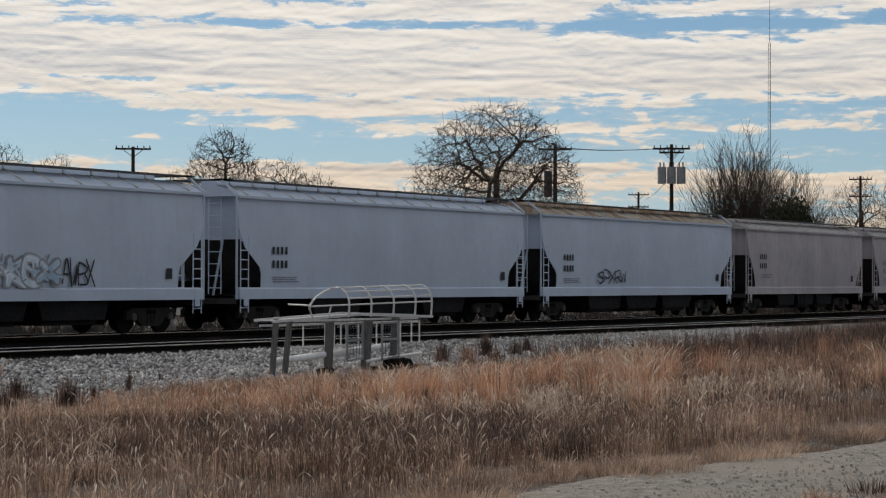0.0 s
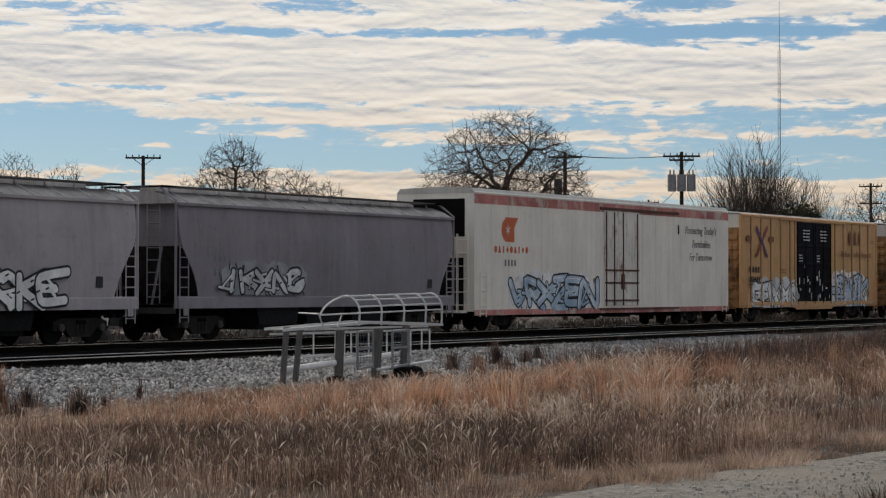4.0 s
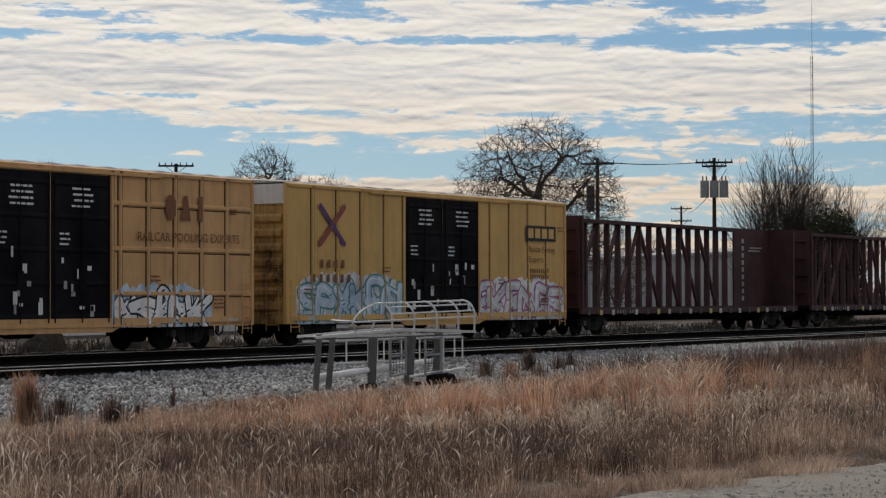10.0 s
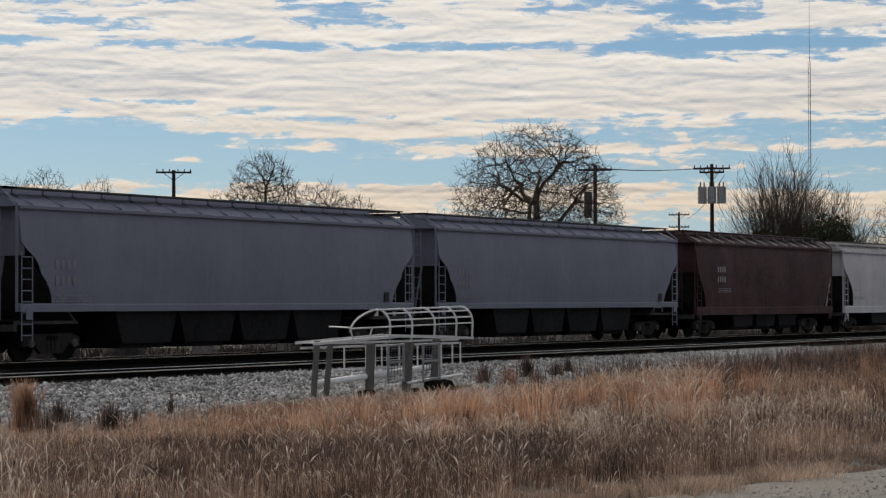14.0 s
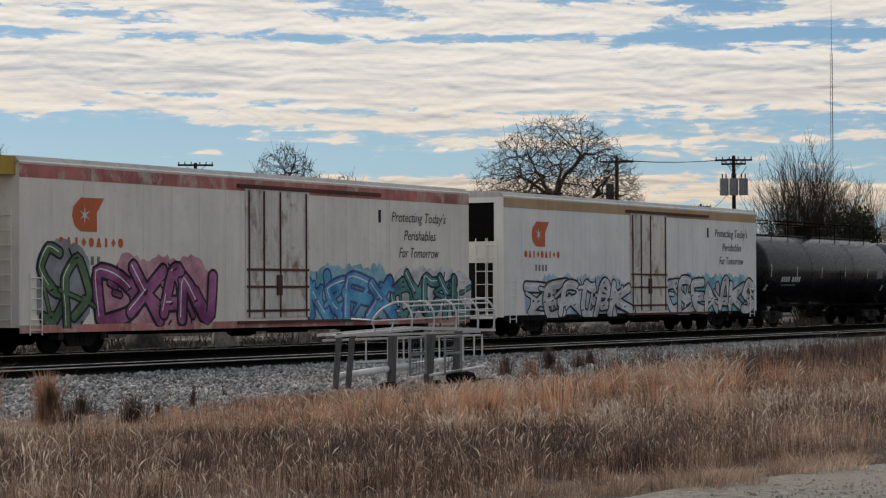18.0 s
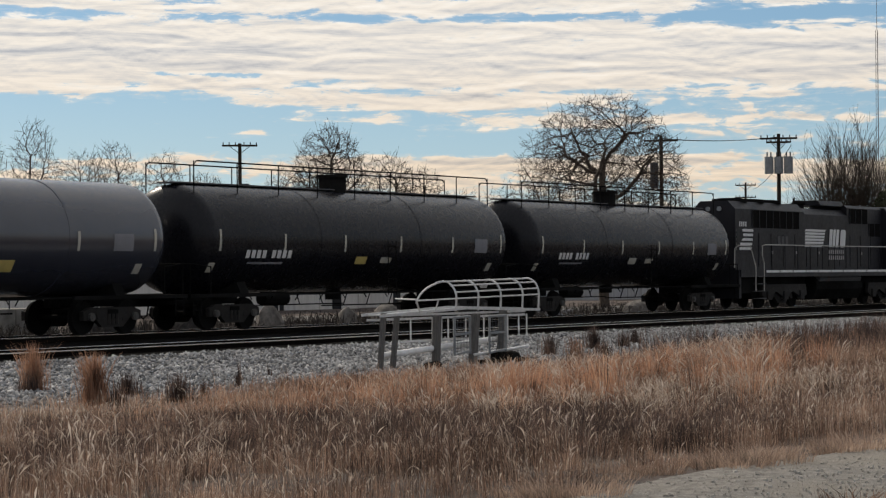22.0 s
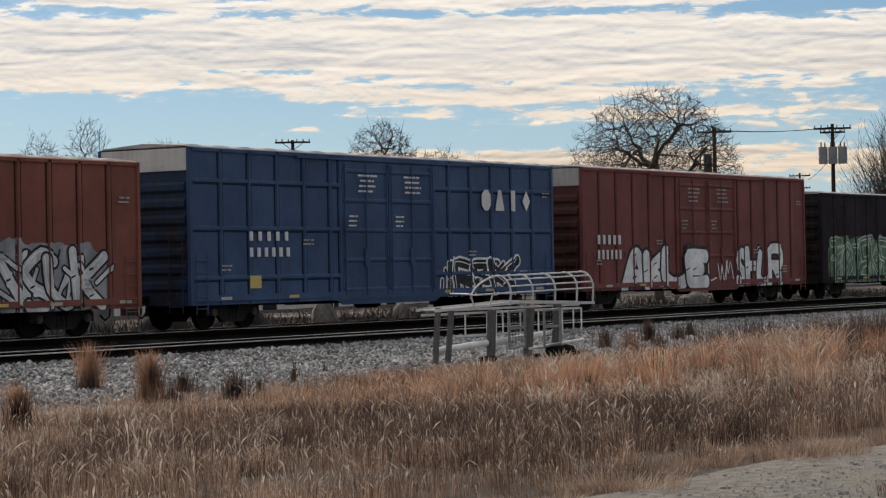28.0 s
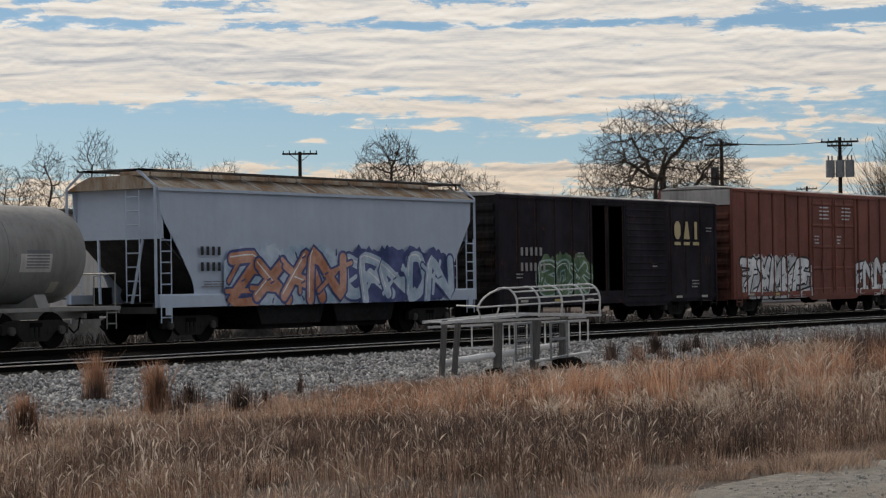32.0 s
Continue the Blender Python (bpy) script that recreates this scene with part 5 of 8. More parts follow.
        ladder(bm, -0.05, -1.35, zb, zt - 1.2, 0.45, "y", 8, 0.02)
        part("end_ladder", bm, mat, car)
    bm = bm_new()
    ladder(bm, 0.35, -1.63, zb - 0.2, zb + 1.4, 0.46, "x", 6, 0.02)
    ladder(bm, L - 0.8, -1.63, zb - 0.2, zb + 1.4, 0.46, "x", 6, 0.02)
    part("ladder", bm, mat, car)
    x = text_x
    for t_, dx, z in (("Protecting Today's", 0.0, zt - 1.1), ("Perishables", 0.75, zt - 1.68), ("For Tomorrow", 0.45, zt - 2.24)):
        words(car, t_, x + dx, z, 0.46, M["dark_mark"], -1.594, slant=0.25, width={"Protecting Today's": 3.4, "Perishables": 2.0, "For Tomorrow": 2.5}[t_])
    bm = bm_new()
    box(bm, x - 0.75, x - 0.62, -1.60, -1.588, zt - 1.15, zt - 0.75)
    part("vent", bm, M["black_mark"], car)
    bm = bm_new()
    prism(bm, [(2.05 + 0.35, zt - 1.75), (2.05 + 1.0, zt - 1.75), (2.05 + 1.0, zt - 1.25), (2.05 + 1.3, zt - 0.86), (2.05 + 0.35, zt - 0.86), (2.05 + 0.05, zt - 1.1), (2.05, zt - 1.35), (2.05 + 0.1, zt - 1.6)], -1.592, -1.588, "y")
    logo = part("painted_mark", bm, M["orange_mark"], car, "orange rounded company emblem")
    bm = bm_new()
    prism(bm, [(2.55 + (0.06, 0.24)[i % 2] * math.cos(0.5236 * i), zt - 1.32 + (0.06, 0.24)[i % 2] * math.sin(0.5236 * i)) for i in range(12)], -1.596, -1.592, "y")
    part("snowflake", bm, M["white_mark"], logo)
    blocks(car, 1.5, zt - 2.15, 2.75, 0.24, 9, M["orange_mark"], -1.592)
    bars(car, 2.3, zt - 2.4, 1.0, 0.25, 4, M["grey_mark"], -1.592)
    bm = bm_new()
    box(bm, 0.4, L - 0.4, -0.25, 0.25, 0.6, zb)
    rod(bm, (6, -1.2, 0.62), (L - 6, -1.2, 0.62), 0.03, 5)
    rod(bm, (6, -1.2, 0.62), (4.6, -1.2, 0.75), 0.03, 5)
    rod(bm, (L / 2 - 1.2, -0.8, 0.55), (L / 2 - 0.2, -0.8, 0.55), 0.22, 8)
    box(bm, L / 2 + 1, L / 2 + 2.2, -1.2, -0.5, 0.4, 0.72)
    box(bm, 5.4, L - 5.4, -0.95, 0.95, 0.46, 0.66)
    part("underframe", bm, M["steel_black"], car)
    truck(car, 3.0)
    truck(car, L - 3.0)
    coupler(car, L)
    return car


M["rust_bar"] = paint("rusty_steel_bar", (0.10, 0.05, 0.04), 0.7, 0.3, 0.3, 0.6)


def centerbeam(start, L, label, name="centerbeam_flatcar"):
    car = new_car(name, label, "freight car", start)
    mat = M["maroon"]
    zt, zd = 4.52, 1.05
    bm = bm_new()
    box(bm, 0.25, L - 0.25, -1.5, 1.5, 0.92, zd)
    box(bm, 0.3, L - 0.3, -0.45, 0.45, 0.5, 0.95)
    part("deck", bm, M["steel_black"], car)
    for s in (-1, 1):
        bm = bm_new()
        box(bm, 0.1, L - 0.1, s * 1.5 - 0.06, s * 1.5 + 0.06, 0.82, zd)
        part("side_sill", bm, mat, car)
    k = 21
    for i in range(k):
        x = 0.7 + (L - 1.4) * i / (k - 1)
        bm = bm_new()
        box(bm, x - 0.1, x + 0.1, -1.6, -1.56, 0.78, 0.98)
        part("winch", bm, M["yellow_mark"] if i % 5 == 1 else M["strip"] if i % 5 in (2, 4) else M["steel_grey"], car)
    for a, d in ((0.3, 1), (L - 0.3, -1)):
        bm = bm_new()
        box(bm, min(a, a + d * 0.16), max(a, a + d * 0.16), -1.5, 1.5, zd, zt + 0.02)
        b = part("bulkhead", bm, mat, car)
        for z in (1.7, 2.5, 3.3, 4.1):
            bm = bm_new()
            box(bm, min(a, a - d * 0.10), max(a, a - d * 0.10), -1.45, 1.45, z - 0.08, z + 0.08)
            part("bulkhead_rib", bm, mat, b)
        bm = bm_new()
        for y in (-1.42, 1.30):
            box(bm, min(a, a - d * 0.14), max(a, a - d * 0.14), y, y + 0.12, zd, zt)
        part("bulkhead_post", bm, mat, b)
    bm = bm_new()
    box(bm, 0.3, L - 0.3, -0.32, 0.32, zt - 0.14, zt)
    part("top_chord", bm, mat, car)
    n = 17
    xs = [0.5 + (L - 5.4) * i / n for i in range(n + 1)]
    for i, x in enumerate(xs):
        bm = bm_new()
        w0, w1 = 0.09, 0.16
        prism(bm, [(x - w0 * 0.55, zt - 0.14), (x + w0 * 0.55, zt - 0.14), (x + w1 * 0.55, zd), (x - w1 * 0.55, zd)], -0.11, 0.11, "y")
        part("column", bm, mat, car)
    for i in range(0, n - 1, 2):
        # braces rise away from the middle over two bays, and cross there
        for low, high in ([(xs[i], xs[i + 2])] if i < n * 0.44 else []) + ([(xs[i + 2], xs[i])] if i > n * 0.36 else []):
            bm = bm_new()
            prism(bm, [(low - 0.07, zd), (low + 0.07, zd), (high + 0.07, zt - 0.14), (high - 0.07, zt - 0.14)], -0.06, 0.06, "y")
            part("brace", bm, mat, car)
    return car


def centerbeam_ends(car, L):
    bm = bm_new()
    box(bm, L - 4.6, L - 0.3, -0.33, -0.28, 1.05, 4.45)
    part("end_panel", bm, M["maroon"], car, "maroon steel panel beside the bulkhead")
    bars(car, L - 3.0, 3.7, 1.6, 0.1, 12, M["pale_mark"], -0.34, rows=2)
    for i in range(9):
        plate(car, L - 3.75, L - 3.5, 1.3 + i * 0.32, 1.3 + i * 0.32 + 0.2, M["pale_mark"], -0.34, "painted_mark")
    for x in (3.2, 4.3):
        bars(car, x, 0.96, 0.7, 0.14, 3, M["pale_mark"], -1.575)
    truck(car, 2.1)
    truck(car, L - 2.1)
    coupler(car, L)


# ---- the locomotive ----
def locomotive(start, L):
    car = new_car("diesel_locomotive", "black road-switcher diesel locomotive with white stripes and handrails", "locomotive", start)
    mat = M["loco"]
    bm = bm_new()
    box(bm, 0.3, L - 0.1, -1.5, 1.5, 1.32, 1.62)
    box(bm, 0.2, 0.4, -1.45, 1.45, 0.45, 1.6)
    box(bm, L - 0.35, L - 0.1, -1.45, 1.45, 0.35, 1.6)
    part("frame", bm, mat, car)
    # traction motors, piping and boxes that fill the space under the deck
    for x0, x1, y, z in ((0.45, 2.5, 1.25, 0.62), (2.6, 8.3, 0.95, 0.42), (8.3, 14.6, 0.6, 0.5), (14.6, 20.4, 0.95, 0.42), (20.4, L - 0.4, 1.25, 0.62)):
        bm = bm_new()
        box(bm, x0, x1, -y, y, z, 1.33)
        bmesh.ops.bevel(bm, geom=bm.edges[:], offset=0.06, segments=1, affect="EDGES")
        part("underframe", bm, M["steel_black"], car)
    k = 13
    for i in range(k):
        x0 = 2.85 + (L - 3.3) * i / k
        bm = bm_new()
        box(bm, x0, x0 + (L - 3.3) / k - 0.1, -1.515, -1.5, 1.50, 1.60)
        part("sill_stripe", bm, M["white_mark"], car, "white stripe segment along the frame")
    bm = bm_new()
    prism(bm, [(-0.95, 1.62), (0.95, 1.62), (0.95, 4.15), (0.62, 4.48), (-0.62, 4.48), (-0.95, 4.15)], 0.95, 8.2)
    hood = part("rear_hood", bm, mat, car)
    bm = bm_new()
    prism(bm, [(-0.95, 1.62), (0.95, 1.62), (0.95, 4.05), (0.66, 4.32), (-0.66, 4.32), (-0.95, 4.05)], 8.2, 13.2)
    engine = part("engine_hood", bm, mat, car)
    bm = bm_new()
    prism(bm, [(-0.95, 1.62), (0.95, 1.62), (0.95, 4.42), (0.8, 4.55), (-0.8, 4.55), (-0.95, 4.42)], 13.2, 17.6)
    front = part("blower_hood", bm, mat, car)
    for i in range(3):
        bm = bm_new()
        x = 2.5 + 1.75 * i
        rod(bm, (x, 0, 4.44), (x, 0, 4.60), 0.74, 18)
        fan = part("radiator_fan", bm, M["steel_black"], hood, smooth=True)
        bm = bm_new()
        rod(bm, (x, 0, 4.60), (x, 0, 4.63), 0.5, 12)
        part("fan_grille", bm, M["grille"], fan)
    for x0, x1, z0, z1, host in ((2.65, 7.6, 3.38, 4.12, hood), (13.5, 15.7, 3.72, 4.40, front), (15.9, 17.3, 3.15, 3.75, front)):
        bm = bm_new()
        box(bm, x0, x1, -0.965, -0.95, z0, z1)
        g = part("air_grille", bm, M["grille"], host)
        n = int((x1 - x0) / 0.62)
        for i in range(n + 1):
            bm = bm_new()
            x = x0 + (x1 - x0) * i / n
            box(bm, x - 0.02, x + 0.02, -0.985, -0.965, z0, z1)
            part("grille_bar", bm, mat, g)
    for i in range(11):
        x = 3.3 + i * 1.28
        bm = bm_new()
        box(bm, x, x + 1.18, -0.972, -0.95, 1.75, 3.15 if x < 8 or x > 13 else 3.0)
        d = part("hood_door", bm, mat, engine)
        bm = bm_new()
        box(bm, x + 0.08, x + 0.14, -0.99, -0.972, 2.3, 2.42)
        part("latch", bm, M["pale_mark"] if i % 2 else M["steel_grey"], d)
    for i in range(3):
        bm = bm_new()
        box(bm, 5.2 + i * 0.42, 5.5 + i * 0.42, -0.992, -0.972, 2.65, 3.05)
        part("vent_door", bm, M["steel_grey"], hood)
    bm = bm_new()
    prism(bm, [(-0.3, 4.3), (0.3, 4.3), (0.25, 4.55), (-0.25, 4.55)], 9.0, 9.8)
    rod(bm, (8.85, -0.3, 4.6), (9.75, -0.3, 4.6), 0.09, 8)
    rod(bm, (9.1, -0.1, 4.35), (9.1, -0.1, 4.8), 0.05, 6)
    part("exhaust", bm, M["steel_black"], engine)
    bm = bm_new()
    prism(bm, [(-0.75, 4.5), (0.75, 4.5), (0.6, 4.72), (-0.6, 4.72)], 10.6, 13.4)
    part("roof_duct", bm, mat, engine)
    # cab and nose
    bm = bm_new()
    prism(bm, [(-1.5, 1.62), (1.5, 1.62), (1.5, 3.95), (1.05, 4.50), (-1.05, 4.50), (-1.5, 3.95)], 17.6, 20.3)
    cab = part("cab", bm, mat, car)
    bm = bm_new()
    prism(bm, [(-1.56, 3.92), (-1.08, 4.55), (1.08, 4.55), (1.56, 3.92), (1.5, 3.86), (1.04, 4.46), (-1.04, 4.46), (-1.5, 3.86)], 17.7, 20.7)
    part("cab_roof", bm, M["can"], cab, "pale grey cab roof panel")
    for x0, x1 in ((18.35, 18.95), (19.1, 19.75)):
        bm = bm_new()
        box(bm, x0, x1, -1.515, -1.5, 3.05, 3.65)
        w = part("window", bm, M["glass_dark"], cab)
        bm = bm_new()
        for a, b, c, d in ((x0 - 0.05, x1 + 0.05, 2.99, 3.05), (x0 - 0.05, x1 + 0.05, 3.65, 3.71), (x0 - 0.05, x0, 3.0, 3.7), (x1, x1 + 0.05, 3.0, 3.7)):
            box(bm, a, b, -1.53, -1.5, c, d)
        part("window_frame", bm, M["steel_grey"], w)
    bm = bm_new()
    box(bm, 18.2, 19.9, -1.62, -1.5, 3.72, 3.76)
    part("sunshade", bm, M["can"], cab)
    bm = bm_new()
    prism(bm, [(20.3, 1.62), (21.55, 1.62), (21.55, 2.6), (21.1, 3.05), (20.3, 3.25)], -0.9, 0.9, "y")
    nose = part("nose", bm, mat, car)
    for i in range(5):
        bm = bm_new()
        box(bm, 20.75, 21.35, -0.915, -0.9, 1.95 + i * 0.17, 2.03 + i * 0.17)
        part("nose_stripe", bm, M["white_mark"], nose)
    # painted marks: plain white bars and blocks
    for i in range(6):
        bm = bm_new()
        z = 2.62 + i * 0.135
        prism(bm, [(8.2, z), (10.25 + 0.06 * i, z), (10.3 + 0.06 * i, z + 0.1), (8.24 + 0.02 * i, z + 0.1)], -0.98, -0.974, "y")
        part("speed_stripe", bm, M["white_mark"], engine, "white stripe of a speed emblem")
    bm = bm_new()
    for a, b in ((10.95, 0.34), (11.38, 0.28), (11.76, 0.30)):
        prism(bm, [(a, 2.62), (a + b, 2.62), (a + b + 0.16, 3.42), (a + 0.16, 3.42)], -0.98, -0.974, "y")
    prism(bm, [(12.28, 2.70), (12.40, 2.62), (12.78, 2.62), (12.90, 2.72), (13.00, 3.32), (12.90, 3.42), (12.50, 3.42), (12.38, 3.32)], -0.98, -0.974, "y")
    part("painted_mark", bm, M["white_mark"], engine, "bold white leaning painted blocks")
    bars(engine, 10.95, 2.5, 1.9, 0.2, 8, M["pale_mark"], -0.98, rows=2, gap=0.3)
    for i in range(5):
        bm = bm_new()
        z = 2.45 + i * 0.19
        box(bm, 1.05, 2.75 - 0.04 * (4 - i), -0.962, -0.952, z, z + 0.11)
        part("hood_stripe", bm, M["white_mark"], hood)
    bm = bm_new()
    prism(bm, [(1.05, 2.45), (1.3, 2.45), (1.45, 2.8), (1.75, 2.95), (1.6, 3.35), (1.05, 3.35)], -0.970, -0.964, "y")
    part("painted_mark", bm, M["loco"], hood)
    bars(hood, 1.35, 3.62, 0.8, 0.22, 4, M["white_mark"], -0.962)
    bars(cab, 19.0, 2.85, 0.75, 0.24, 4, M["white_mark"], -1.512)
    bars(cab, 17.75, 3.75, 0.6, 0.22, 4, M["white_mark"], -1.512)
    # walkway rails
    for s in (-1, 1):
        bm = bm_new()
        chain(bm, [(2.6, s * 1.5, 0.75), (2.6, s * 1.5, 1.85), (2.42, s * 1.5, 2.2), (2.45, s * 1.5, 2.62), (2.75, s * 1.5, 2.66), (17.5, s * 1.5, 2.66)], 0.024, 5)
        rail = part("handrail", bm, M["rail_white"], car, "white-ended steel handrail")
        for i in range(11):
            x = 3.4 + i * 1.38
            bm = bm_new()
            rod(bm, (x, s * 1.5, 1.6), (x, s * 1.5, 2.66), 0.02, 4)
            part("stanchion", bm, mat, rail)
        bm = bm_new()
        chain(bm, [(1.75, s * 1.5, 0.75), (1.75, s * 1.5, 1.75), (1.35, s * 1.45, 2.6), (0.5, s * 1.3, 2.62)], 0.024, 5)
        chain(bm, [(0.3, s * 1.2, 1.7), (0.35, s * 1.2, 2.5), (0.5, s * 1.3, 2.62)], 0.024, 5)
        chain(bm, [(21.2, s * 1.5, 0.75), (21.2, s * 1.5, 1.9), (20.75, s * 1.4, 2.75)], 0.024, 5)
        chain(bm, [(21.65, s * 1.4, 0.75), (21.7, s * 1.4, 1.9), (21.4, s * 1.2, 2.6)], 0.024, 5)
        part("grab_rail", bm, M["rail_white"], car)
        for xx in (1.75, 20.75):
            bm = bm_new()
            for j in range(4):
                box(bm, xx, xx + 0.8, s * 1.5 - 0.12, s * 1.5 + 0.12, 0.42 + j * 0.3, 0.45 + j * 0.3)
            part("steps", bm, M["steel_grey"], car)
    bm = bm_new()
    prism(bm, [(-1.3, 0.75), (-1.3, 1.1), (-1.1, 1.3), (1.1, 1.3), (1.3, 1.1), (1.3, 0.75), (1.05, 0.3), (-1.05, 0.3)], 8.7, 14.2)
    part("fuel_tank", bm, M["steel_black"], car)
    bm = bm_new()
    rod(bm, (9.0, -1.2, 1.22), (13.9, -1.2, 1.22), 0.16, 8)
    part("air_reservoir", bm, M["steel_grey"], car)
    for x in (5.4, L - 4.3):
        t = truck(car, x, (-1.75, 0.0, 1.75))
        bm = bm_new()
        prism(bm, [(-2.4, 0.55), (-2.3, 1.0), (2.3, 1.0), (2.4, 0.55), (1.9, 0.38), (0.9, 0.7), (0, 0.4), (-0.9, 0.7), (-1.9, 0.38)], -1.22, -1.08, "y")
        f = part("truck_frame", bm, M["dusty_steel"], t)
        for a in (-1.75, 0, 1.75):
            bm = bm_new()
            box(bm, a - 0.2, a + 0.2, -1.3, -1.2, 0.35, 0.72)
            part("journal_box", bm, M["dusty_steel"], t)
    bm = bm_new()
    for y in (-0.25, 0.25):
        rod(bm, (0.95, y, 4.15), (0.88, y, 4.15), 0.1, 10)
    part("lamp", bm, M["can"], hood, "pair of unlit end lamps")
    coupler(car, L)
    return car


M["rail_white"] = paint("dirty_white_handrail", (0.45, 0.43, 0.40), 0.5, 0.15, 0.3)


def train():
    tri = [(1.27, 1.36), (1.85, 1.34), (2.5, 0.45), (3.0, 0.14), (4.6, 0.12)]
    curve = [(1.3, 1.15), (1.6, 1.05), (2.0, 0.85), (2.4, 0.55), (2.75, 0.3), (3.0, 0.2), (4.6, 0.16)]
    ess = [(1.4, 1.45), (1.7, 1.4), (2.0, 1.25), (2.3, 0.95), (2.55, 0.85), (2.8, 0.6), (3.0, 0.2), (4.6, 0.12)]
    deep = [(1.3, 1.65), (1.6, 1.6), (2.4, 1.05), (3.4, 0.3), (4.6, 0.2)]
    c = hopper(36.46, 18.9, 4.45, "white_car", "white_car", "white covered hopper car with spray-painted lower side", tri)
    graffiti(c, 9.2, 12.0, 1.32, 2.1, "HKGX", "sky", "grey", None, 11, "wild", -1.61, label="thin dark spray-painted outline lettering")
    graffiti(c, 12.2, 13.6, 1.35, 2.05, "AWBX", "black", "black", None, 12, "tag", -1.61)
    c = hopper(56.95, 19.03, 4.43, "white_car", "white_car", "white covered hopper car with plain clean sides", tri)
    c = hopper(77.29, 19.26, 4.44, "white_car", "rusty_roof", "white covered hopper car with a rust-stained roof", tri)
    graffiti(c, 5.0, 7.6, 1.42, 1.95, "SPXRW", "black", "black", None, 13, "tag", -1.61, label="small black spray-painted tag")
    c = hopper(98.26, 16.39, 4.34, "tan_grey", "grey_roof", "dirty tan-grey covered hopper car", curve, bulge=0.10, mark_at=(1.6, 2.8))
    c = hopper(116.28, 16.52, 4.32, "tan_grey", "grey_roof", "grey covered hopper car with large white graffiti letters", curve, bulge=0.10, mark_at=(1.5, 2.65), marks="grey_mark")
    graffiti(c, 2.5, 7.4, 0.85, 1.98, "NGETXL", "white", "black", None, 14, "wild", -1.625, label="large white block graffiti letters with dark edges")
    graffiti(c, 7.6, 13.1, 0.98, 1.98, "KXTOKE", "white", "black", None, 15, "wild", -1.625)
    c = hopper(134.47, 16.5, 4.36, "dim_grey", "grey_roof", "dark grey covered hopper car with faint graffiti", curve, bulge=0.10, marks="grey_mark")
    graffiti(c, 2.5, 6.6, 1.36, 2.15, "IKXNG", "silver", "black", "grey", 16, "wild", -1.62)
    c = reefer(152.32, 23.61, 4.98, "cream", "pink_band", "cream refrigerator car with a faded red band and blue graffiti", (10.4, 14.1), 18.75)
    graffiti(c, 2.9, 9.8, 0.75, 1.95, "VRXZEN", "sky", "black", "white", 17, "wild", -1.592, label="pale blue graffiti letters with dark edges")
    grid = (1.6, 2.82, 4.05)
    c, ribs = box_car(177.45, 18.83, 4.92, "yellow_box", "mustard yellow boxcar with black double doors and white graffiti", (7.0, 11.85), end_panel="white_panel")
    emblem(c, 1.85, 3.05, 1.3, 1.3)
    bars(c, 0.95, 2.55, 1.4, 0.3, 4, M["black_mark"], -1.612), bars(c, 0.95, 2.1, 1.4, 0.3, 6, M["black_mark"], -1.612)
    plate(c, 0.6, 1.2, 3.7, 3.95, M["brown_mark"]), plate(c, 3.4, 4.0, 3.7, 3.95, M["brown_mark"])
    blocks(c, 14.4, 3.75, 2.1, 0.7, 3, M["brown_mark"])
    words(c, "Railcar Pooling Experts", 13.2, 3.15, 0.42, M["brown_mark"], -1.614, width=4.6)
    graffiti(c, 1.5, 7.3, 0.62, 1.85, "GENXO", "white", "black", "silver", 18, "wild", PANEL - 0.004, ribs, -1.606, "white bubble graffiti across the lower side")
    graffiti(c, 11.7, 17.1, 0.62, 2.25, "HOWTK", "sky", "black", "white", 19, "wild", PANEL - 0.004, ribs, -1.606, "white and pale blue graffiti letters")
    c, ribs = box_car(198.05, 18.61, 4.94, "yellow_box", "yellow boxcar with gridded sides, black doors and purple graffiti", (7.18, 12.1), grid=grid, end_panel="white_panel")
    emblem(c, 2.1, 3.05, 1.1, 1.0)
    bars(c, 1.0, 2.6, 1.5, 0.28, 4, M["brown_mark"], -1.612), bars(c, 1.0, 2.15, 1.5, 0.28, 6, M["brown_mark"], -1.612)
    blocks(c, 14.4, 3.75, 2.1, 0.7, 3, M["brown_mark"])
    words(c, "RAILCAR POOLING EXPERTS", 13.2, 3.15, 0.36, M["brown_mark"], -1.614, width=4.7)
    graffiti(c, 2.2, 7.6, 0.7, 2.05, "GXRST", "plum", "black", "lilac", 20, "wild", PANEL - 0.004, ribs, -1.606, "purple and pink graffiti letters")
    graffiti(c, 12.2, 16.2, 0.68, 2.1, "URBXS", "navy", "sky", "plum", 21, "wild", PANEL - 0.004, ribs, -1.606, "purple outlined graffiti letters")
    c, ribs = box_car(218.5, 18.66, 4.92, "blue_box", "dark blue boxcar with lilac and pale blue graffiti", (6.9, 11.6), "blue_box", grid=(1.45, 2.35, 3.28, 4.17), end_panel="white_panel")
    blocks(c, 14.4, 3.35, 3.4, 0.68, 4, M["white_mark"])
    bars(c, 1.65, 3.6, 2.0, 0.28, 5, M["white_mark"], -1.612), bars(c, 1.65, 3.2, 2.0, 0.28, 6, M["white_mark"], -1.612)
    graffiti(c, 0.5, 7.5, 0.62, 2.3, "UHXAS", "lilac", "black", "lilac", 22, "wild", PANEL - 0.004, ribs, -1.606, "lilac bubble graffiti letters")
    graffiti(c, 11.4, 18.2, 0.66, 2.3, "KXNGS", "cyan", "black", "sky", 23, "wild", PANEL - 0.004, ribs, -1.606, "pale blue bubble graffiti letters")
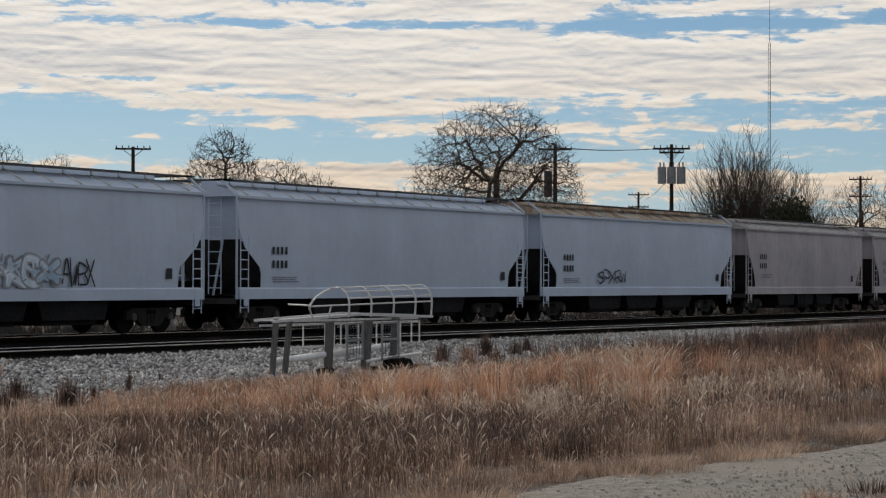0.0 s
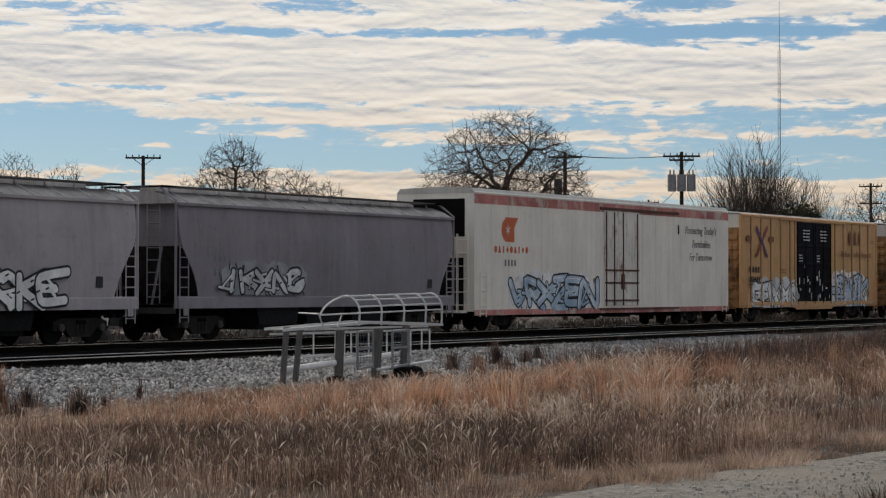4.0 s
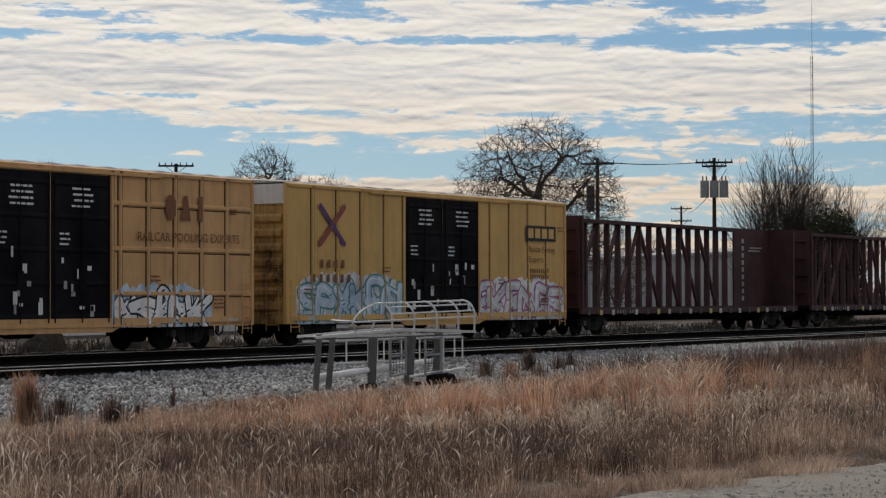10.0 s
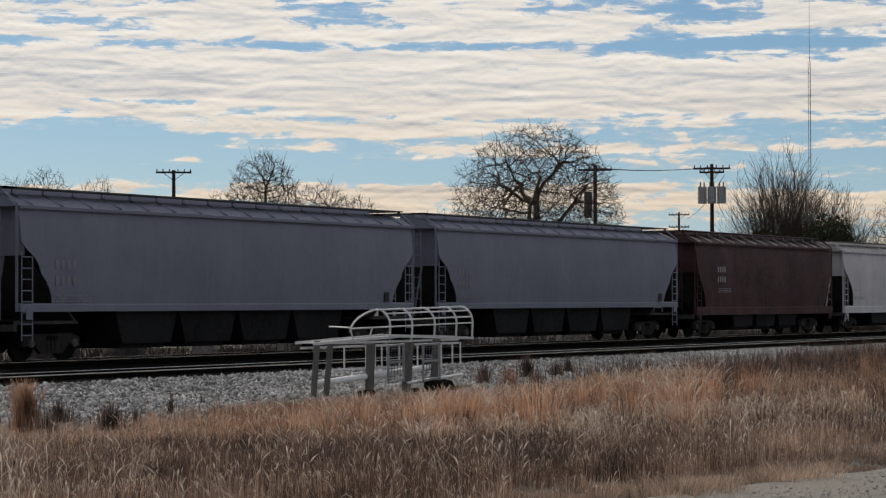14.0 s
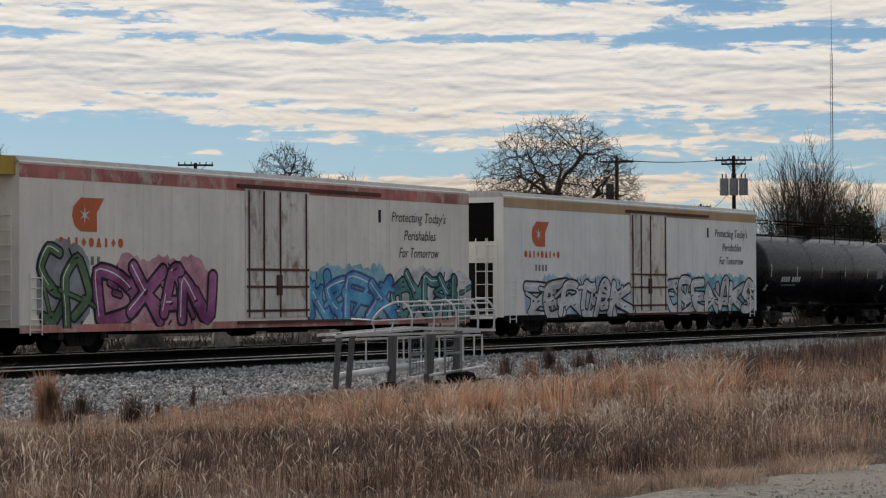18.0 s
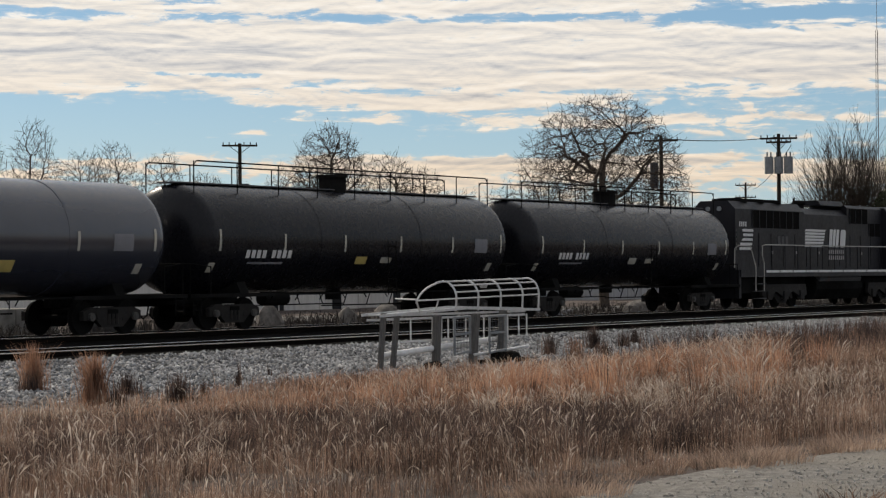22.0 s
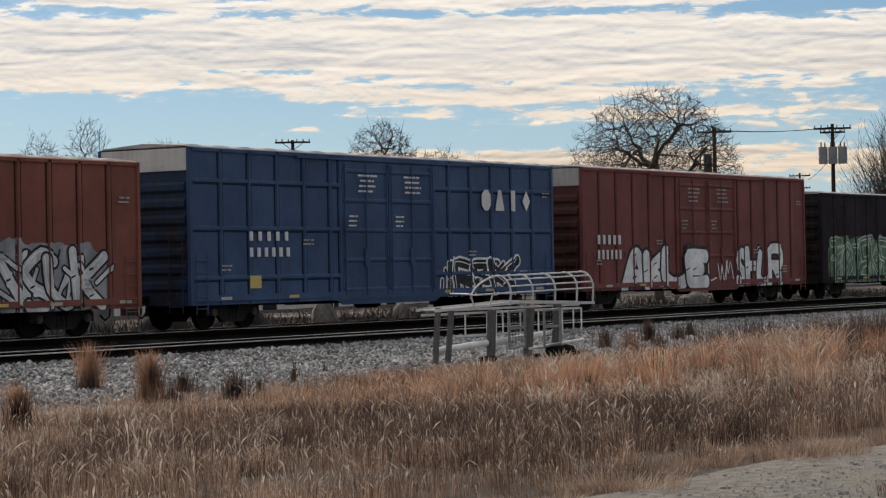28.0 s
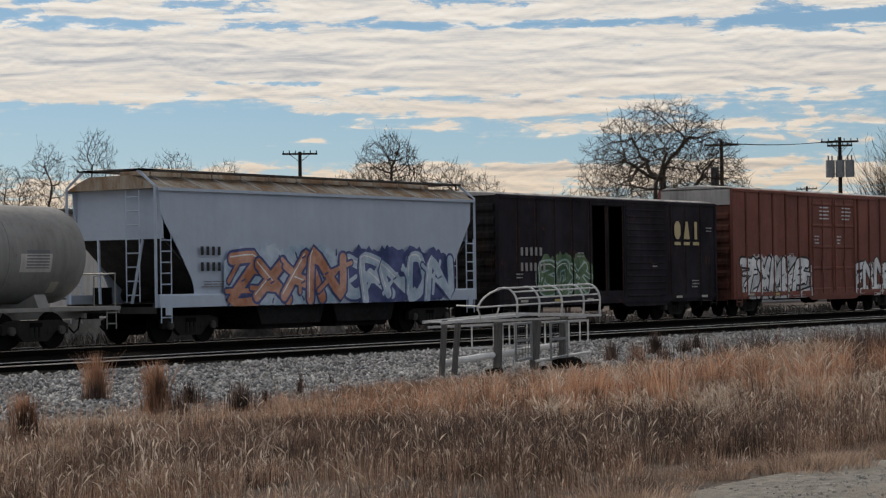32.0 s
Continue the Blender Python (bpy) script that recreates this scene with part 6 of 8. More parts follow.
    c, ribs = box_car(238.9, 18.67, 4.94, "yellow_box", "yellow boxcar with gridded sides and black double doors", (7.03, 12.0), grid=grid, end_panel="white_panel")
    emblem(c, 3.7, 3.05, 1.1, 0.9)
    bars(c, 0.6, 3.5, 1.9, 0.28, 4, M["brown_mark"], -1.612), bars(c, 0.6, 3.05, 1.9, 0.28, 6, M["brown_mark"], -1.612)
    blocks(c, 14.4, 3.65, 2.1, 0.7, 3, M["brown_mark"])
    words(c, "RAILCAR POOLING EXPERTS", 13.1, 3.05, 0.36, M["brown_mark"], -1.614, width=4.8)
    graffiti(c, 12.2, 16.4, 0.58, 1.65, "NSAMK", "white", "black", "sky", 24, "wild", PANEL - 0.004, ribs, -1.606, "white graffiti letters with a pale blue glow")
    c, ribs = box_car(259.31, 18.46, 4.94, "bright_yellow_box", "bright yellow boxcar with black doors and pink graffiti", (6.95, 11.85), end_panel="white_panel", posts=13)
    emblem(c, 1.85, 3.15, 1.35, 1.15)
    bars(c, 1.85, 2.65, 1.6, 0.28, 4, M["brown_mark"], -1.612), bars(c, 1.4, 2.2, 2.4, 0.28, 6, M["brown_mark"], -1.612)
    m = plate(c, 15.3, 17.6, 3.5, 4.05, M["black_mark"], -1.612, "painted_mark", "black company mark with white blocks")
    for k in range(4):
        plate(m, 15.45 + k * 0.53, 15.85 + k * 0.53, 3.6, 3.95, M["bright_yellow_box"], -1.617, "mark_block")
    for k, t_ in enumerate(("Railcar Pooling", "Experts")):
        words(c, t_, 15.5, 3.1 - 0.36 * k, 0.3, M["brown_mark"], -1.614, width=2.0 - 0.9 * k)
    bars(c, 15.6, 2.5, 1.5, 0.16, 9, M["brown_mark"], -1.612, rows=2)
    graffiti(c, 0.8, 6.6, 0.55, 2.05, "SPXKRN", "sky", "teal", "silver", 25, "wild", PANEL - 0.004, ribs, -1.606, "pale blue-grey graffiti letters")
    graffiti(c, 11.9, 18.1, 0.56, 1.95, "PKENGE", "silver", "plum", "white", 26, "wild", PANEL - 0.004, ribs, -1.606, "pink and white graffiti letters")
    for x0, L in ((279.01, 22.29), (302.88, 22.48)):
        c = centerbeam(x0, L, "empty maroon centerbeam flatcar with open steel columns")
        centerbeam_ends(c, L)
    for x0, L in ((326.79, 19.9), (348.02, 19.8)):
        hopper(x0, L, 4.40, "mid_grey", "mid_grey", "plain slate-grey covered hopper car", ess, bays=4, mark_at=(1.5, 2.65), marks="grey_mark", sill_z=(1.3, 1.52), bulge=0.10)
    hopper(369.47, 16.24, 4.38, "maroon", "maroon", "dark maroon covered hopper car", curve, mark_at=(2.3, 3.0), marks="pale_mark", bulge=0.10, ribs=6)
    c = hopper(387.14, 17.27, 4.32, "pale_grey", "grey_roof", "pale grey ribbed covered hopper car", [(1.3, 1.4), (2.0, 1.25), (2.6, 0.7), (3.1, 0.1), (4.6, 0.1)], mark_at=(1.45, 2.7), bulge=0.12, ribs=8)
    plate(c, 8.8, 12.3, 2.02, 2.06, M["black_mark"], -1.64, "stripe")
    c = reefer(405.82, 22.73, 4.96, "cream", "pink_band", "cream refrigerator car with a yellow end and bright graffiti", (9.45, 13.15), 17.75, "yellow")
    graffiti(c, 0.9, 2.5, 0.72, 2.75, "SO", "green", "black", "grey", 27, "wild", -1.592, label="dark painted figure of round shapes")
    graffiti(c, 3.4, 8.1, 0.7, 2.4, "DXAN", "plum", "black", "pink", 28, "wild", -1.592, label="plum-coloured bubble graffiti letters")
    graffiti(c, 13.0, 17.7, 0.68, 2.25, "NOPX", "blue", "navy", "cyan", 29, "wild", -1.592, label="bright blue graffiti letters")
    graffiti(c, 17.9, 22.6, 0.72, 2.2, "OXGYL", "teal", "black", "silver", 30, "wild", -1.592)
    c = reefer(430.97, 22.41, 4.97, "white_reefer", "tan_band", "white refrigerator car with a tan band and silver graffiti", (9.7, 13.4), 18.0)
    graffiti(c, 1.8, 9.8, 0.62, 2.0, "ZERGAK", "silver", "black", "sky", 31, "wild", -1.592, label="silver graffiti letters with dark edges")
    graffiti(c, 13.4, 22.0, 0.68, 2.1, "OBENAKS", "silver", "black", "cyan", 32, "wild", -1.592, label="black and silver graffiti letters")
    tank_car(454.31, 16.85, 1.55, 2.57, "tank_black", "long black tank car with a top walkway and railing")
    c, curved = tank_car(472.26, 17.21, 1.52, 2.54, "tank_grey", "dark grey tank car with yellow panels and a center platform", walk_rail=False, band=True)
    curved("stencil_panel", 8.3, 0.55, 1.5, 1.95, "yellow_mark", "pale yellow data panel"), curved("stencil_panel", 10.3, 0.65, 1.65, 1.95, "yellow_mark")
    for x0, L, r in ((490.5, 17.24, 1.55), (508.86, 16.86, 1.53)):
        c, curved = tank_car(x0, L, r, 2.57, "tank_black", "long black tank car with a top walkway and railing")
        curved("stencil_panel", L * 0.45, 0.6, 1.85, 2.08, "yellow_mark" if x0 < 500 else "strip"), curved("stencil_panel", L * 0.53, 0.6, 1.88, 2.06, "strip")
    locomotive(526.05, 21.73)
    tank_car(548.87, 15.92, 1.42, 2.36, "tank_grey", "plain dark grey tank car with a center platform", walk_rail=False, band=True, marks="pale_mark")
    blue_grid = (1.40, 2.74, 4.02)
    c, ribs = box_car(566.85, 19.33, 4.92, "bright_blue_box", "blue boxcar with gridded sides and yellow and white graffiti", (7.0, 11.8), "bright_blue_box", grid=blue_grid, end_panel="white_panel")
    blocks(c, 15.3, 3.38, 3.3, 0.68, 4, M["white_mark"])
    bars(c, 2.5, 2.62, 2.0, 0.28, 5, M["white_mark"], -1.612), bars(c, 2.5, 2.2, 2.0, 0.28, 6, M["white_mark"], -1.612)
    graffiti(c, 12.8, 16.3, 0.6, 1.72, "JFXRK", "white", "black", None, 33, "wild", PANEL - 0.004, ribs, -1.606, "white outlined graffiti letters")
    graffiti(c, 1.8, 5.2, 0.75, 1.7, "JXLL", "yellow", "green", "yellow", 34, "wild", PANEL - 0.004, ribs, -1.606, "yellow graffiti letters")
    c, ribs = box_car(588.11, 15.38, 4.42, "brown_box", "rust-brown boxcar with patched paint and pale graffiti", (6.4, 9.35), "brown_box", door_style="panel", posts=14)
    for k, x in enumerate((0.95, 1.72, 2.45)):
        plate(c, x, x + 0.62, 2.8, 3.25 - 0.02 * k, M["orange_patch"], -1.556, "paint_patch")
    plate(c, 6.9, 8.9, 3.3, 4.0, M["orange_patch"], -1.61, "paint_patch")
    plate(c, 1.0, 2.4, 2.42, 2.78, M["black_mark"], -1.608), plate(c, 1.0, 2.4, 2.0, 2.38, M["black_mark"], -1.608)
    bars(c, 1.05, 2.72, 1.3, 0.26, 4, M["white_mark"], -1.616), bars(c, 1.05, 2.3, 1.3, 0.26, 4, M["white_mark"], -1.616)
    graffiti(c, 2.5, 6.0, 0.58, 2.15, "XSKE", "silver", "black", None, 35, "wild", PANEL - 0.004, ribs, -1.606, "pale grey-green graffiti letters")
    graffiti(c, 9.2, 13.9, 0.66, 2.2, "ENSUK", "silver", "black", "grey", 36, "wild", PANEL - 0.004, ribs, -1.606, "pale grey-green graffiti letters")
    c, ribs = box_car(605.53, 18.99, 4.90, "bright_blue_box", "clean blue boxcar with gridded sides and white graffiti", (6.9, 11.7), "bright_blue_box", grid=blue_grid, end_panel="white_panel")
    blocks(c, 14.5, 3.38, 3.3, 0.66, 4, M["white_mark"])
    bars(c, 2.5, 2.66, 2.0, 0.28, 5, M["white_mark"], -1.612), bars(c, 2.5, 2.22, 2.0, 0.28, 6, M["white_mark"], -1.612)
    plate(c, 2.5, 3.0, 1.1, 1.45, M["yellow_mark"], -1.61)
    graffiti(c, 12.1, 16.3, 0.62, 1.92, "IPEK", "black", "white", None, 37, "wild", PANEL - 0.004, ribs, -1.606, "black graffiti letters with white edges")
    c, ribs = box_car(626.52, 18.38, 4.94, "red_box", "dark red boxcar with bold white graffiti letters", (7.1, 11.87), "red_box", end_panel="grey_roof", posts=15)
    bars(c, 1.0, 2.62, 1.85, 0.36, 5, M["white_mark"], -1.612), bars(c, 1.0, 2.1, 1.85, 0.36, 6, M["white_mark"], -1.612)
    graffiti(c, 3.0, 9.3, 0.52, 2.2, "AKUE", "white", "black", None, 38, "plain", PANEL - 0.004, ribs, -1.606, "bold white graffiti letters", proud=((7.1, 9.6, -1.62),))
    graffiti(c, 12.0, 16.0, 0.56, 2.2, "SHUR", "white", "black", None, 39, "plain", PANEL - 0.004, ribs, -1.606, "bold white graffiti letters")
    graffiti(c, 9.6, 11.5, 0.95, 1.65, "LWM", "white", "white", None, 40, "tag", -1.62)
    c, ribs = box_car(646.66, 19.04, 4.42, "black_box", "dark weathered boxcar covered with green graffiti", (7.8, 10.8), "black_box", door_style="panel", posts=16)
    blocks(c, 14.9, 3.1, 2.6, 0.72, 3, M["gold_mark"], under=True)
    graffiti(c, 0.9, 7.4, 0.62, 2.4, "TCTEKE", "green", "mint", "green", 41, "wild", PANEL - 0.004, ribs, -1.606, "green and pale graffiti letters")
    graffiti(c, 10.8, 16.5, 0.72, 2.4, "BXNOR", "green", "white", "mint", 42, "wild", PANEL - 0.004, ribs, -1.606, "pale graffiti letters with dark edges")
    c, curved = tank_car(666.45, 12.61, 1.24, 2.34, "tank_pale", "pale beige-grey tank car with a center platform and ladders", walk_rail=False, marks="black_mark", strips=False, band=True)
    curved("stencil_panel", 9.8, 1.1, 1.9, 2.35, "white_panel")
    c = hopper(680.84, 15.54, 4.45, "white_car", "rusty_roof", "white covered hopper car with a rusty roof and purple graffiti", deep, mark_at=(1.8, 2.55), bulge=0.02, bays=2, sill="white_car")
    graffiti(c, 3.0, 8.1, 0.98, 2.4, "ZXAN", "orange", "navy", "sky", 43, "wild", -1.625, label="purple, orange and pale blue graffiti letters")
    graffiti(c, 8.2, 13.8, 0.98, 2.38, "CRNDN", "sky", "navy", "navy", 44, "wild", -1.625, label="pale blue graffiti letters with navy shading")
    c, ribs = box_car(697.66, 15.52, 4.30, "black_box", "black boxcar with an open door and yellow mark", (8.45, 11.4), "black_box", door_style="slide", posts=13, open_door=(6.15, 8.45))
    blocks(c, 12.1, 2.95, 2.2, 0.65, 3, M["gold_mark"], under=True)
    bars(c, 1.3, 2.6, 1.5, 0.3, 5, M["pale_mark"], -1.612), bars(c, 1.3, 2.1, 1.7, 0.3, 6, M["pale_mark"], -1.612)
    graffiti(c, 2.6, 5.8, 1.0, 2.2, "GOX", "green", "mint", "green", 45, "wild", PANEL - 0.004, ribs, -1.606)
    c, ribs = box_car(714.63, 18.3, 4.93, "brown_box", "red-brown boxcar with white graffiti and a grey end panel", (7.2, 11.7), "brown_box", end_panel="grey_roof")
    graffiti(c, 1.0, 7.0, 0.66, 2.2, "TXMKE", "white", "black", "silver", 46, "wild", PANEL - 0.004, ribs, -1.606, "white graffiti letters")
    graffiti(c, 11.9, 17.0, 0.66, 2.2, "ENDRX", "white", "black", None, 47, "wild", PANEL - 0.004, ribs, -1.606, "white graffiti letters")


M["orange_patch"] = paint("faded_orange_patch", (0.42, 0.20, 0.12), 0.6, 0.15, 0.2)
train()


# ---- things between the field and the track ----
def ladder_rack():
    """Posts that carry a fallen caged signal ladder and a white pipe."""
    rack = thing("ladder_rack", "grey timber posts carrying stacked steel ladders and pipe", "rack", (0, 28.0, 0))
    for x0, z0, x1, w, y in ((42.81, 0.66, 42.62, 0.055, 0.0), (43.36, 0.62, 43.12, 0.055, 0.0), (45.27, 0.56, 45.18, 0.08, 0.12), (46.62, 0.58, 46.42, 0.085, -0.12), (48.19, 0.62, 48.03, 0.08, 0.05)):
        bm = bm_new()
        box(bm, -w, w, -w, w, -0.86, z0)
        bmesh.ops.bevel(bm, geom=bm.edges[:], offset=0.012, segments=1, affect="EDGES")
        for v in bm.verts:
            v.co.x += x1 + (x0 - x1) * (v.co.z + 0.86) / (z0 + 0.86)
            v.co.y += y
        part("post", bm, M["grey_wood"], rack)
    # the ladder with its safety cage
    lad = thing("caged_ladder", "fallen galvanized ladder with a hooped safety cage", "ladder", (0, 28.0, 0))
    for dy, zz in ((-0.24, 0.0), (0.24, 0.02)):
        bm = bm_new()
        prism(bm, [(42.3, 0.57 + zz), (46.0, 0.69 + zz), (49.5, 0.60 + zz), (49.5, 0.66 + zz), (46.0, 0.75 + zz), (42.3, 0.63 + zz)], dy - 0.02, dy + 0.02, "y")
        part("stile", bm, M["galvanized"], lad)
    for i in range(22):
        x = 42.5 + i * 0.32
        z = 0.61 + 0.11 * min(x - 42.3, 49.5 - x) / 3.7
        bm = bm_new()
        rod(bm, (x, -0.24, z), (x, 0.24, z), 0.016, 5)
        part("rung", bm, M["galvanized"], lad)
    xs = (45.35, 46.35, 47.4, 48.45, 49.25)

    def hoop(a, x, zoff=0.0):
        rise = 0.06 * (x - 45.3) / 3.9
        return (x - 0.10 * math.cos(a), -0.42 * math.cos(a), 0.95 + rise + zoff + 0.40 * math.sin(a))

    for k, x in enumerate(xs):
        # only the first hoop still reaches round to the far side, bent outwards
        if k:
            loop = [hoop(1.85 * i / 8, x) for i in range(9)]
        else:
            loop = [(p[0] - 0.60 * max(0.0, -math.cos(3.1416 * i / 12)), p[1], p[2] - 0.12 * max(0.0, -math.cos(3.1416 * i / 12))) for i, p in enumerate([hoop(3.1416 * i / 12, x) for i in range(13)])]
        bm = bm_new()
        chain(bm, [(x - 0.1, -0.40, 0.66)] + loop, 0.026, 5)
        part("hoop", bm, M["galvanized"], lad)
    for a, start in ((0.0, 43.6), (0.38, 45.35), (0.85, 45.35), (1.40, 45.0), (1.85, 45.2)):
        bm = bm_new()
        rod(bm, hoop(a, start), hoop(a, xs[-1]), 0.019, 5)
        part("cage_bar", bm, M["galvanized"], lad)
    for a, b in (((43.5, -0.42, 0.95), (43.86, -0.3, 0.64)), ((43.5, -0.42, 0.95), (43.62, 0.2, 0.97)), ((44.5, -0.4, 0.93), (44.5, -0.3, 0.66))):
        bm = bm_new()
        rod(bm, a, b, 0.019, 5)
        part("cage_bar", bm, M["galvanized"], lad)
    # ladder sections standing on edge below
    low = thing("ladder_section", "grey steel ladder section hung on edge between posts", "ladder", (0, 28.3, 0))
    for z, x0, x1 in ((0.50, 42.6, 49.7), (0.585, 44.0, 49.7), (-0.02, 43.95, 47.2)):
        bm = bm_new()
        box(bm, x0, x1, -0.02, 0.02, z - 0.025, z + 0.025)
        part("stile", bm, M["galvanized"], low)
    for x, z in ((44.4, -0.02), (45.35, -0.04), (45.75, -0.36), (46.05, -0.3), (46.3, -0.13), (46.85, -0.42), (47.1, -0.15), (47.4, -0.40), (47.7, -0.36), (48.55, -0.2), (48.85, -0.12), (49.4, 0.0), (49.8, -0.02)):
        bm = bm_new()
        rod(bm, (x, 0, z), (x, 0, 0.52), 0.02, 5)
        part("rung", bm, M["galvanized"], low)
    # frames with wire mesh
    for x0, x1, lean in ((45.6, 46.3, 0.1), (46.95, 47.72, -0.05)):
        fr = thing("mesh_frame", "grey steel frame with wire mesh leaning on posts", "frame", (0, 27.75 + lean, 0), "mesh frames")
        for a, b in (((x0, -0.36), (x0, 0.52)), ((x1, -0.36), (x1, 0.52)), ((x0, -0.36), (x1, -0.30)), ((x0, 0.5), (x1, 0.52)), ((x0, 0.1), (x1, 0.12))):
            bm = bm_new()
            rod(bm, (a[0], 0, a[1]), (b[0], 0, b[1]), 0.032, 5)
            part("bar", bm, M["can"], fr)
        for k in range(1, 5):
            bm = bm_new()
            x = x0 + (x1 - x0) * k / 5
            rod(bm, (x, 0, -0.3), (x, 0, 0.5), 0.006, 4)
            part("wire", bm, M["dark_can"], fr)
        for k in range(1, 7):
            bm = bm_new()
            rod(bm, (x0, 0, -0.34 + 0.12 * k), (x1, 0, -0.33 + 0.12 * k), 0.006, 4)
            part("wire", bm, M["dark_can"], fr)
    pipe = thing("pipe", "white painted steel pipe hung on the posts", "pipe", (0, 28.2, 0))
    bm = bm_new()
    rod(bm, (43.0, 0, -0.31), (48.5, 0, -0.05), 0.075, 12)
    part("tube", bm, M["white_pipe"], pipe, smooth=True)
    thin = thing("pipe", "thin white pipe resting against the posts", "pipe", (0, 27.8, 0))
    bm = bm_new()
    rod(bm, (46.4, 0, -0.39), (49.0, 0, -0.26), 0.035, 8)
    part("tube", bm, M["white_pipe"], thin)
    for x0, x1, z0, z1, y in ((46.6, 48.6, -0.80, -0.52, -0.3), (48.3, 49.9, -0.78, -0.58, 0.1), (47.3, 47.9, -0.6, -0.36, -0.25)):
        bm = bm_new()
        box(bm, x0, x1, 28 + y - 0.15, 28 + y + 0.15, z0, z1)
        bmesh.ops.bevel(bm, geom=bm.edges[:], offset=0.03, segments=1, affect="EDGES")
        tagged(part("scrap_timber", bm, M["tie"], None, "old dark tie lying under the posts"), category="timber")


ladder_rack()


def scrap():
    for x, y, r in ((44.3, 27.6, 0.12), (48.9, 28.3, 0.2), (49.6, 28.6, 0.16)):
        bm = bm_new()
        rod(bm, (x - 0.3, y, -0.6), (x + 0.3, y + 0.1, -0.58), r, 8)
        tagged(part("scrap_pipe", bm, M["steel_black"], None, "short piece of dark scrap pipe on the stones"), category="scrap")


scrap()


# ---- behind the track ----
def at(az, dist, z=0.0):
    return (dist * math.sin(radians(az)), dist * math.cos(radians(az)), z)


def arrays_mesh(name, verts, quads, mat):
    """A mesh from arrays of points and of four corners a face."""
    me = bpy.data.meshes.new(name)
    me.vertices.add(len(verts))
    me.vertices.foreach_set("co", np.asarray(verts, np.float32).ravel())
    me.loops.add(quads.size)
    me.loops.foreach_set("vertex_index", quads.astype(np.int32).ravel())
    me.polygons.add(len(quads))
    me.polygons.foreach_set("loop_start", np.arange(0, quads.size, 4, dtype=np.int32))
    me.update()
    me.validate()
    me.materials.append(mat)
    return me


def tubes(name, a, b, ra, rb, sides, mat):
    """Tapered pieces of branch from the points a to the points b."""
    d = b - a
    d /= np.linalg.norm(d, axis=1)[:, None] + 1e-9
    u = np.cross(d, np.array((0.31, 0.87, 0.38)))
    u /= np.linalg.norm(u, axis=1)[:, None] + 1e-9
    v = np.cross(d, u)
    ang = 2 * np.pi * np.arange(sides) / sides
    ring = u[:, None] * np.cos(ang)[None, :, None] + v[:, None] * np.sin(ang)[None, :, None]
    verts = np.concatenate([a[:, None] + ring * ra[:, None, None], b[:, None] + ring * rb[:, None, None]], 1).reshape(-1, 3)
    k = np.arange(sides)
    quad = np.stack([k, (k + 1) % sides, sides + (k + 1) % sides, sides + k], 1)
    quads = (np.arange(len(a))[:, None, None] * 2 * sides + quad[None]).reshape(-1, 4)
    return arrays_mesh(name, verts, quads, mat)


def crown_form(kind, u):
    """Half-width of a crown from its foot (0) to its top (1)."""
    if kind == "dome":
        return np.sqrt(np.clip(1 - np.where(u > 0.36, (u - 0.36) / 0.64, (0.36 - u) / 0.44) ** 2, 0, 1))
    if kind == "vase":
        return np.where(u < 0.55, 0.30 + 0.70 * (u / 0.55) ** 0.8, np.sqrt(np.clip(1 - ((u - 0.55) / 0.47) ** 2, 0, 1)))
    return np.where(u < 0.58, 0.16 + 0.84 * (u / 0.58) ** 0.75, np.sqrt(np.clip(1 - ((u - 0.58) / 0.44) ** 2, 0, 1)))


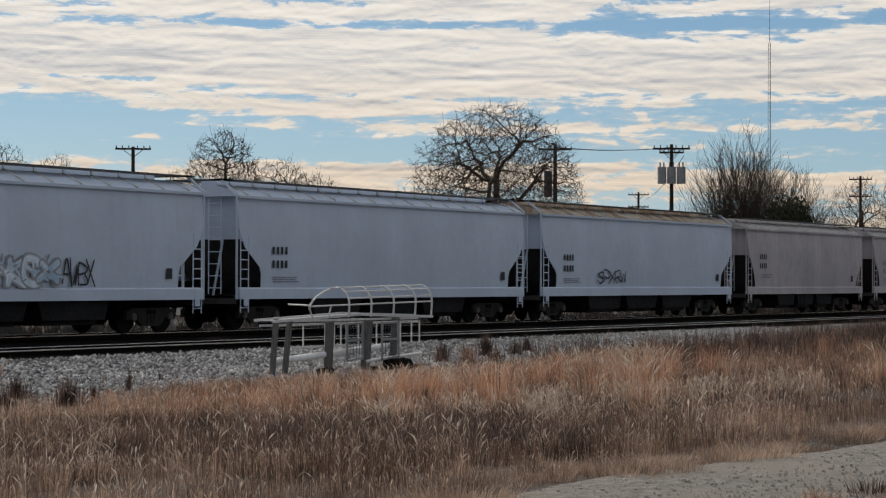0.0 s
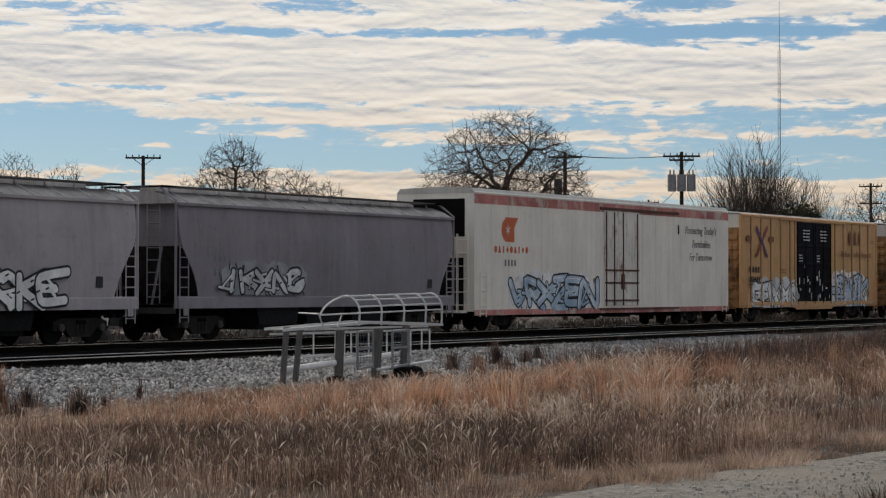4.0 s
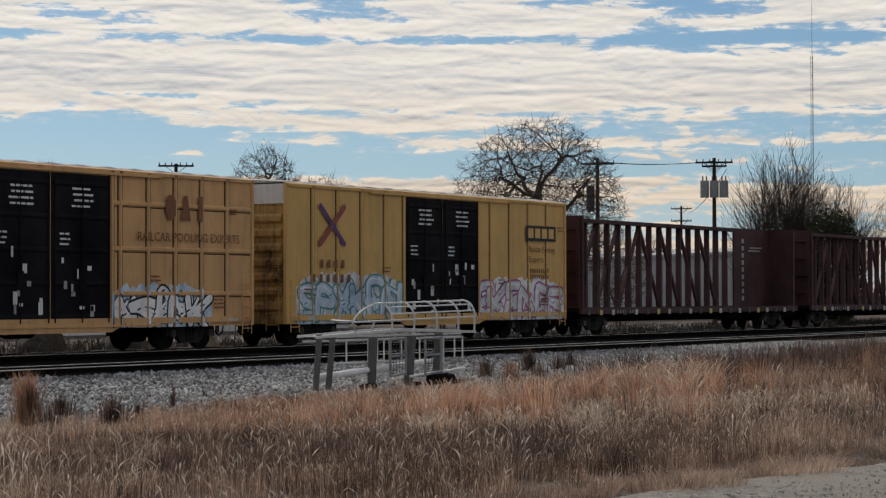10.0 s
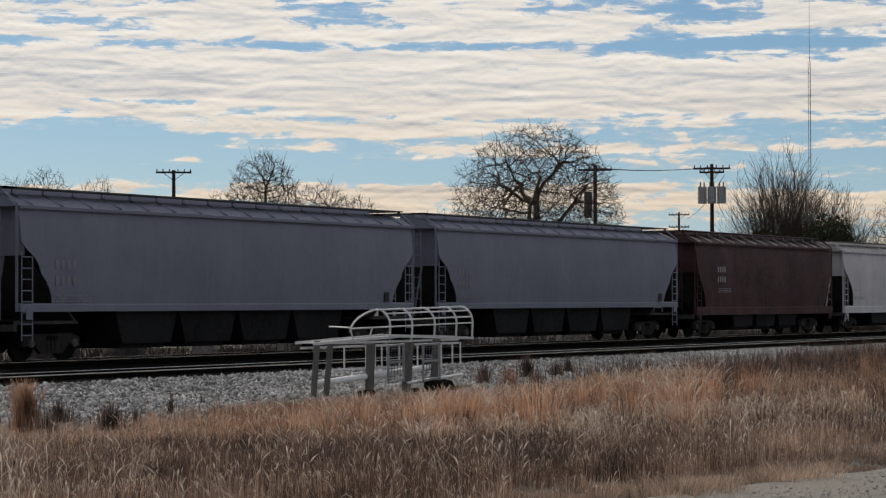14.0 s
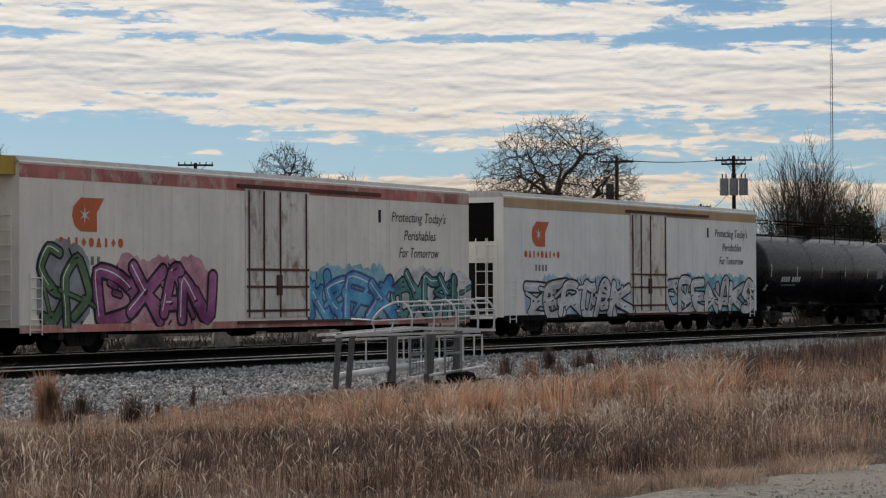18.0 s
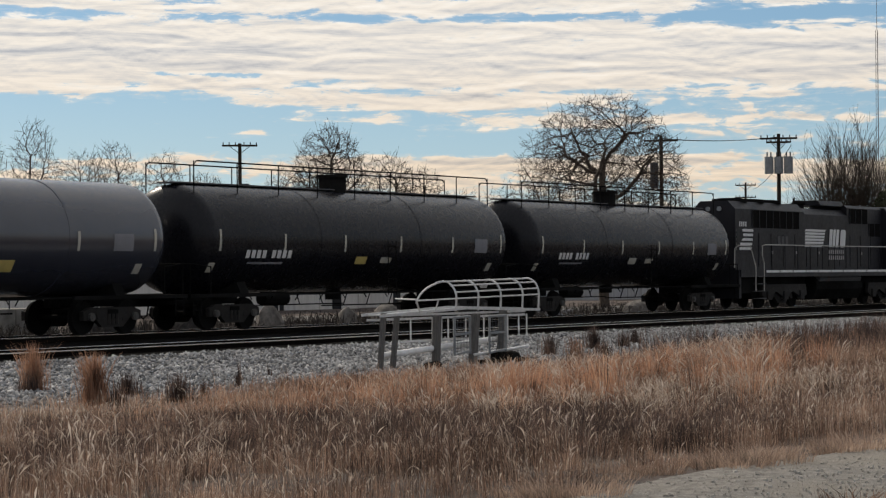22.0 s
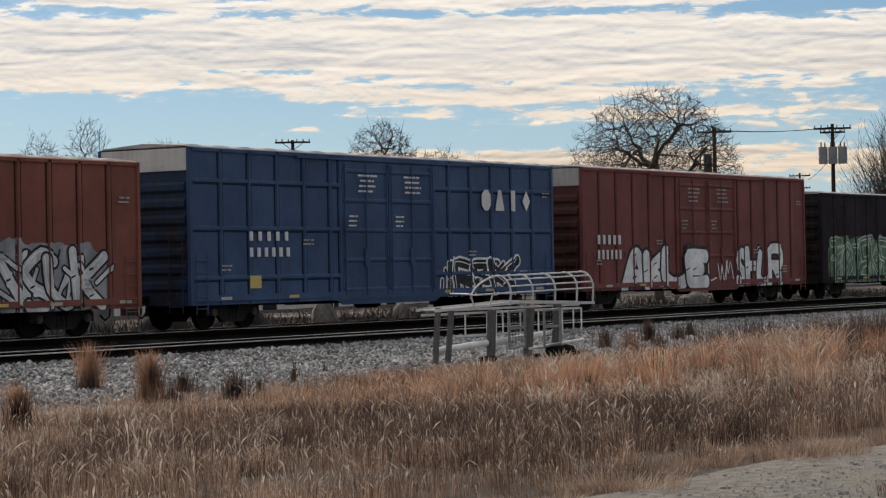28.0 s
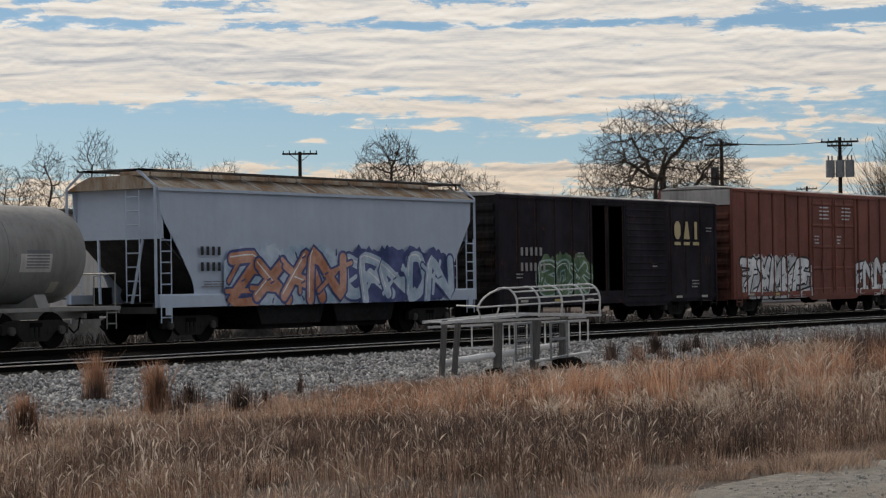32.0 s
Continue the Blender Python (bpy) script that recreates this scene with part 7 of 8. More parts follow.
def crown_tree(label, az, dist, height, width, fork, kind, seed, count=1500, stems=1, up=0.15, low=None, step=0.30, tip=0.012, limbs=40):
    """A leafless tree whose branches grow towards points spread through its crown."""
    rng = np.random.default_rng(seed)
    low = fork * 0.8 if low is None else low
    u = rng.uniform(0, 1, count * 5)
    ang, rad = rng.uniform(0, 2 * np.pi, count * 5), np.sqrt(rng.uniform(0, 1, count * 5))
    edge = crown_form(kind, u) * (1 + 0.10 * np.sin(3 * ang + seed) * np.sin(7 * u + seed) + 0.06 * np.sin(7 * ang + 11 * u))
    ok = (rad < edge) & (rng.uniform(0, 1, count * 5) < 0.35 + 0.65 * rad / np.maximum(edge, 0.05))
    goal = np.stack([rad * np.cos(ang) * width / 2, rad * np.sin(ang) * width / 2, low + u * (height - low)], 1)[ok][:count]
    pos, mum = [], []
    for k in range(stems):
        a = 2 * np.pi * k / stems + rng.uniform(-0.3, 0.3)
        foot = np.array((math.cos(a), math.sin(a), 0.0)) * (0.0 if stems == 1 else rng.uniform(0.15, 0.06 * width))
        m = max(2, int(fork / step))
        bend = rng.normal(0, 0.02, 2)
        for i in range(m + 1):
            pos.append(foot * (1 + 0.5 * i / m) + np.array((bend[0] * i, bend[1] * i, fork * i / m)))
            mum.append(len(pos) - 2 if i else -1)
    # first the main limbs, drawn by a few points, then the finer branches, each towards what lies near it
    few = rng.choice(len(goal), min(len(goal), limbs), replace=False)
    for aims, pace, reach, wander, turns in ((goal[few] * np.array((0.84, 0.84, 1.0)) - np.array((0, 0, 0.06 * height)), step * 1.6, 60.0, 0.04 if kind == "fan" else 0.10, 40), (goal, step, 1.7, 0.06 if kind == "fan" else 0.11, 60)):
        P = np.array(pos)
        dd = np.sqrt(np.maximum(0, (aims ** 2).sum(1)[:, None] + (P ** 2).sum(1)[None] - 2 * aims @ P.T))
        near, far = dd.argmin(1), dd.min(1)
        alive = far > pace * 1.1
        for turn in range(turns):
            use = alive & (far < reach)
            if not use.any():
                break
            who, inv = np.unique(near[use], return_inverse=True)
            P = np.array(pos)
            way = aims[use] - P[near[use]]
            way /= np.linalg.norm(way, axis=1)[:, None] + 1e-9
            total = np.zeros((len(who), 3))
            np.add.at(total, inv, way)
            total /= np.linalg.norm(total, axis=1)[:, None] + 1e-9
            total += rng.normal(0, wander, total.shape) + np.array((0, 0, up))
            total /= np.linalg.norm(total, axis=1)[:, None] + 1e-9
            fresh = P[who] + total * pace
            n0 = len(pos)
            pos.extend(fresh)
            mum.extend(int(i) for i in who)
            dn = np.sqrt(np.maximum(0, (aims ** 2).sum(1)[:, None] + (fresh ** 2).sum(1)[None] - 2 * aims @ fresh.T))
            best = dn.min(1)
            near = np.where(best < far, n0 + dn.argmin(1), near)
            far = np.minimum(far, best)
            alive &= far > pace * (2.0 if pace > step else 1.1)
            known = np.array(mum)
            crowded = np.bincount(known[known >= 0], minlength=len(pos)) >= (4 if pace > step else 3)
            alive &= ~crowded[near]
    P, mum = np.array(pos), np.array(mum)
    # short twigs at the tips
    kids = np.bincount(mum[mum >= 0], minlength=len(P))
    thin = np.nonzero((kids <= 1) & (np.arange(len(P)) > stems * (int(fork / step) + 1)))[0]
    tips = np.concatenate([np.repeat(np.nonzero(kids == 0)[0], 3), thin[rng.uniform(0, 1, len(thin)) < 0.9]])
    tips = tips[mum[tips] >= 0]
    out = P[tips] - P[mum[tips]]
    out /= np.linalg.norm(out, axis=1)[:, None] + 1e-9
    ends = P[tips] + (out + rng.normal(0, 0.25 if kind == "fan" else 0.45, out.shape) + np.array((0, 0, up))) * rng.uniform(0.18, 0.50, (len(tips), 1))
    power = 2.3
    load = np.where(kids == 0, tip ** power, 0.0)
    for i in range(len(P) - 1, -1, -1):
        if mum[i] >= 0:
            load[mum[i]] += load[i]
    r = load ** (1 / power)
    has = np.nonzero(mum >= 0)[0]
    a, b, ra, rb = P[mum[has]], P[has], np.minimum(r[mum[has]], r[has] * 1.35), r[has]
    t = thing("bare_tree", label, "tree", at(az, dist, -0.45), "bare trees")
    for name, pick, sides in (("trunk", rb > 0.032, 6), ("crown", rb <= 0.032, 3)):
        if name == "crown":
            n = len(tips)
            shared(name, tubes(name, np.concatenate([a[pick], P[tips]]), np.concatenate([b[pick], ends]), np.concatenate([ra[pick], np.full(n, tip * 0.9)]), np.concatenate([rb[pick], np.full(n, tip * 0.55)]), 3, M["twig"]), t)
        elif pick.any():
            shared(name, tubes(name, a[pick], b[pick], ra[pick], rb[pick], sides, M["bark"]), t)
    return t


def broom_tree(label, az, dist, height, width, seed, stems=60, tip=0.012):
    """A leafless clump: straight stems fan out from one foot and carry steep side twigs."""
    rng = np.random.default_rng(seed)
    lots = {"trunk": [], "crown": []}

    def shoot(p, d, length, r, level):
        n = max(2, int(length / 0.45))
        for i in range(n):
            d = d + rng.normal(0, 0.035 if level == 0 else 0.06, 3) + np.array((0, 0, 0.035))
            d /= np.linalg.norm(d)
            q = p + d * length / n
            ra, rb = max(tip * 0.6, r * (1 - 0.8 * i / n)), max(tip * 0.6, r * (1 - 0.8 * (i + 1) / n))
            lots["trunk" if ra > 0.024 else "crown"].append((p, q, ra, rb))
            p = q
            u = (i + 1) / n
            if level < 2 and u > 0.22 and rng.uniform() < (0.85 if level == 0 else 0.7):
                side = rng.normal(0, 1, 3)
                side -= d * (side @ d)
                side /= np.linalg.norm(side) + 1e-9
                ang = rng.uniform(0.25, 0.6)
                shoot(p, d * math.cos(ang) + side * math.sin(ang), length * (1 - 0.75 * u) * rng.uniform(0.45, 0.8) + 0.25, max(tip, rb * 0.65), level + 1)

    for k in range(stems):
        a, lean = rng.uniform(0, 2 * np.pi), math.atan(width / 2 / height) * 1.15 * math.sqrt(rng.uniform())
        d = np.array((math.cos(a) * math.sin(lean), math.sin(a) * math.sin(lean), math.cos(lean)))
        reach = height * (0.95 - 0.22 * (lean / math.atan(width / 2 / height)) ** 2) * rng.uniform(0.80, 1.0)
        shoot(np.array((d[0], d[1], 0.0)) * rng.uniform(0.3, 1.8), d, reach, rng.uniform(0.040, 0.075), 0)
    t = thing("bare_tree", label, "tree", at(az, dist, -0.45), "bare trees")
    for name, lot in lots.items():
        a, b, ra, rb = (np.array(v) for v in zip(*lot))
        shared(name, tubes(name, a, b, ra, rb, 4 if name == "trunk" else 3, M["bark"] if name == "trunk" else M["twig"]), t)
    return t


def evergreen(az, dist, w, h, seed):
    rnd = random.Random(seed)
    t = thing("evergreen_shrub", "dense dark evergreen shrub between bare trees", "shrub", at(az, dist, -0.45))
    verts, faces = [], []
    for i in range(8200):
        while True:
            p = Vector((rnd.uniform(-1, 1), rnd.uniform(-1, 1), rnd.uniform(-1, 1)))
            if 0.35 < p.length < 1.0 + 0.12 * noise.noise(p * 3):
                break
        c = Vector((p.x * w / 2, p.y * w / 2, h / 2 + p.z * h / 2))
        s = rnd.uniform(0.06, 0.16)
        u = Vector((rnd.uniform(-1, 1), rnd.uniform(-1, 1), rnd.uniform(-1, 1))).normalized()
        v = u.orthogonal().normalized()
        b = len(verts)
        verts += [c - u * s, c + v * s * 0.6, c + u * s, c - v * s * 0.6]
        faces.append((b, b + 1, b + 2, b + 3))
    shared("crown", raw("crown", verts, faces, M["evergreen"]), t)
    bm = bm_new()
    for k in range(4):
        rod(bm, (0.3 * k - 0.5, 0, 0), (0.5 * k - 0.8, 0.2, h * 0.6), 0.07, 6, 0.03)
    part("trunk", bm, M["bark"], t)


M["evergreen"] = blades("dark_evergreen_leaf", [(0.0, (0.014, 0.018, 0.010)), (0.6, (0.028, 0.034, 0.018)), (1.0, (0.05, 0.05, 0.028))])


def trees():
    crown_tree("large spreading leafless tree with a round crown", 62.35, 128, 11.9, 9.8, 4.0, "dome", 6, 8000, 1, 0.10, 3.2, 0.25, 0.0105, 60)
    crown_tree("tall leafless tree with upright limbs", 55.5, 150, 11.6, 5.0, 3.6, "vase", 8, 5000, 1, 0.30, 3.4, 0.27, 0.0115, 70)
    for az, dist, h, w, seed in ((56.9, 152, 9.9, 4.6, 18), (57.8, 153, 8.9, 3.8, 19), (54.5, 154, 9.2, 4.0, 9)):
        crown_tree("smaller leafless tree beside a taller one", az, dist, h, w, 2.4, "vase", seed, 2800, 1, 0.25, None, 0.28, 0.011)
    broom_tree("many-stemmed leafless tree like a broom", 68.45, 150, 11.4, 8.8, 12, 62, 0.0125)
    broom_tree("many-stemmed leafless tree like a broom", 69.85, 156, 9.8, 6.2, 13, 34, 0.0125)
    crown_tree("slender leafless tree in a distant row", 71.3, 190, 10.2, 5.0, 2.0, "vase", 14, 2000, 2, 0.4, None, 0.30, 0.012)
    crown_tree("small leafless tree below a larger crown", 59.9, 138, 7.4, 4.4, 1.6, "dome", 23, 1500, 2, 0.2, None, 0.28, 0.010)
    crown_tree("small leafless tree below a larger crown", 64.3, 140, 6.2, 3.6, 1.4, "dome", 24, 1100, 2, 0.2, None, 0.28, 0.010)
    for i, (az, h) in enumerate(((48.2, 14.2), (49.3, 12.2), (50.1, 13.4), (51.4, 11.6), (52.4, 10.4), (53.3, 9.4), (47.0, 13.0), (58.8, 8.6), (65.0, 6.8), (72.4, 10.6), (73.6, 10.2), (46.0, 12.4), (45.0, 12.0))):
        crown_tree("thin leafless tree in a distant row", az, 182 + 9 * (i % 3), h, 4.0 + 0.8 * (i % 3), 2.4, "vase", 30 + i, 2200, 1 + i % 3, 0.40, 2.2, 0.32, 0.012)
    evergreen(69.55, 146, 4.0, 7.5, 3)
    evergreen(68.7, 148, 3.2, 4.8, 4)
    # the wood on the skyline
    rnd = random.Random(77)
    verts, faces = [], []
    for i in range(5200):
        az = rnd.uniform(35, 85)
        p = Vector(at(az, rnd.uniform(225, 300), -0.5))
        hh = rnd.uniform(3.5, 7.0) * (0.8 + 0.45 * noise.noise((az * 0.5, 3, 0)))
        for k in range(5):
            a = Vector((p.x + rnd.uniform(-0.9, 0.9), p.y + rnd.uniform(-0.9, 0.9), -0.5 + hh * 0.14 * k))
            b = a + Vector((rnd.uniform(-0.9, 0.9), rnd.uniform(-0.9, 0.9), hh * rnd.uniform(0.2, 0.5)))
            w = Vector((0.05, -0.03, 0))
            n = len(verts)
            verts += [a - w, a + w, b]
            faces.append((n, n + 1, n + 2))
    ob = new("distant_wood", raw("distant_wood", verts, faces, M["twig"]))
    tagged(ob, "low line of distant leafless woods", "woods", kind="stuff")


trees()


def pole(name, az, dist, top, arms, label, can=None, lean=0.0):
    x, y, _ = at(az, dist)
    p = thing(name, label, "utility pole", (x, y, -0.45), "utility poles")
    p.rotation_euler[2] = radians(-az)
    bm = bm_new()
    rod(bm, (0, 0, 0), (lean, 0, top + 0.45), 0.17, 10, 0.11)
    part("pole", bm, M["pole"], p, smooth=True)
    for dz, w in arms:
        z = top + 0.45 - dz
        bm = bm_new()
        box(bm, -w / 2, w / 2, -0.16, -0.04, z - 0.06, z + 0.06)
        arm = part("crossarm", bm, M["pole"], p)
        for k in (-0.47, -0.3, -0.12, 0.12, 0.3, 0.47):
            bm = bm_new()
            rod(bm, (k * w, -0.1, z + 0.06), (k * w, -0.1, z + 0.22), 0.035, 6)
            part("insulator", bm, M["dark_can"], arm)
        bm = bm_new()
        for s in (-1, 1):
            rod(bm, (s * w * 0.28, -0.1, z - 0.05), (0, -0.12, z - 0.55), 0.02, 4)
        part("brace", bm, M["pole"], arm)
    if can == "three":
        for k in (-0.62, 0.0, 0.62):
            bm = bm_new()
            rod(bm, (k, -0.32, top - 2.15), (k, -0.32, top - 1.05), 0.29, 14)
            c = part("transformer", bm, M["can"], p, "grey transformer can", smooth=True)
            bm = bm_new()
            for s in (-0.12, 0.12):
                rod(bm, (k + s, -0.32, top - 1.05), (k + s, -0.32, top - 0.75), 0.045, 6)
            part("bushing", bm, M["dark_can"], c)
    elif can == "one":
        bm = bm_new()
        rod(bm, (-0.45, -0.1, top - 3.0), (-0.45, -0.1, top - 1.3), 0.27, 14)
        part("transformer", bm, M["dark_can"], p, "dark transformer can", smooth=True)
    elif can == "box":
        bm = bm_new()
        box(bm, 0.1, 0.6, -0.35, -0.05, top - 3.2, top - 2.2)
        part("meter_box", bm, M["dark_can"], p)
    return Vector((x, y, top))


def poles():
    l = pole("utility_pole", 53.25, 150, 10.2, ((0.15, 2.3),), "dark wooden utility pole with one crossarm", "box")
    m = pole("utility_pole", 63.78, 148, 10.4, ((0.35, 2.2),), "dark wooden utility pole with a transformer", "one")
    r = pole("utility_pole", 66.68, 150, 10.5, ((0.30, 2.4), (0.55, 1.6)), "wooden utility pole with three grey transformers", "three")
    s = pole("utility_pole", 65.86, 245, 11.1, ((0.3, 2.2), (1.6, 2.2)), "distant wooden utility pole with two crossarms")
    e = pole("utility_pole", 71.32, 205, 10.9, ((0.3, 2.0), (1.8, 2.0)), "distant wooden utility pole with two crossarms")
    spans = ((m, r, 0.5, -0.35), (m, r, 0.5, 0.35), (r, s, 1.2, -2.2))
    for a, b, sag, off in spans:
        bm = bm_new()
        pts = []
        for i in range(13):
            u = i / 12
            q = a.lerp(b, u)
            pts.append((q.x, q.y + off * 0.4, q.z - 0.1 - abs(off) * 0.3 - sag * 4 * u * (1 - u) * 0.4))
        chain(bm, pts, 0.022, 4)
        tagged(part("wire", bm, M["wire"], None, "thin dark overhead wire between poles"), category="wire")


poles()


def radio_mast():
    x, y, _ = at(69.1, 520)
    mast = thing("radio_mast", "very tall thin guyed radio mast", "radio mast", (x, y, -0.5))
    bm = bm_new()
    for k in range(3):
        a = 2.094 * k
        rod(bm, (0.35 * math.cos(a), 0.35 * math.sin(a), 0), (0.3 * math.cos(a), 0.3 * math.sin(a), 56), 0.045, 4)
    for i in range(56):
        for k in range(3):
            a, b = 2.094 * k, 2.094 * (k + 1)
            rod(bm, (0.33 * math.cos(a), 0.33 * math.sin(a), i), (0.33 * math.cos(b), 0.33 * math.sin(b), i + 1), 0.016, 3)
    part("lattice", bm, M["mast"], mast)
    bm = bm_new()
    rod(bm, (0, 0, 56), (0, 0, 71), 0.06, 5, 0.03)
    part("antenna", bm, M["mast"], mast)


radio_mast()


def shed(name, x0, x1, y0, y1, h0, h1, mat, roof, label, doors=(), ribs=0.0, over=0.25):
    """A long low building: walls with depth, roof slab, openings on the side towards the track. h0, h1: eave heights at both ends."""
    b = thing(name, label, "building", (0, 0, -0.45), kind="")
    L = x1 - x0
    bm = bm_new()
    prism(bm, [(x0, 0), (x1, 0), (x1, h1), (x0, h0)], y0, y0 + 0.25, "y")
    wall = part("wall", bm, M[mat], b)
    bm = bm_new()
    prism(bm, [(x0, 0), (x1, 0), (x1, h1), (x0, h0)], y1 - 0.25, y1, "y")
    part("wall", bm, M[mat], b)
    for xx, hh in ((x0, h0), (x1 - 0.25, h1)):
        bm = bm_new()
        box(bm, xx, xx + 0.25, y0 + 0.25, y1 - 0.25, 0, hh - 0.01)
        part("wall", bm, M[mat], b)
    bm = bm_new()
    prism(bm, [(x0 - over, h0), (x1 + over, h1), (x1 + over, h1 + 0.22), (x0 - over, h0 + 0.22)], y0 - over, y1 + over, "y")
    part("roof", bm, M[roof], b)
    for dx, w, z0, z1 in doors:
        bm = bm_new()
        box(bm, x0 + dx, x0 + dx + w, y0 - 0.04, y0 - 0.004, z0, z1)
        d = part("door" if z0 < 0.3 else "window", bm, M["glass_dark"], b)
        bm = bm_new()
        box(bm, x0 + dx - 0.12, x0 + dx + w + 0.12, y0 - 0.1, y0 - 0.03, z1, z1 + 0.12)
        part("lintel", bm, M["wall_grey"], d)
    if ribs:
        n = min(60, int(L / ribs))
        for i in range(n + 1):
            x = x0 + L * i / n
            hh = h0 + (h1 - h0) * i / n
            bm = bm_new()
            box(bm, x - 0.05, x + 0.05, y0 - 0.05, y0 - 0.001, 0, hh)
            part("siding_rib", bm, M[mat], wall)
    return b


def buildings():
    shed("warehouse", 60, 101, 75, 95, 5.5, 5.5, "wall_beige", "roof_dark", "long low beige warehouse with dark doors", ((26, 1.6, 0, 2.6), (37.5, 1.2, 0, 2.4), (12, 2.4, 0, 3.0)), ribs=6.0)
    shed("annex", 101.2, 113.5, 76, 92, 6.4, 6.3, "wall_beige", "roof_dark", "taller flat-roofed beige building beside the warehouse", ((3, 1.6, 0, 2.6), (9.5, 0.9, 0, 2.2)), ribs=4.0)
    shed("garage", 113.6, 121, 77, 88, 5.4, 4.6, "wall_beige", "roof_dark", "small beige building with a sloping roof", ((5.2, 0.8, 0, 2.2),))
    shed("office", 140, 168, 88, 100, 4.1, 4.1, "wall_beige", "roof_dark", "low beige office building with a dark roof", ((8, 0.9, 1.2, 2.2), (16, 3.0, 0, 2.8)), ribs=5.0)
    shed("metal_shed", 150, 205, 79, 97, 4.4, 6.3, "wall_grey", "wall_grey", "long pale grey ribbed metal shed", (), ribs=1.1)
    bm = bm_new()
    box(bm, 78, 150, 51.5, 62, -0.6, -0.38)
    tagged(part("gravel_lot", bm, M["pale_gravel"], None, "pale gravel yard beyond the track"), category="yard", kind="structure")
    # low concrete loading dock with a pipe fence
    dock = thing("loading_dock", "stained concrete dock wall with a steel pipe fence", "wall", (0, 54, -0.45))
    for i in range(18):
        bm = bm_new()
        x = 22 + i * 2.2
        box(bm, x + 0.02, x + 2.18, 0, 2.2, 0, 0.86 + 0.01 * (i % 3))
        part("concrete_block", bm, M["concrete"], dock)
    for i in range(19):
        bm = bm_new()
        rod(bm, (22 + i * 2.2, 0.3, 0.8), (22 + i * 2.2, 0.3, 1.6), 0.03, 5)
        part("post", bm, M["steel_grey"], dock)
    for z in (1.2, 1.58):
        bm = bm_new()
        rod(bm, (22, 0.3, z), (61.6, 0.3, z), 0.03, 5)
        part("rail", bm, M["steel_grey"], dock)


buildings()


def yard_clutter():
    """Mounds of dirt and a pale slab that lie behind the track."""
    rnd = random.Random(5)
    for az, y, w, h, mat, word in ((53.95, 49.5, 0.50, 0.95, "brown_rubble", "pale"), (55.9, 50, 0.40, 0.75, "brown_rubble", "pale"), (56.9, 51, 0.7, 0.85, "brown_rubble", "pale"), (63.2, 50, 0.8, 0.7, "brown_rubble", "pale"), (52.0, 50, 0.7, 0.95, "dark_rubble", "dark"), (50.0, 50, 0.8, 1.1, "dark_rubble", "dark")):
        bm = bm_new()
        rings = []
        for u, r in ((0.0, 1.25), (0.3, 1.05), (0.62, 0.85), (0.85, 0.55), (1.0, 0.16)):
            rings.append([(w * r * math.cos(a) * rnd.uniform(0.85, 1.15), w * r * math.sin(a) * rnd.uniform(0.85, 1.15), h * u * rnd.uniform(0.94, 1.04)) for a in [6.2832 * i / 11 for i in range(11)]])
        loft(bm, rings)
        ob = part("dirt_mound", bm, M[mat], None, word + " rounded mound of dirt behind the track", True)
        ob.location = at(az, y / math.cos(radians(az)), -0.47)
        tagged(ob, category="mound")
    bm = bm_new()
    box(bm, -1.1, 1.1, -0.3, 0.3, 0.0, 0.34)
    bmesh.ops.bevel(bm, geom=bm.edges[:], offset=0.03, segments=1, affect="EDGES")
    ob = part("concrete_block", bm, M["wall_grey"], None, "long pale concrete block lying behind the track")
    ob.location, ob.rotation_euler[2] = at(61.0, 106, -0.47), radians(-61)
    tagged(ob, category="block")


yard_clutter()


# ---- motion of the train ----
def motions():
    for car, start in CARS:
        walk(car, [(t, pose(start - s, YC, 0)) for t, s in TRAIN_RUN])


# ---- grass and stones ----
def field_points(count, y0, y1, x0, x1, seed, keep):
    rng = np.random.default_rng(seed)
    x, y = rng.uniform(x0, x1, count), rng.uniform(y0, y1, count)
    ok = keep(x, y, rng)
    return x[ok], y[ok], rng


def lumps(x, y, k, s):
    """Cheap smooth variation over the field, 0 to 1."""
    return 0.5 + 0.25 * (np.sin(x * k + s) * np.cos(y * k * 1.3 + 2 * s) + np.sin((x * 0.7 + y) * k * 1.7 + 3 * s))


PY = np.array([p[0] for p in PROFILE])
PZ = np.array([p[1] for p in PROFILE])


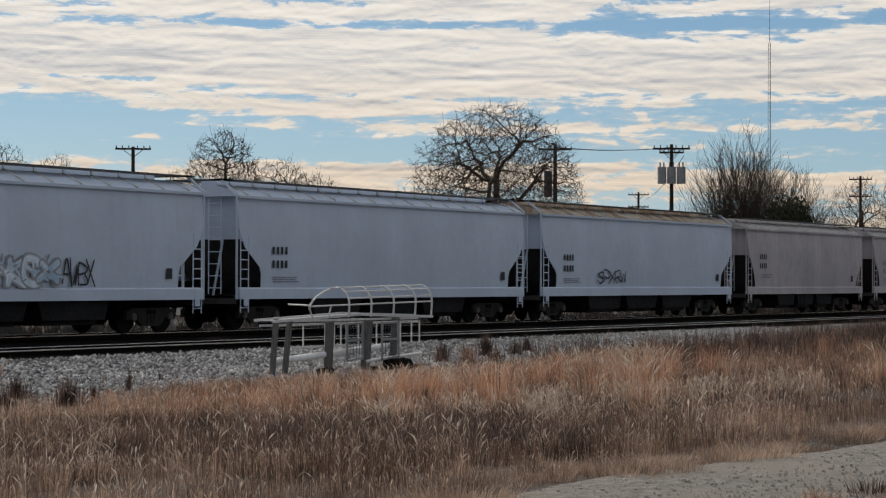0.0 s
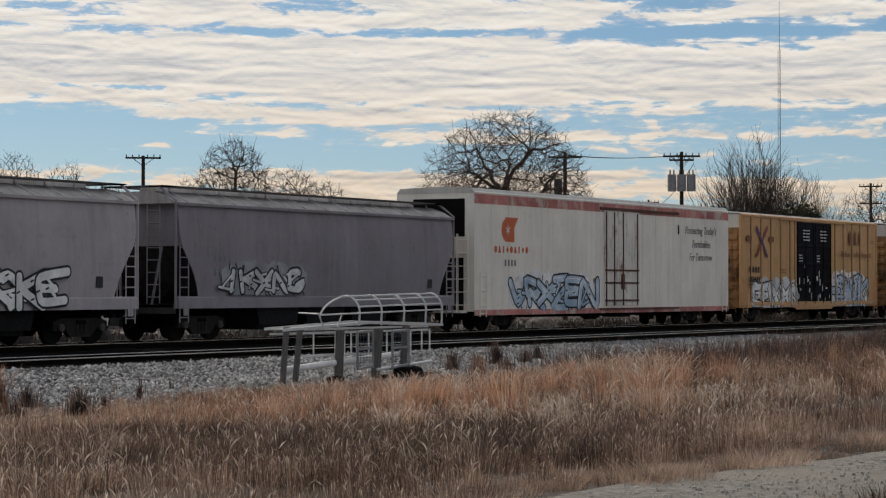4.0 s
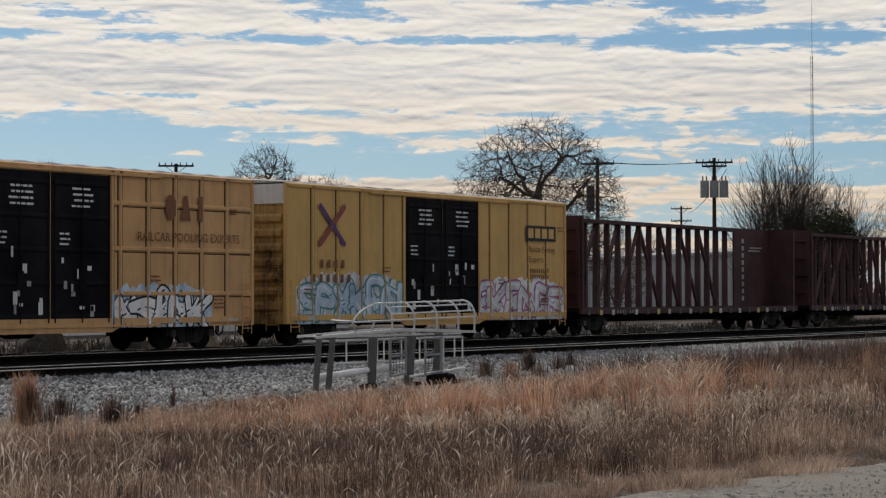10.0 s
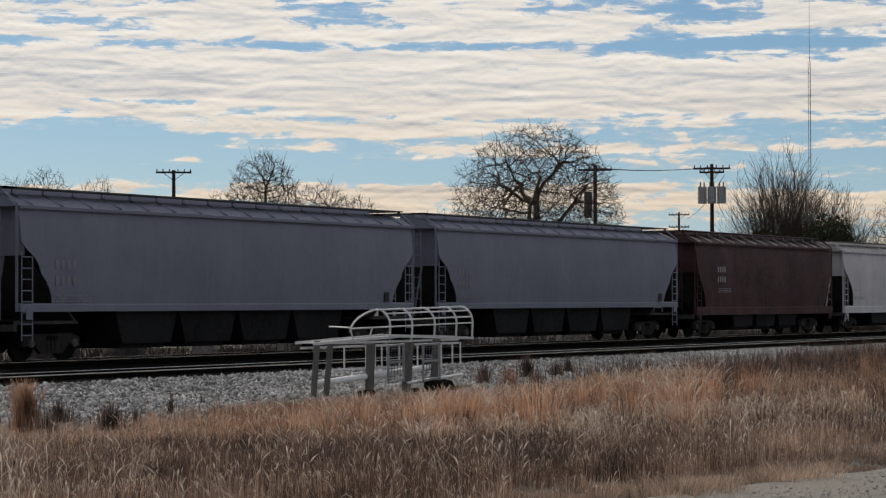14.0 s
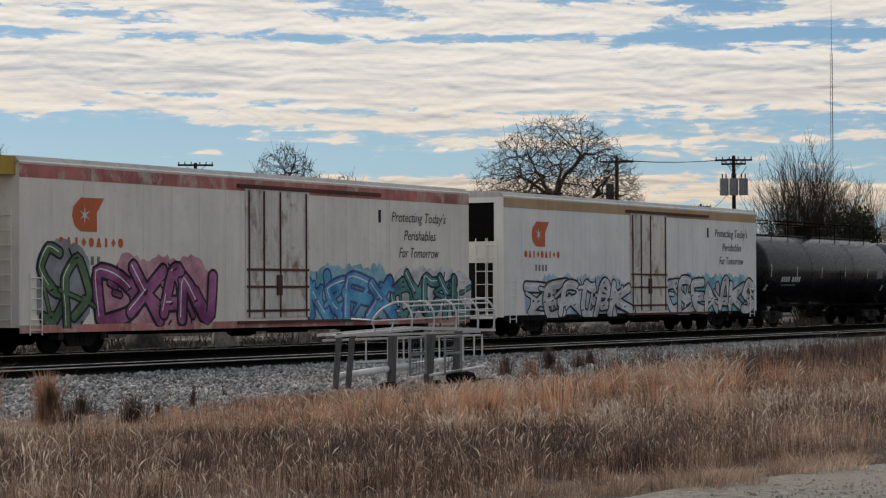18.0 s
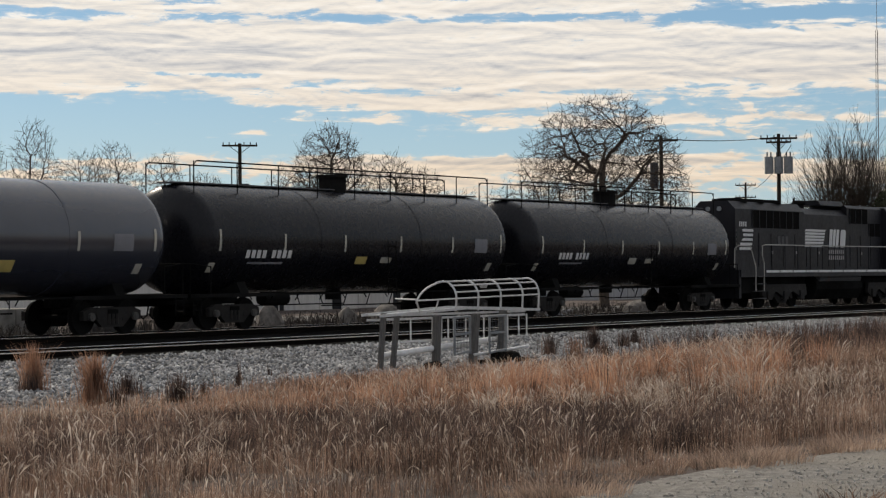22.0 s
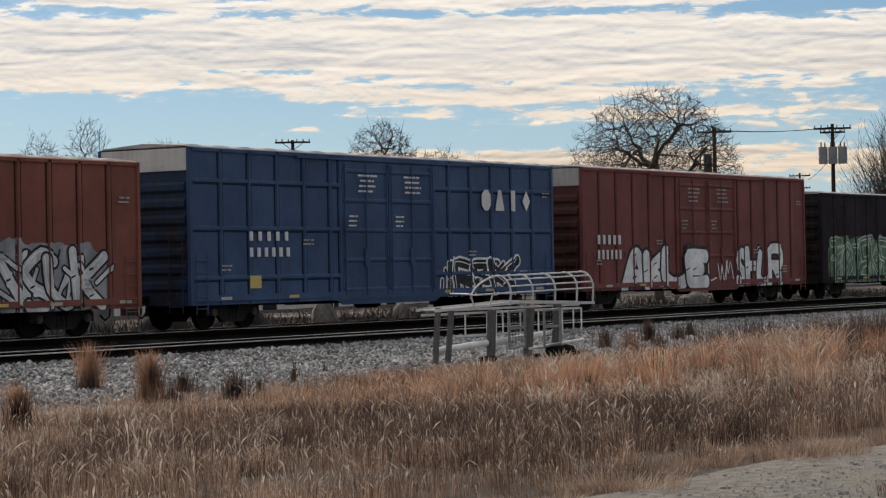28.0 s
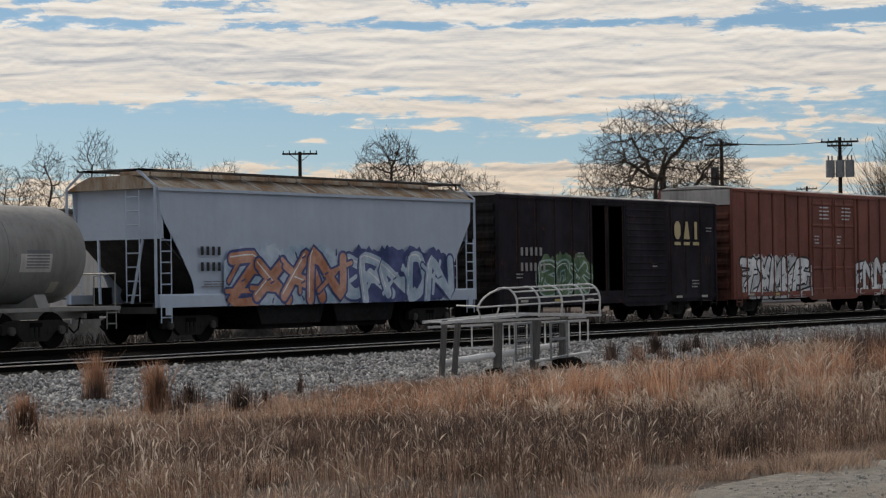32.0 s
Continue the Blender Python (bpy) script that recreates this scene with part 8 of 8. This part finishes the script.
def grass(name, label, x, y, rng, h0, h1, width, lean, mat, head=0.0, scale=None, aim=None, category="grass"):
    """Bent three-joint blades; head widens the upper part into a plume, aim fans them out."""
    n = len(x)
    z = np.interp(y, PY, PZ) - 0.03
    h = rng.uniform(h0, h1, n) * (scale if scale is not None else 1.0)
    a = rng.uniform(0, 2 * np.pi, n) if aim is None else aim + rng.normal(0, 0.7, n)
    out = rng.uniform(0.03, lean, n) * h
    ang = rng.uniform(0, 2 * np.pi, n)
    wx, wy = np.cos(ang), np.sin(ang)
    w = width * rng.uniform(0.5, 1.4, n)
    rows = []
    short = head < 1 and (h1 < 0.7 or mat.name == "dark_dead_weed")
    for u, k, bend in (((0.0, 1.0, 0.0), (0.55, 0.85, 0.35), (1.0, 0.12, 1.0)) if short else ((0.0, 1.0, 0.0), (0.45, 0.85, 0.25), (0.78, 0.7, 0.62), (1.0, 0.12, 1.0)) if head < 1 else ((0.0, 0.5, 0.0), (0.72, 0.5, 0.5), (0.86, head, 0.78), (1.0, 0.4, 1.15))):
        cx, cy, cz = x + np.cos(a) * out * bend, y + np.sin(a) * out * bend, z + h * u * (1 - 0.15 * bend)
        rows.append((np.stack([cx - wx * w * k, cy - wy * w * k, cz], 1), np.stack([cx + wx * w * k, cy + wy * w * k, cz], 1)))
    verts = np.stack([p for r in rows for p in r], 1).reshape(-1, 3)
    base = np.arange(n)[:, None] * 2 * len(rows)
    quads = np.concatenate([base + np.array([[2 * i, 2 * i + 1, 2 * i + 3, 2 * i + 2]]) for i in range(len(rows) - 1)], 0)
    me = arrays_mesh(name, verts, quads, mat)
    ob = new(name, me)
    return tagged(ob, label, category, kind="stuff")


def tussocks(cx, cy, rng, count, r0, r1, size=None):
    """Roots of the blades of many tussocks, the way each leans, and its tussock's size."""
    size = rng.uniform(0.6, 1.25, len(cx)) if size is None else size
    k = np.repeat(np.arange(len(cx)), np.maximum(3, (count * size ** 1.5).astype(int)))
    rad = rng.uniform(r0, r1, len(cx))[k] * np.sqrt(rng.uniform(0, 1, len(k))) * size[k]
    a = rng.uniform(0, 2 * np.pi, len(k))
    return cx[k] + rad * np.cos(a), cy[k] + rad * np.sin(a), a, size[k]


def fields():
    orange = blades("orange_broom_sedge", [(0.0, (0.06, 0.042, 0.036)), (0.25, (0.20, 0.122, 0.090)), (0.6, (0.50, 0.268, 0.172)), (1.0, (0.66, 0.435, 0.30))])
    brown = blades("grey_brown_weed", [(0.0, (0.038, 0.027, 0.023)), (0.35, (0.145, 0.095, 0.073)), (0.7, (0.31, 0.200, 0.148)), (1.0, (0.52, 0.365, 0.275))])
    litter = blades("dead_grass_litter", [(0.0, (0.070, 0.053, 0.044)), (0.5, (0.195, 0.138, 0.107)), (1.0, (0.34, 0.26, 0.20))])
    tan = blades("straw_coloured_grass", [(0.0, (0.14, 0.110, 0.092)), (0.5, (0.36, 0.258, 0.200)), (1.0, (0.54, 0.42, 0.335))])
    plume = blades("pale_seed_plume", [(0.0, (0.30, 0.23, 0.185)), (0.5, (0.50, 0.41, 0.335)), (1.0, (0.68, 0.59, 0.51))])
    weed = blades("dark_dead_weed", [(0.0, (0.028, 0.022, 0.021)), (0.5, (0.080, 0.058, 0.052)), (0.85, (0.16, 0.115, 0.100)), (1.0, (0.28, 0.19, 0.15))])
    rust = blades("reddish_brown_tuft", [(0.0, (0.07, 0.046, 0.036)), (0.5, (0.29, 0.165, 0.112)), (1.0, (0.50, 0.31, 0.215))])
    bearing_of = lambda x, y: np.degrees(np.arctan2(x, y))
    wedge = lambda x, y: (x > y * 0.78 - 1) & (x < y * 4.6 + 5)
    near = lambda x, y: np.clip((19.0 / np.hypot(x, y)) ** 1.6, 0.0, 1)
    # the sedge thins out towards the far end of the field, where dark weeds take over
    thins = lambda x, y: np.clip((66.9 - bearing_of(x, y)) / 1.0, 0.05, 1)
    belt = lambda x, y: np.clip((np.hypot(x, y) - 26.0 - 6.0 * lumps(x, y, 0.42, 2) - 2.5 * lumps(x, y, 1.7, 5)) / 5.0, 0, 1) * np.clip((x - 1.36 * y + 2.5) / 5.0, 0.15, 1) * np.clip(1.25 - (x - 40) / 11.0, 0.10, 1)
    # litter that covers the soil
    x, y, rng = field_points(240000, 8.2, 27, 9, 90, 2, lambda x, y, r: wedge(x, y) & (r.uniform(0, 1, len(x)) < near(x, y)))
    grass("dead_grass", "matted grey-brown dead grass on the field", x, y, rng, 0.05, 0.17, 0.0028, 0.9, litter)
    # low weeds in clumps on the near half
    cx, cy, rng = field_points(13500, 8.35, 24, 10, 70, 3, lambda x, y, r: wedge(x, y) & (r.uniform(0, 1, len(x)) < near(x, y) * 1.5 * np.clip(2.3 * lumps(x, y, 0.9, 3) - 0.35, 0.08, 1) * (1 - 0.9 * belt(x, y))))
    x, y, a, s = tussocks(cx, cy, rng, 50, 0.10, 0.30)
    grass("dead_weeds", "low clumps of dark grey-brown dead weeds", x, y, rng, 0.08, 0.42, 0.0019, 0.22, brown, 0.0, s * (0.45 + 0.8 * lumps(x, y, 0.7, 6)), a)
    k = rng.uniform(0, 1, len(x)) < 0.14
    grass("weed_seed_heads", "small pale seed heads on the dead weeds", x[k], y[k], rng, 0.14, 0.46, 0.0014, 0.30, plume, 3.4, (s * (0.45 + 0.8 * lumps(x, y, 0.7, 6)))[k], a[k])
    # orange stands of broom sedge
    cx, cy, rng = field_points(9000, 12.0, 27.4, 22, 85, 1, lambda x, y, r: wedge(x, y) & (r.uniform(0, 1, len(x)) < thins(x, y) * belt(x, y) * np.clip(4.2 * lumps(x, y, 0.75, 4.4) - 1.6, 0.06, 1) * np.clip(1.35 - np.hypot(x, y) / 75, 0.15, 1)))
    deep = np.clip(1.0 - 0.10 * np.clip(cy - 20.5, 0, 6), 0.45, 1.0) * (0.78 + 0.30 * np.clip((cx / cy - 1.9) / 0.5, 0, 1)) * np.clip(0.55 + (cx - 1.36 * cy) / 9, 0.5, 1)
    x, y, a, s = tussocks(cx, cy, rng, 84, 0.10, 0.26, rng.uniform(0.55, 1.15, len(cx)) * deep)
    grass("broom_sedge", "clumps of tall orange broom sedge in winter", x, y, rng, 0.30, 0.98, 0.0032, 0.30, orange, 0.0, s, a)
    k = rng.uniform(0, 1, len(x)) < 0.13
    grass("broom_sedge_heads", "fluffy pale orange heads of the broom sedge", x[k], y[k], rng, 0.70, 1.08, 0.0030, 0.5, plume, 2.8, s[k], a[k])
    cx, cy = np.array((34.5, 34.8, 34.2, 35.1, 30.0, 42.6, 43.2, 28.6, 31.5, 48.9, 37.6, 38.0)), np.array((15.0, 15.2, 14.8, 15.5, 15.7, 17.6, 17.9, 16.3, 16.8, 22.7, 18.6, 18.9))
    x, y, a, s = tussocks(cx, cy, rng, 150, 0.14, 0.24, rng.uniform(0.85, 1.15, 12))
    grass("broom_sedge", "dense upright stands of orange broom sedge", x, y, rng, 0.35, 0.92, 0.0048, 0.28, orange, 0.0, s, a)
    # dark weeds among the sedge
    cx, cy, rng = field_points(8200, 12.0, 26.5, 22, 85, 12, lambda x, y, r: wedge(x, y) & (r.uniform(0, 1, len(x)) < np.clip(belt(x, y) / np.clip(1.25 - (x - 40) / 11.0, 0.10, 1) / thins(x, y) * 0.6, 0, 1) * np.clip(2.2 * lumps(x, y, 0.8, 9) - 0.4 + np.clip((x - 34) / 12, 0, 0.6), 0, 1) * np.clip(1.35 - np.hypot(x, y) / 80, 0.2, 1)))
    x, y, a, s = tussocks(cx, cy, rng, 20, 0.12, 0.32)
    grass("dead_weeds", "dark weeds standing between the sedge clumps", x, y, rng, 0.20, 0.62, 0.0034, 0.30, brown, 0.0, s, a)
    # dark scrub in patches over the near field
    cx, cy, rng = field_points(5200, 9.5, 22, 12, 60, 43, lambda x, y, r: wedge(x, y) & (r.uniform(0, 1, len(x)) < np.clip(4.0 * lumps(x, y, 0.55, 1.2) - 1.9, 0, 1) * np.clip((38 - np.hypot(x, y)) / 5, 0, 1)))
    x, y, a, s = tussocks(cx, cy, rng, 44, 0.12, 0.34)
    grass("dead_weeds", "patches of dark scrubby weeds in the field", x, y, rng, 0.10, 0.40, 0.0026, 0.35, weed, 0.0, s, a)
    rng = np.random.default_rng(47)
    a, d = np.radians(rng.uniform(48, 58.5, 620)), rng.uniform(22.0, 31.0, 620)
    keep = rng.uniform(0, 1, 620) < np.clip(2.4 * lumps(d * np.sin(a), d * np.cos(a), 0.8, 7) - 0.25, 0.1, 1)
    x, y, a, s = tussocks((d * np.sin(a))[keep], (d * np.cos(a))[keep], rng, 46, 0.14, 0.36)
    grass("dead_weeds", "low thicket of dark dead weeds in the field", x, y, rng, 0.16, 0.44, 0.0028, 0.35, weed, 0.0, s, a)
    # dark hollows between the sedge and the road
    rng = np.random.default_rng(53)
    a, d = np.radians(rng.uniform(58.5, 67.5, 620)), rng.uniform(22.5, 33.0, 620)
    keep = rng.uniform(0, 1, 620) < np.clip(3.4 * lumps(d * np.sin(a), d * np.cos(a), 0.7, 2.5) - 1.1, 0.02, 1)
    x, y, a, s = tussocks((d * np.sin(a))[keep], (d * np.cos(a))[keep], rng, 44, 0.14, 0.40)
    grass("dead_weeds", "dark hollows of dead weeds between road and sedge", x, y, rng, 0.12, 0.40, 0.0024, 0.35, weed, 0.0, s, a)
    # pale seeding weeds standing together
    cx, cy, rng = field_points(420, 12.6, 16.6, 26, 37, 44, lambda x, y, r: r.uniform(0, 1, len(x)) < np.clip(3 * lumps(x, y, 1.1, 2) - 0.9, 0.05, 1))
    x, y, a, s = tussocks(cx, cy, rng, 16, 0.10, 0.28)
    grass("seed_plumes", "pale fuzzy seeding weeds standing together", x, y, rng, 0.25, 0.50, 0.0030, 0.45, plume, 3.2, s, a)
    # low straw beside the stones
    x, y, rng = field_points(110000, 16, 27.0, 16, 52, 4, lambda x, y, r: wedge(x, y) & (x < 1.50 * y + 1) & (r.uniform(0, 1, len(x)) < np.clip(2.2 * lumps(x, y, 1.1, 6) - 0.5, 0.1, 1)))
    grass("straw_grass", "short straw-coloured grass beside the stones", x, y, rng, 0.08, 0.28, 0.0030, 0.5, tan)
    x, y, rng = field_points(90000, 16.5, 26.8, 16, 46, 24, lambda x, y, r: wedge(x, y) & (x < 1.60 * y + 2) & (r.uniform(0, 1, len(x)) < np.clip(2.4 * lumps(x, y, 0.9, 3) - 0.5, 0.05, 1) * np.clip((np.hypot(x, y) - 25) / 5, 0, 1) * np.clip((bearing_of(x, y) - 51.0) / 4.0, 0.12, 1)))
    grass("low_sedge", "low orange-tan sedge along the stones", x, y, rng, 0.10, 0.42, 0.0032, 0.35, orange)
    # mounds of turf along the road's edge
    rng = np.random.default_rng(14)
    cx = np.concatenate([np.array((17.7, 18.2, 18.6, 19.6, 20.1, 22.4, 23.3, 14.9, 26.0)), rng.uniform(12, 50, 260)])
    cy = 8.05 - 0.45 * np.clip((cx - 17.0) / 4.0, 0, 1) + 0.30 * lumps(cx, cx, 0.8, 5) + np.concatenate([np.zeros(9), rng.uniform(-0.20, 0.75, 260)])
    x, y, a, s = tussocks(cx, cy, rng, 330, 0.20, 0.38, np.concatenate([rng.uniform(1.0, 1.35, 9), rng.uniform(0.25, 0.8, 260)]))
    grass("verge_grass", "low tan mounds of turf at the edge of the road", x, y, rng, 0.05, 0.21, 0.0034, 0.9, tan, 0.0, s, a)
    # a few weeds in the road itself
    cx, cy = np.array((15.9, 16.4, 16.9, 17.3, 15.2)), np.array((5.75, 5.85, 5.6, 5.75, 6.0))
    x, y, a, s = tussocks(cx, cy, rng, 160, 0.12, 0.28)
    grass("road_weeds", "small grey weeds growing in the gravel road", x, y, rng, 0.05, 0.20, 0.0035, 1.0, brown, 0.0, s, a)
    # seed plumes over the field
    x, y, rng = field_points(17000, 9.3, 25, 10, 75, 5, lambda x, y, r: wedge(x, y) & (r.uniform(0, 1, len(x)) < np.clip(lumps(x, y, 0.8, 8) * 2.2 - 0.7, 0, 1) * near(x, y) * 2.0))
    grass("seed_plumes", "pale feathery grass plumes above the field", x, y, rng, 0.24, 0.62, 0.0023, 0.45, plume, 3.6)
    # tall curved stems close by
    rng = np.random.default_rng(33)
    cx, cy = np.array((17.3, 17.9, 15.5, 15.6, 15.4, 18.6)), np.array((14.4, 13.9, 13.3, 12.3, 11.0, 15.9))
    x, y, a, s = tussocks(cx, cy, rng, 9, 0.05, 0.12, np.ones(6))
    grass("tall_grass_stems", "tall curved stems with feathery pale heads", x, y, rng, 0.40, 0.75, 0.0042, 0.7, plume, 2.6, None, a)
    # dead weeds behind, close to the stones on the far side of the view
    cx, cy, rng = field_points(5200, 20.5, 31.2, 47, 150, 6, lambda x, y, r: (r.uniform(0, 1, len(x)) < np.clip((x - 47.5) / 9, 0.02, 1) * np.clip(2.4 * lumps(x, y, 0.8, 2) - 0.4, 0.05, 1)) & (y < 26.6 + (x - 46) * 0.085))
    x, y, a, s = tussocks(cx, cy, rng, 18, 0.15, 0.40)
    grass("dead_weeds", "dark brown dead weeds beside the track bed", x, y, rng, 0.30, 1.0, 0.0078, 0.35, weed, 0.0, s, a)
    cx, cy, rng = field_points(170, 19.5, 27, 48, 120, 16, lambda x, y, r: (r.uniform(0, 1, len(x)) < np.clip(2.6 * lumps(x, y, 0.6, 5) - 0.9, 0, 1)) & (x < y * 4))
    x, y, a, s = tussocks(cx, cy, rng, 60, 0.12, 0.34)
    grass("broom_sedge", "scattered orange sedge among the dark weeds", x, y, rng, 0.4, 0.85, 0.0052, 0.30, rust, 0.0, s, a)
    # tufts that stand alone on the stones
    spots = ((32.2, 28.8, 1.02, 480, 1), (31.9, 28.7, 0.62, 160, 0), (29.9, 25.4, 1.0, 560, 1), (30.2, 25.2, 0.6, 160, 0), (32.7, 27.0, 0.62, 300, 0), (32.0, 25.3, 0.66, 240, 2), (33.9, 26.2, 0.45, 90, 2), (35.9, 26.9, 0.5, 70, 0), (37.3, 27.9, 0.7, 34, 0), (38.9, 28.3, 0.6, 30, 0), (24.6, 23.4, 0.75, 420, 1), (51.5, 28.6, 0.8, 320, 0), (55.8, 29.6, 0.95, 380, 0), (57.2, 29.4, 0.7, 260, 0), (53.0, 27.8, 0.6, 240, 0), (50.4, 27.2, 0.7, 240, 1), (59.5, 30.2, 0.8, 200, 0))
    for k, (px, py, h, n, look_) in enumerate(spots):
        rng = np.random.default_rng(50 + k)
        r = rng.normal(0, 0.13 if n > 100 else 0.04, n)
        a = rng.uniform(0, 6.2832, n)
        if look_ == 1:
            r, h = r * 0.8, h * 1.15
            a = np.where(rng.uniform(0, 1, n) < 0.6, 2.1 + rng.normal(0, 0.5, n), a)
        grass("grass_tuft", ("single tuft of dark dead weed in the stones", "single tuft of orange sedge in the stones", "upright tuft of reddish-brown grass in the stones")[look_], px + r * np.cos(a), py + r * np.sin(a), rng, 0.35 * h, 1.08 * h, 0.0062, 0.36 if look_ == 1 else 0.22, weed if look_ != 1 else rust, 0.0, None, a, "grass tuft")
    # brush beyond the track
    x, y, rng = field_points(26000, 47, 72, 45, 150, 7, lambda x, y, r: r.uniform(0, 1, len(x)) < np.clip(lumps(x, y, 0.5, 7) * 2.0 - 0.75, 0, 1))
    dull = blades("dull_brush", [(0.0, (0.016, 0.014, 0.013)), (0.6, (0.046, 0.041, 0.038)), (1.0, (0.10, 0.088, 0.078))], 0.9, 0.05)
    bx, by, rng2 = field_points(24000, 49.0, 53.2, 36, 175, 17, lambda x, y, r: r.uniform(0, 1, len(x)) < np.clip(lumps(x, y, 0.45, 3) * 2.2 - 0.35, 0.10, 1))
    grass("brush", "dark tangled weeds along the far side of the track", bx, by, rng2, 0.25, 0.80, 0.020, 0.8, dull)
    grass("brush", "grey-brown brush and weeds beyond the track", x, y, rng, 0.05, 0.22, 0.02, 1.2, dull)


fields()


def stones():
    rng = np.random.default_rng(9)
    shapes = []
    n = 50000
    x = rng.uniform(22, 86, n)
    y = 26.0 + 7.3 * rng.uniform(0, 1, n) ** 0.9
    ok = (x > y * 0.85 - 2) & (x < y * 2.6 + 3)
    x, y = x[ok], y[ok]
    by, bz = [25.9, 27.2, 30.6, 32.6, 33.2, 37.0], [-0.79, -0.66, -0.55, -0.36, -0.31, -0.31]
    z = np.interp(y, by, bz)
    base = np.array([(1, 0, 0), (-1, 0, 0), (0, 1, 0), (0, -1, 0), (0, 0, 1), (0, 0, -1)], float)
    tri = np.array([(0, 2, 4), (2, 1, 4), (1, 3, 4), (3, 0, 4), (2, 0, 5), (1, 2, 5), (3, 1, 5), (0, 3, 5)])
    m = len(x)
    size = rng.uniform(0.03, 0.085, m) * rng.uniform(0.6, 1.0, m)
    dirs = base[None] * rng.uniform(0.6, 1.3, (m, 6, 1)) + rng.normal(0, 0.25, (m, 6, 3))
    ang = rng.uniform(0, 6.28, m)
    c, s = np.cos(ang)[:, None], np.sin(ang)[:, None]
    vx = dirs[..., 0] * c - dirs[..., 1] * s
    vy = dirs[..., 0] * s + dirs[..., 1] * c
    verts = np.stack([x[:, None] + vx * size[:, None], y[:, None] + vy * size[:, None], z[:, None] + 0.02 + dirs[..., 2] * size[:, None] * 0.8], 2).reshape(-1, 3)
    faces = (np.arange(m)[:, None, None] * 6 + tri[None]).reshape(-1, 3)
    me = bpy.data.meshes.new("ballast_stones")
    me.vertices.add(len(verts))
    me.vertices.foreach_set("co", verts.astype(np.float32).ravel())
    me.loops.add(faces.size)
    me.loops.foreach_set("vertex_index", faces.astype(np.int32).ravel())
    me.polygons.add(len(faces))
    me.polygons.foreach_set("loop_start", np.arange(0, faces.size, 3, dtype=np.int32))
    me.update()
    me.validate()
    me.materials.append(blades("loose_ballast_stone", [(0.0, (0.04, 0.04, 0.044)), (0.35, (0.185, 0.187, 0.193)), (0.7, (0.33, 0.333, 0.34)), (1.0, (0.58, 0.585, 0.595))], 0.95, 0.0, 0.25))
    tagged(new("ballast_stones", me), "loose grey crushed stones on the track shoulder", "stones", kind="stuff")


def road_stones():
    rng = np.random.default_rng(19)
    n = 11000
    x, y = rng.uniform(9, 40, n), rng.uniform(3.0, 8.1, n)
    ok = (x > y * 1.3) & (x < y * 5.5 + 4)
    x, y = x[ok], y[ok]
    verts, faces = [], []
    for px, py in zip(x, y):
        r = rng.uniform(0.004, 0.012) * (2.2 if rng.uniform() < 0.12 + 0.25 * (math.sin(px * 1.7 + py * 3.1) > 0.5) else 1.0)
        b = len(verts)
        for ring, up in ((1.0, -0.012), (0.6, 0.5)):
            for k in range(5):
                a = 6.2832 * k / 5 + rng.uniform(-0.3, 0.3)
                verts.append((px + r * ring * math.cos(a) * rng.uniform(0.8, 1.3), py + r * ring * math.sin(a) * rng.uniform(0.8, 1.3), -0.128 + (r * up if up > 0 else up)))
        faces += [(b + k, b + (k + 1) % 5, b + 5 + (k + 1) % 5, b + 5 + k) for k in range(5)] + [tuple(range(b + 5, b + 10))]
    me = raw("road_stones", verts, faces, blades("loose_road_stone", [(0.0, (0.20, 0.185, 0.165)), (0.5, (0.33, 0.31, 0.28)), (1.0, (0.50, 0.48, 0.44))], 0.95, 0.0, 0.3))
    tagged(new("road_stones", me), "loose pale gravel on the road surface", "stones", kind="stuff")


stones()
road_stones()
tracks()
motions()
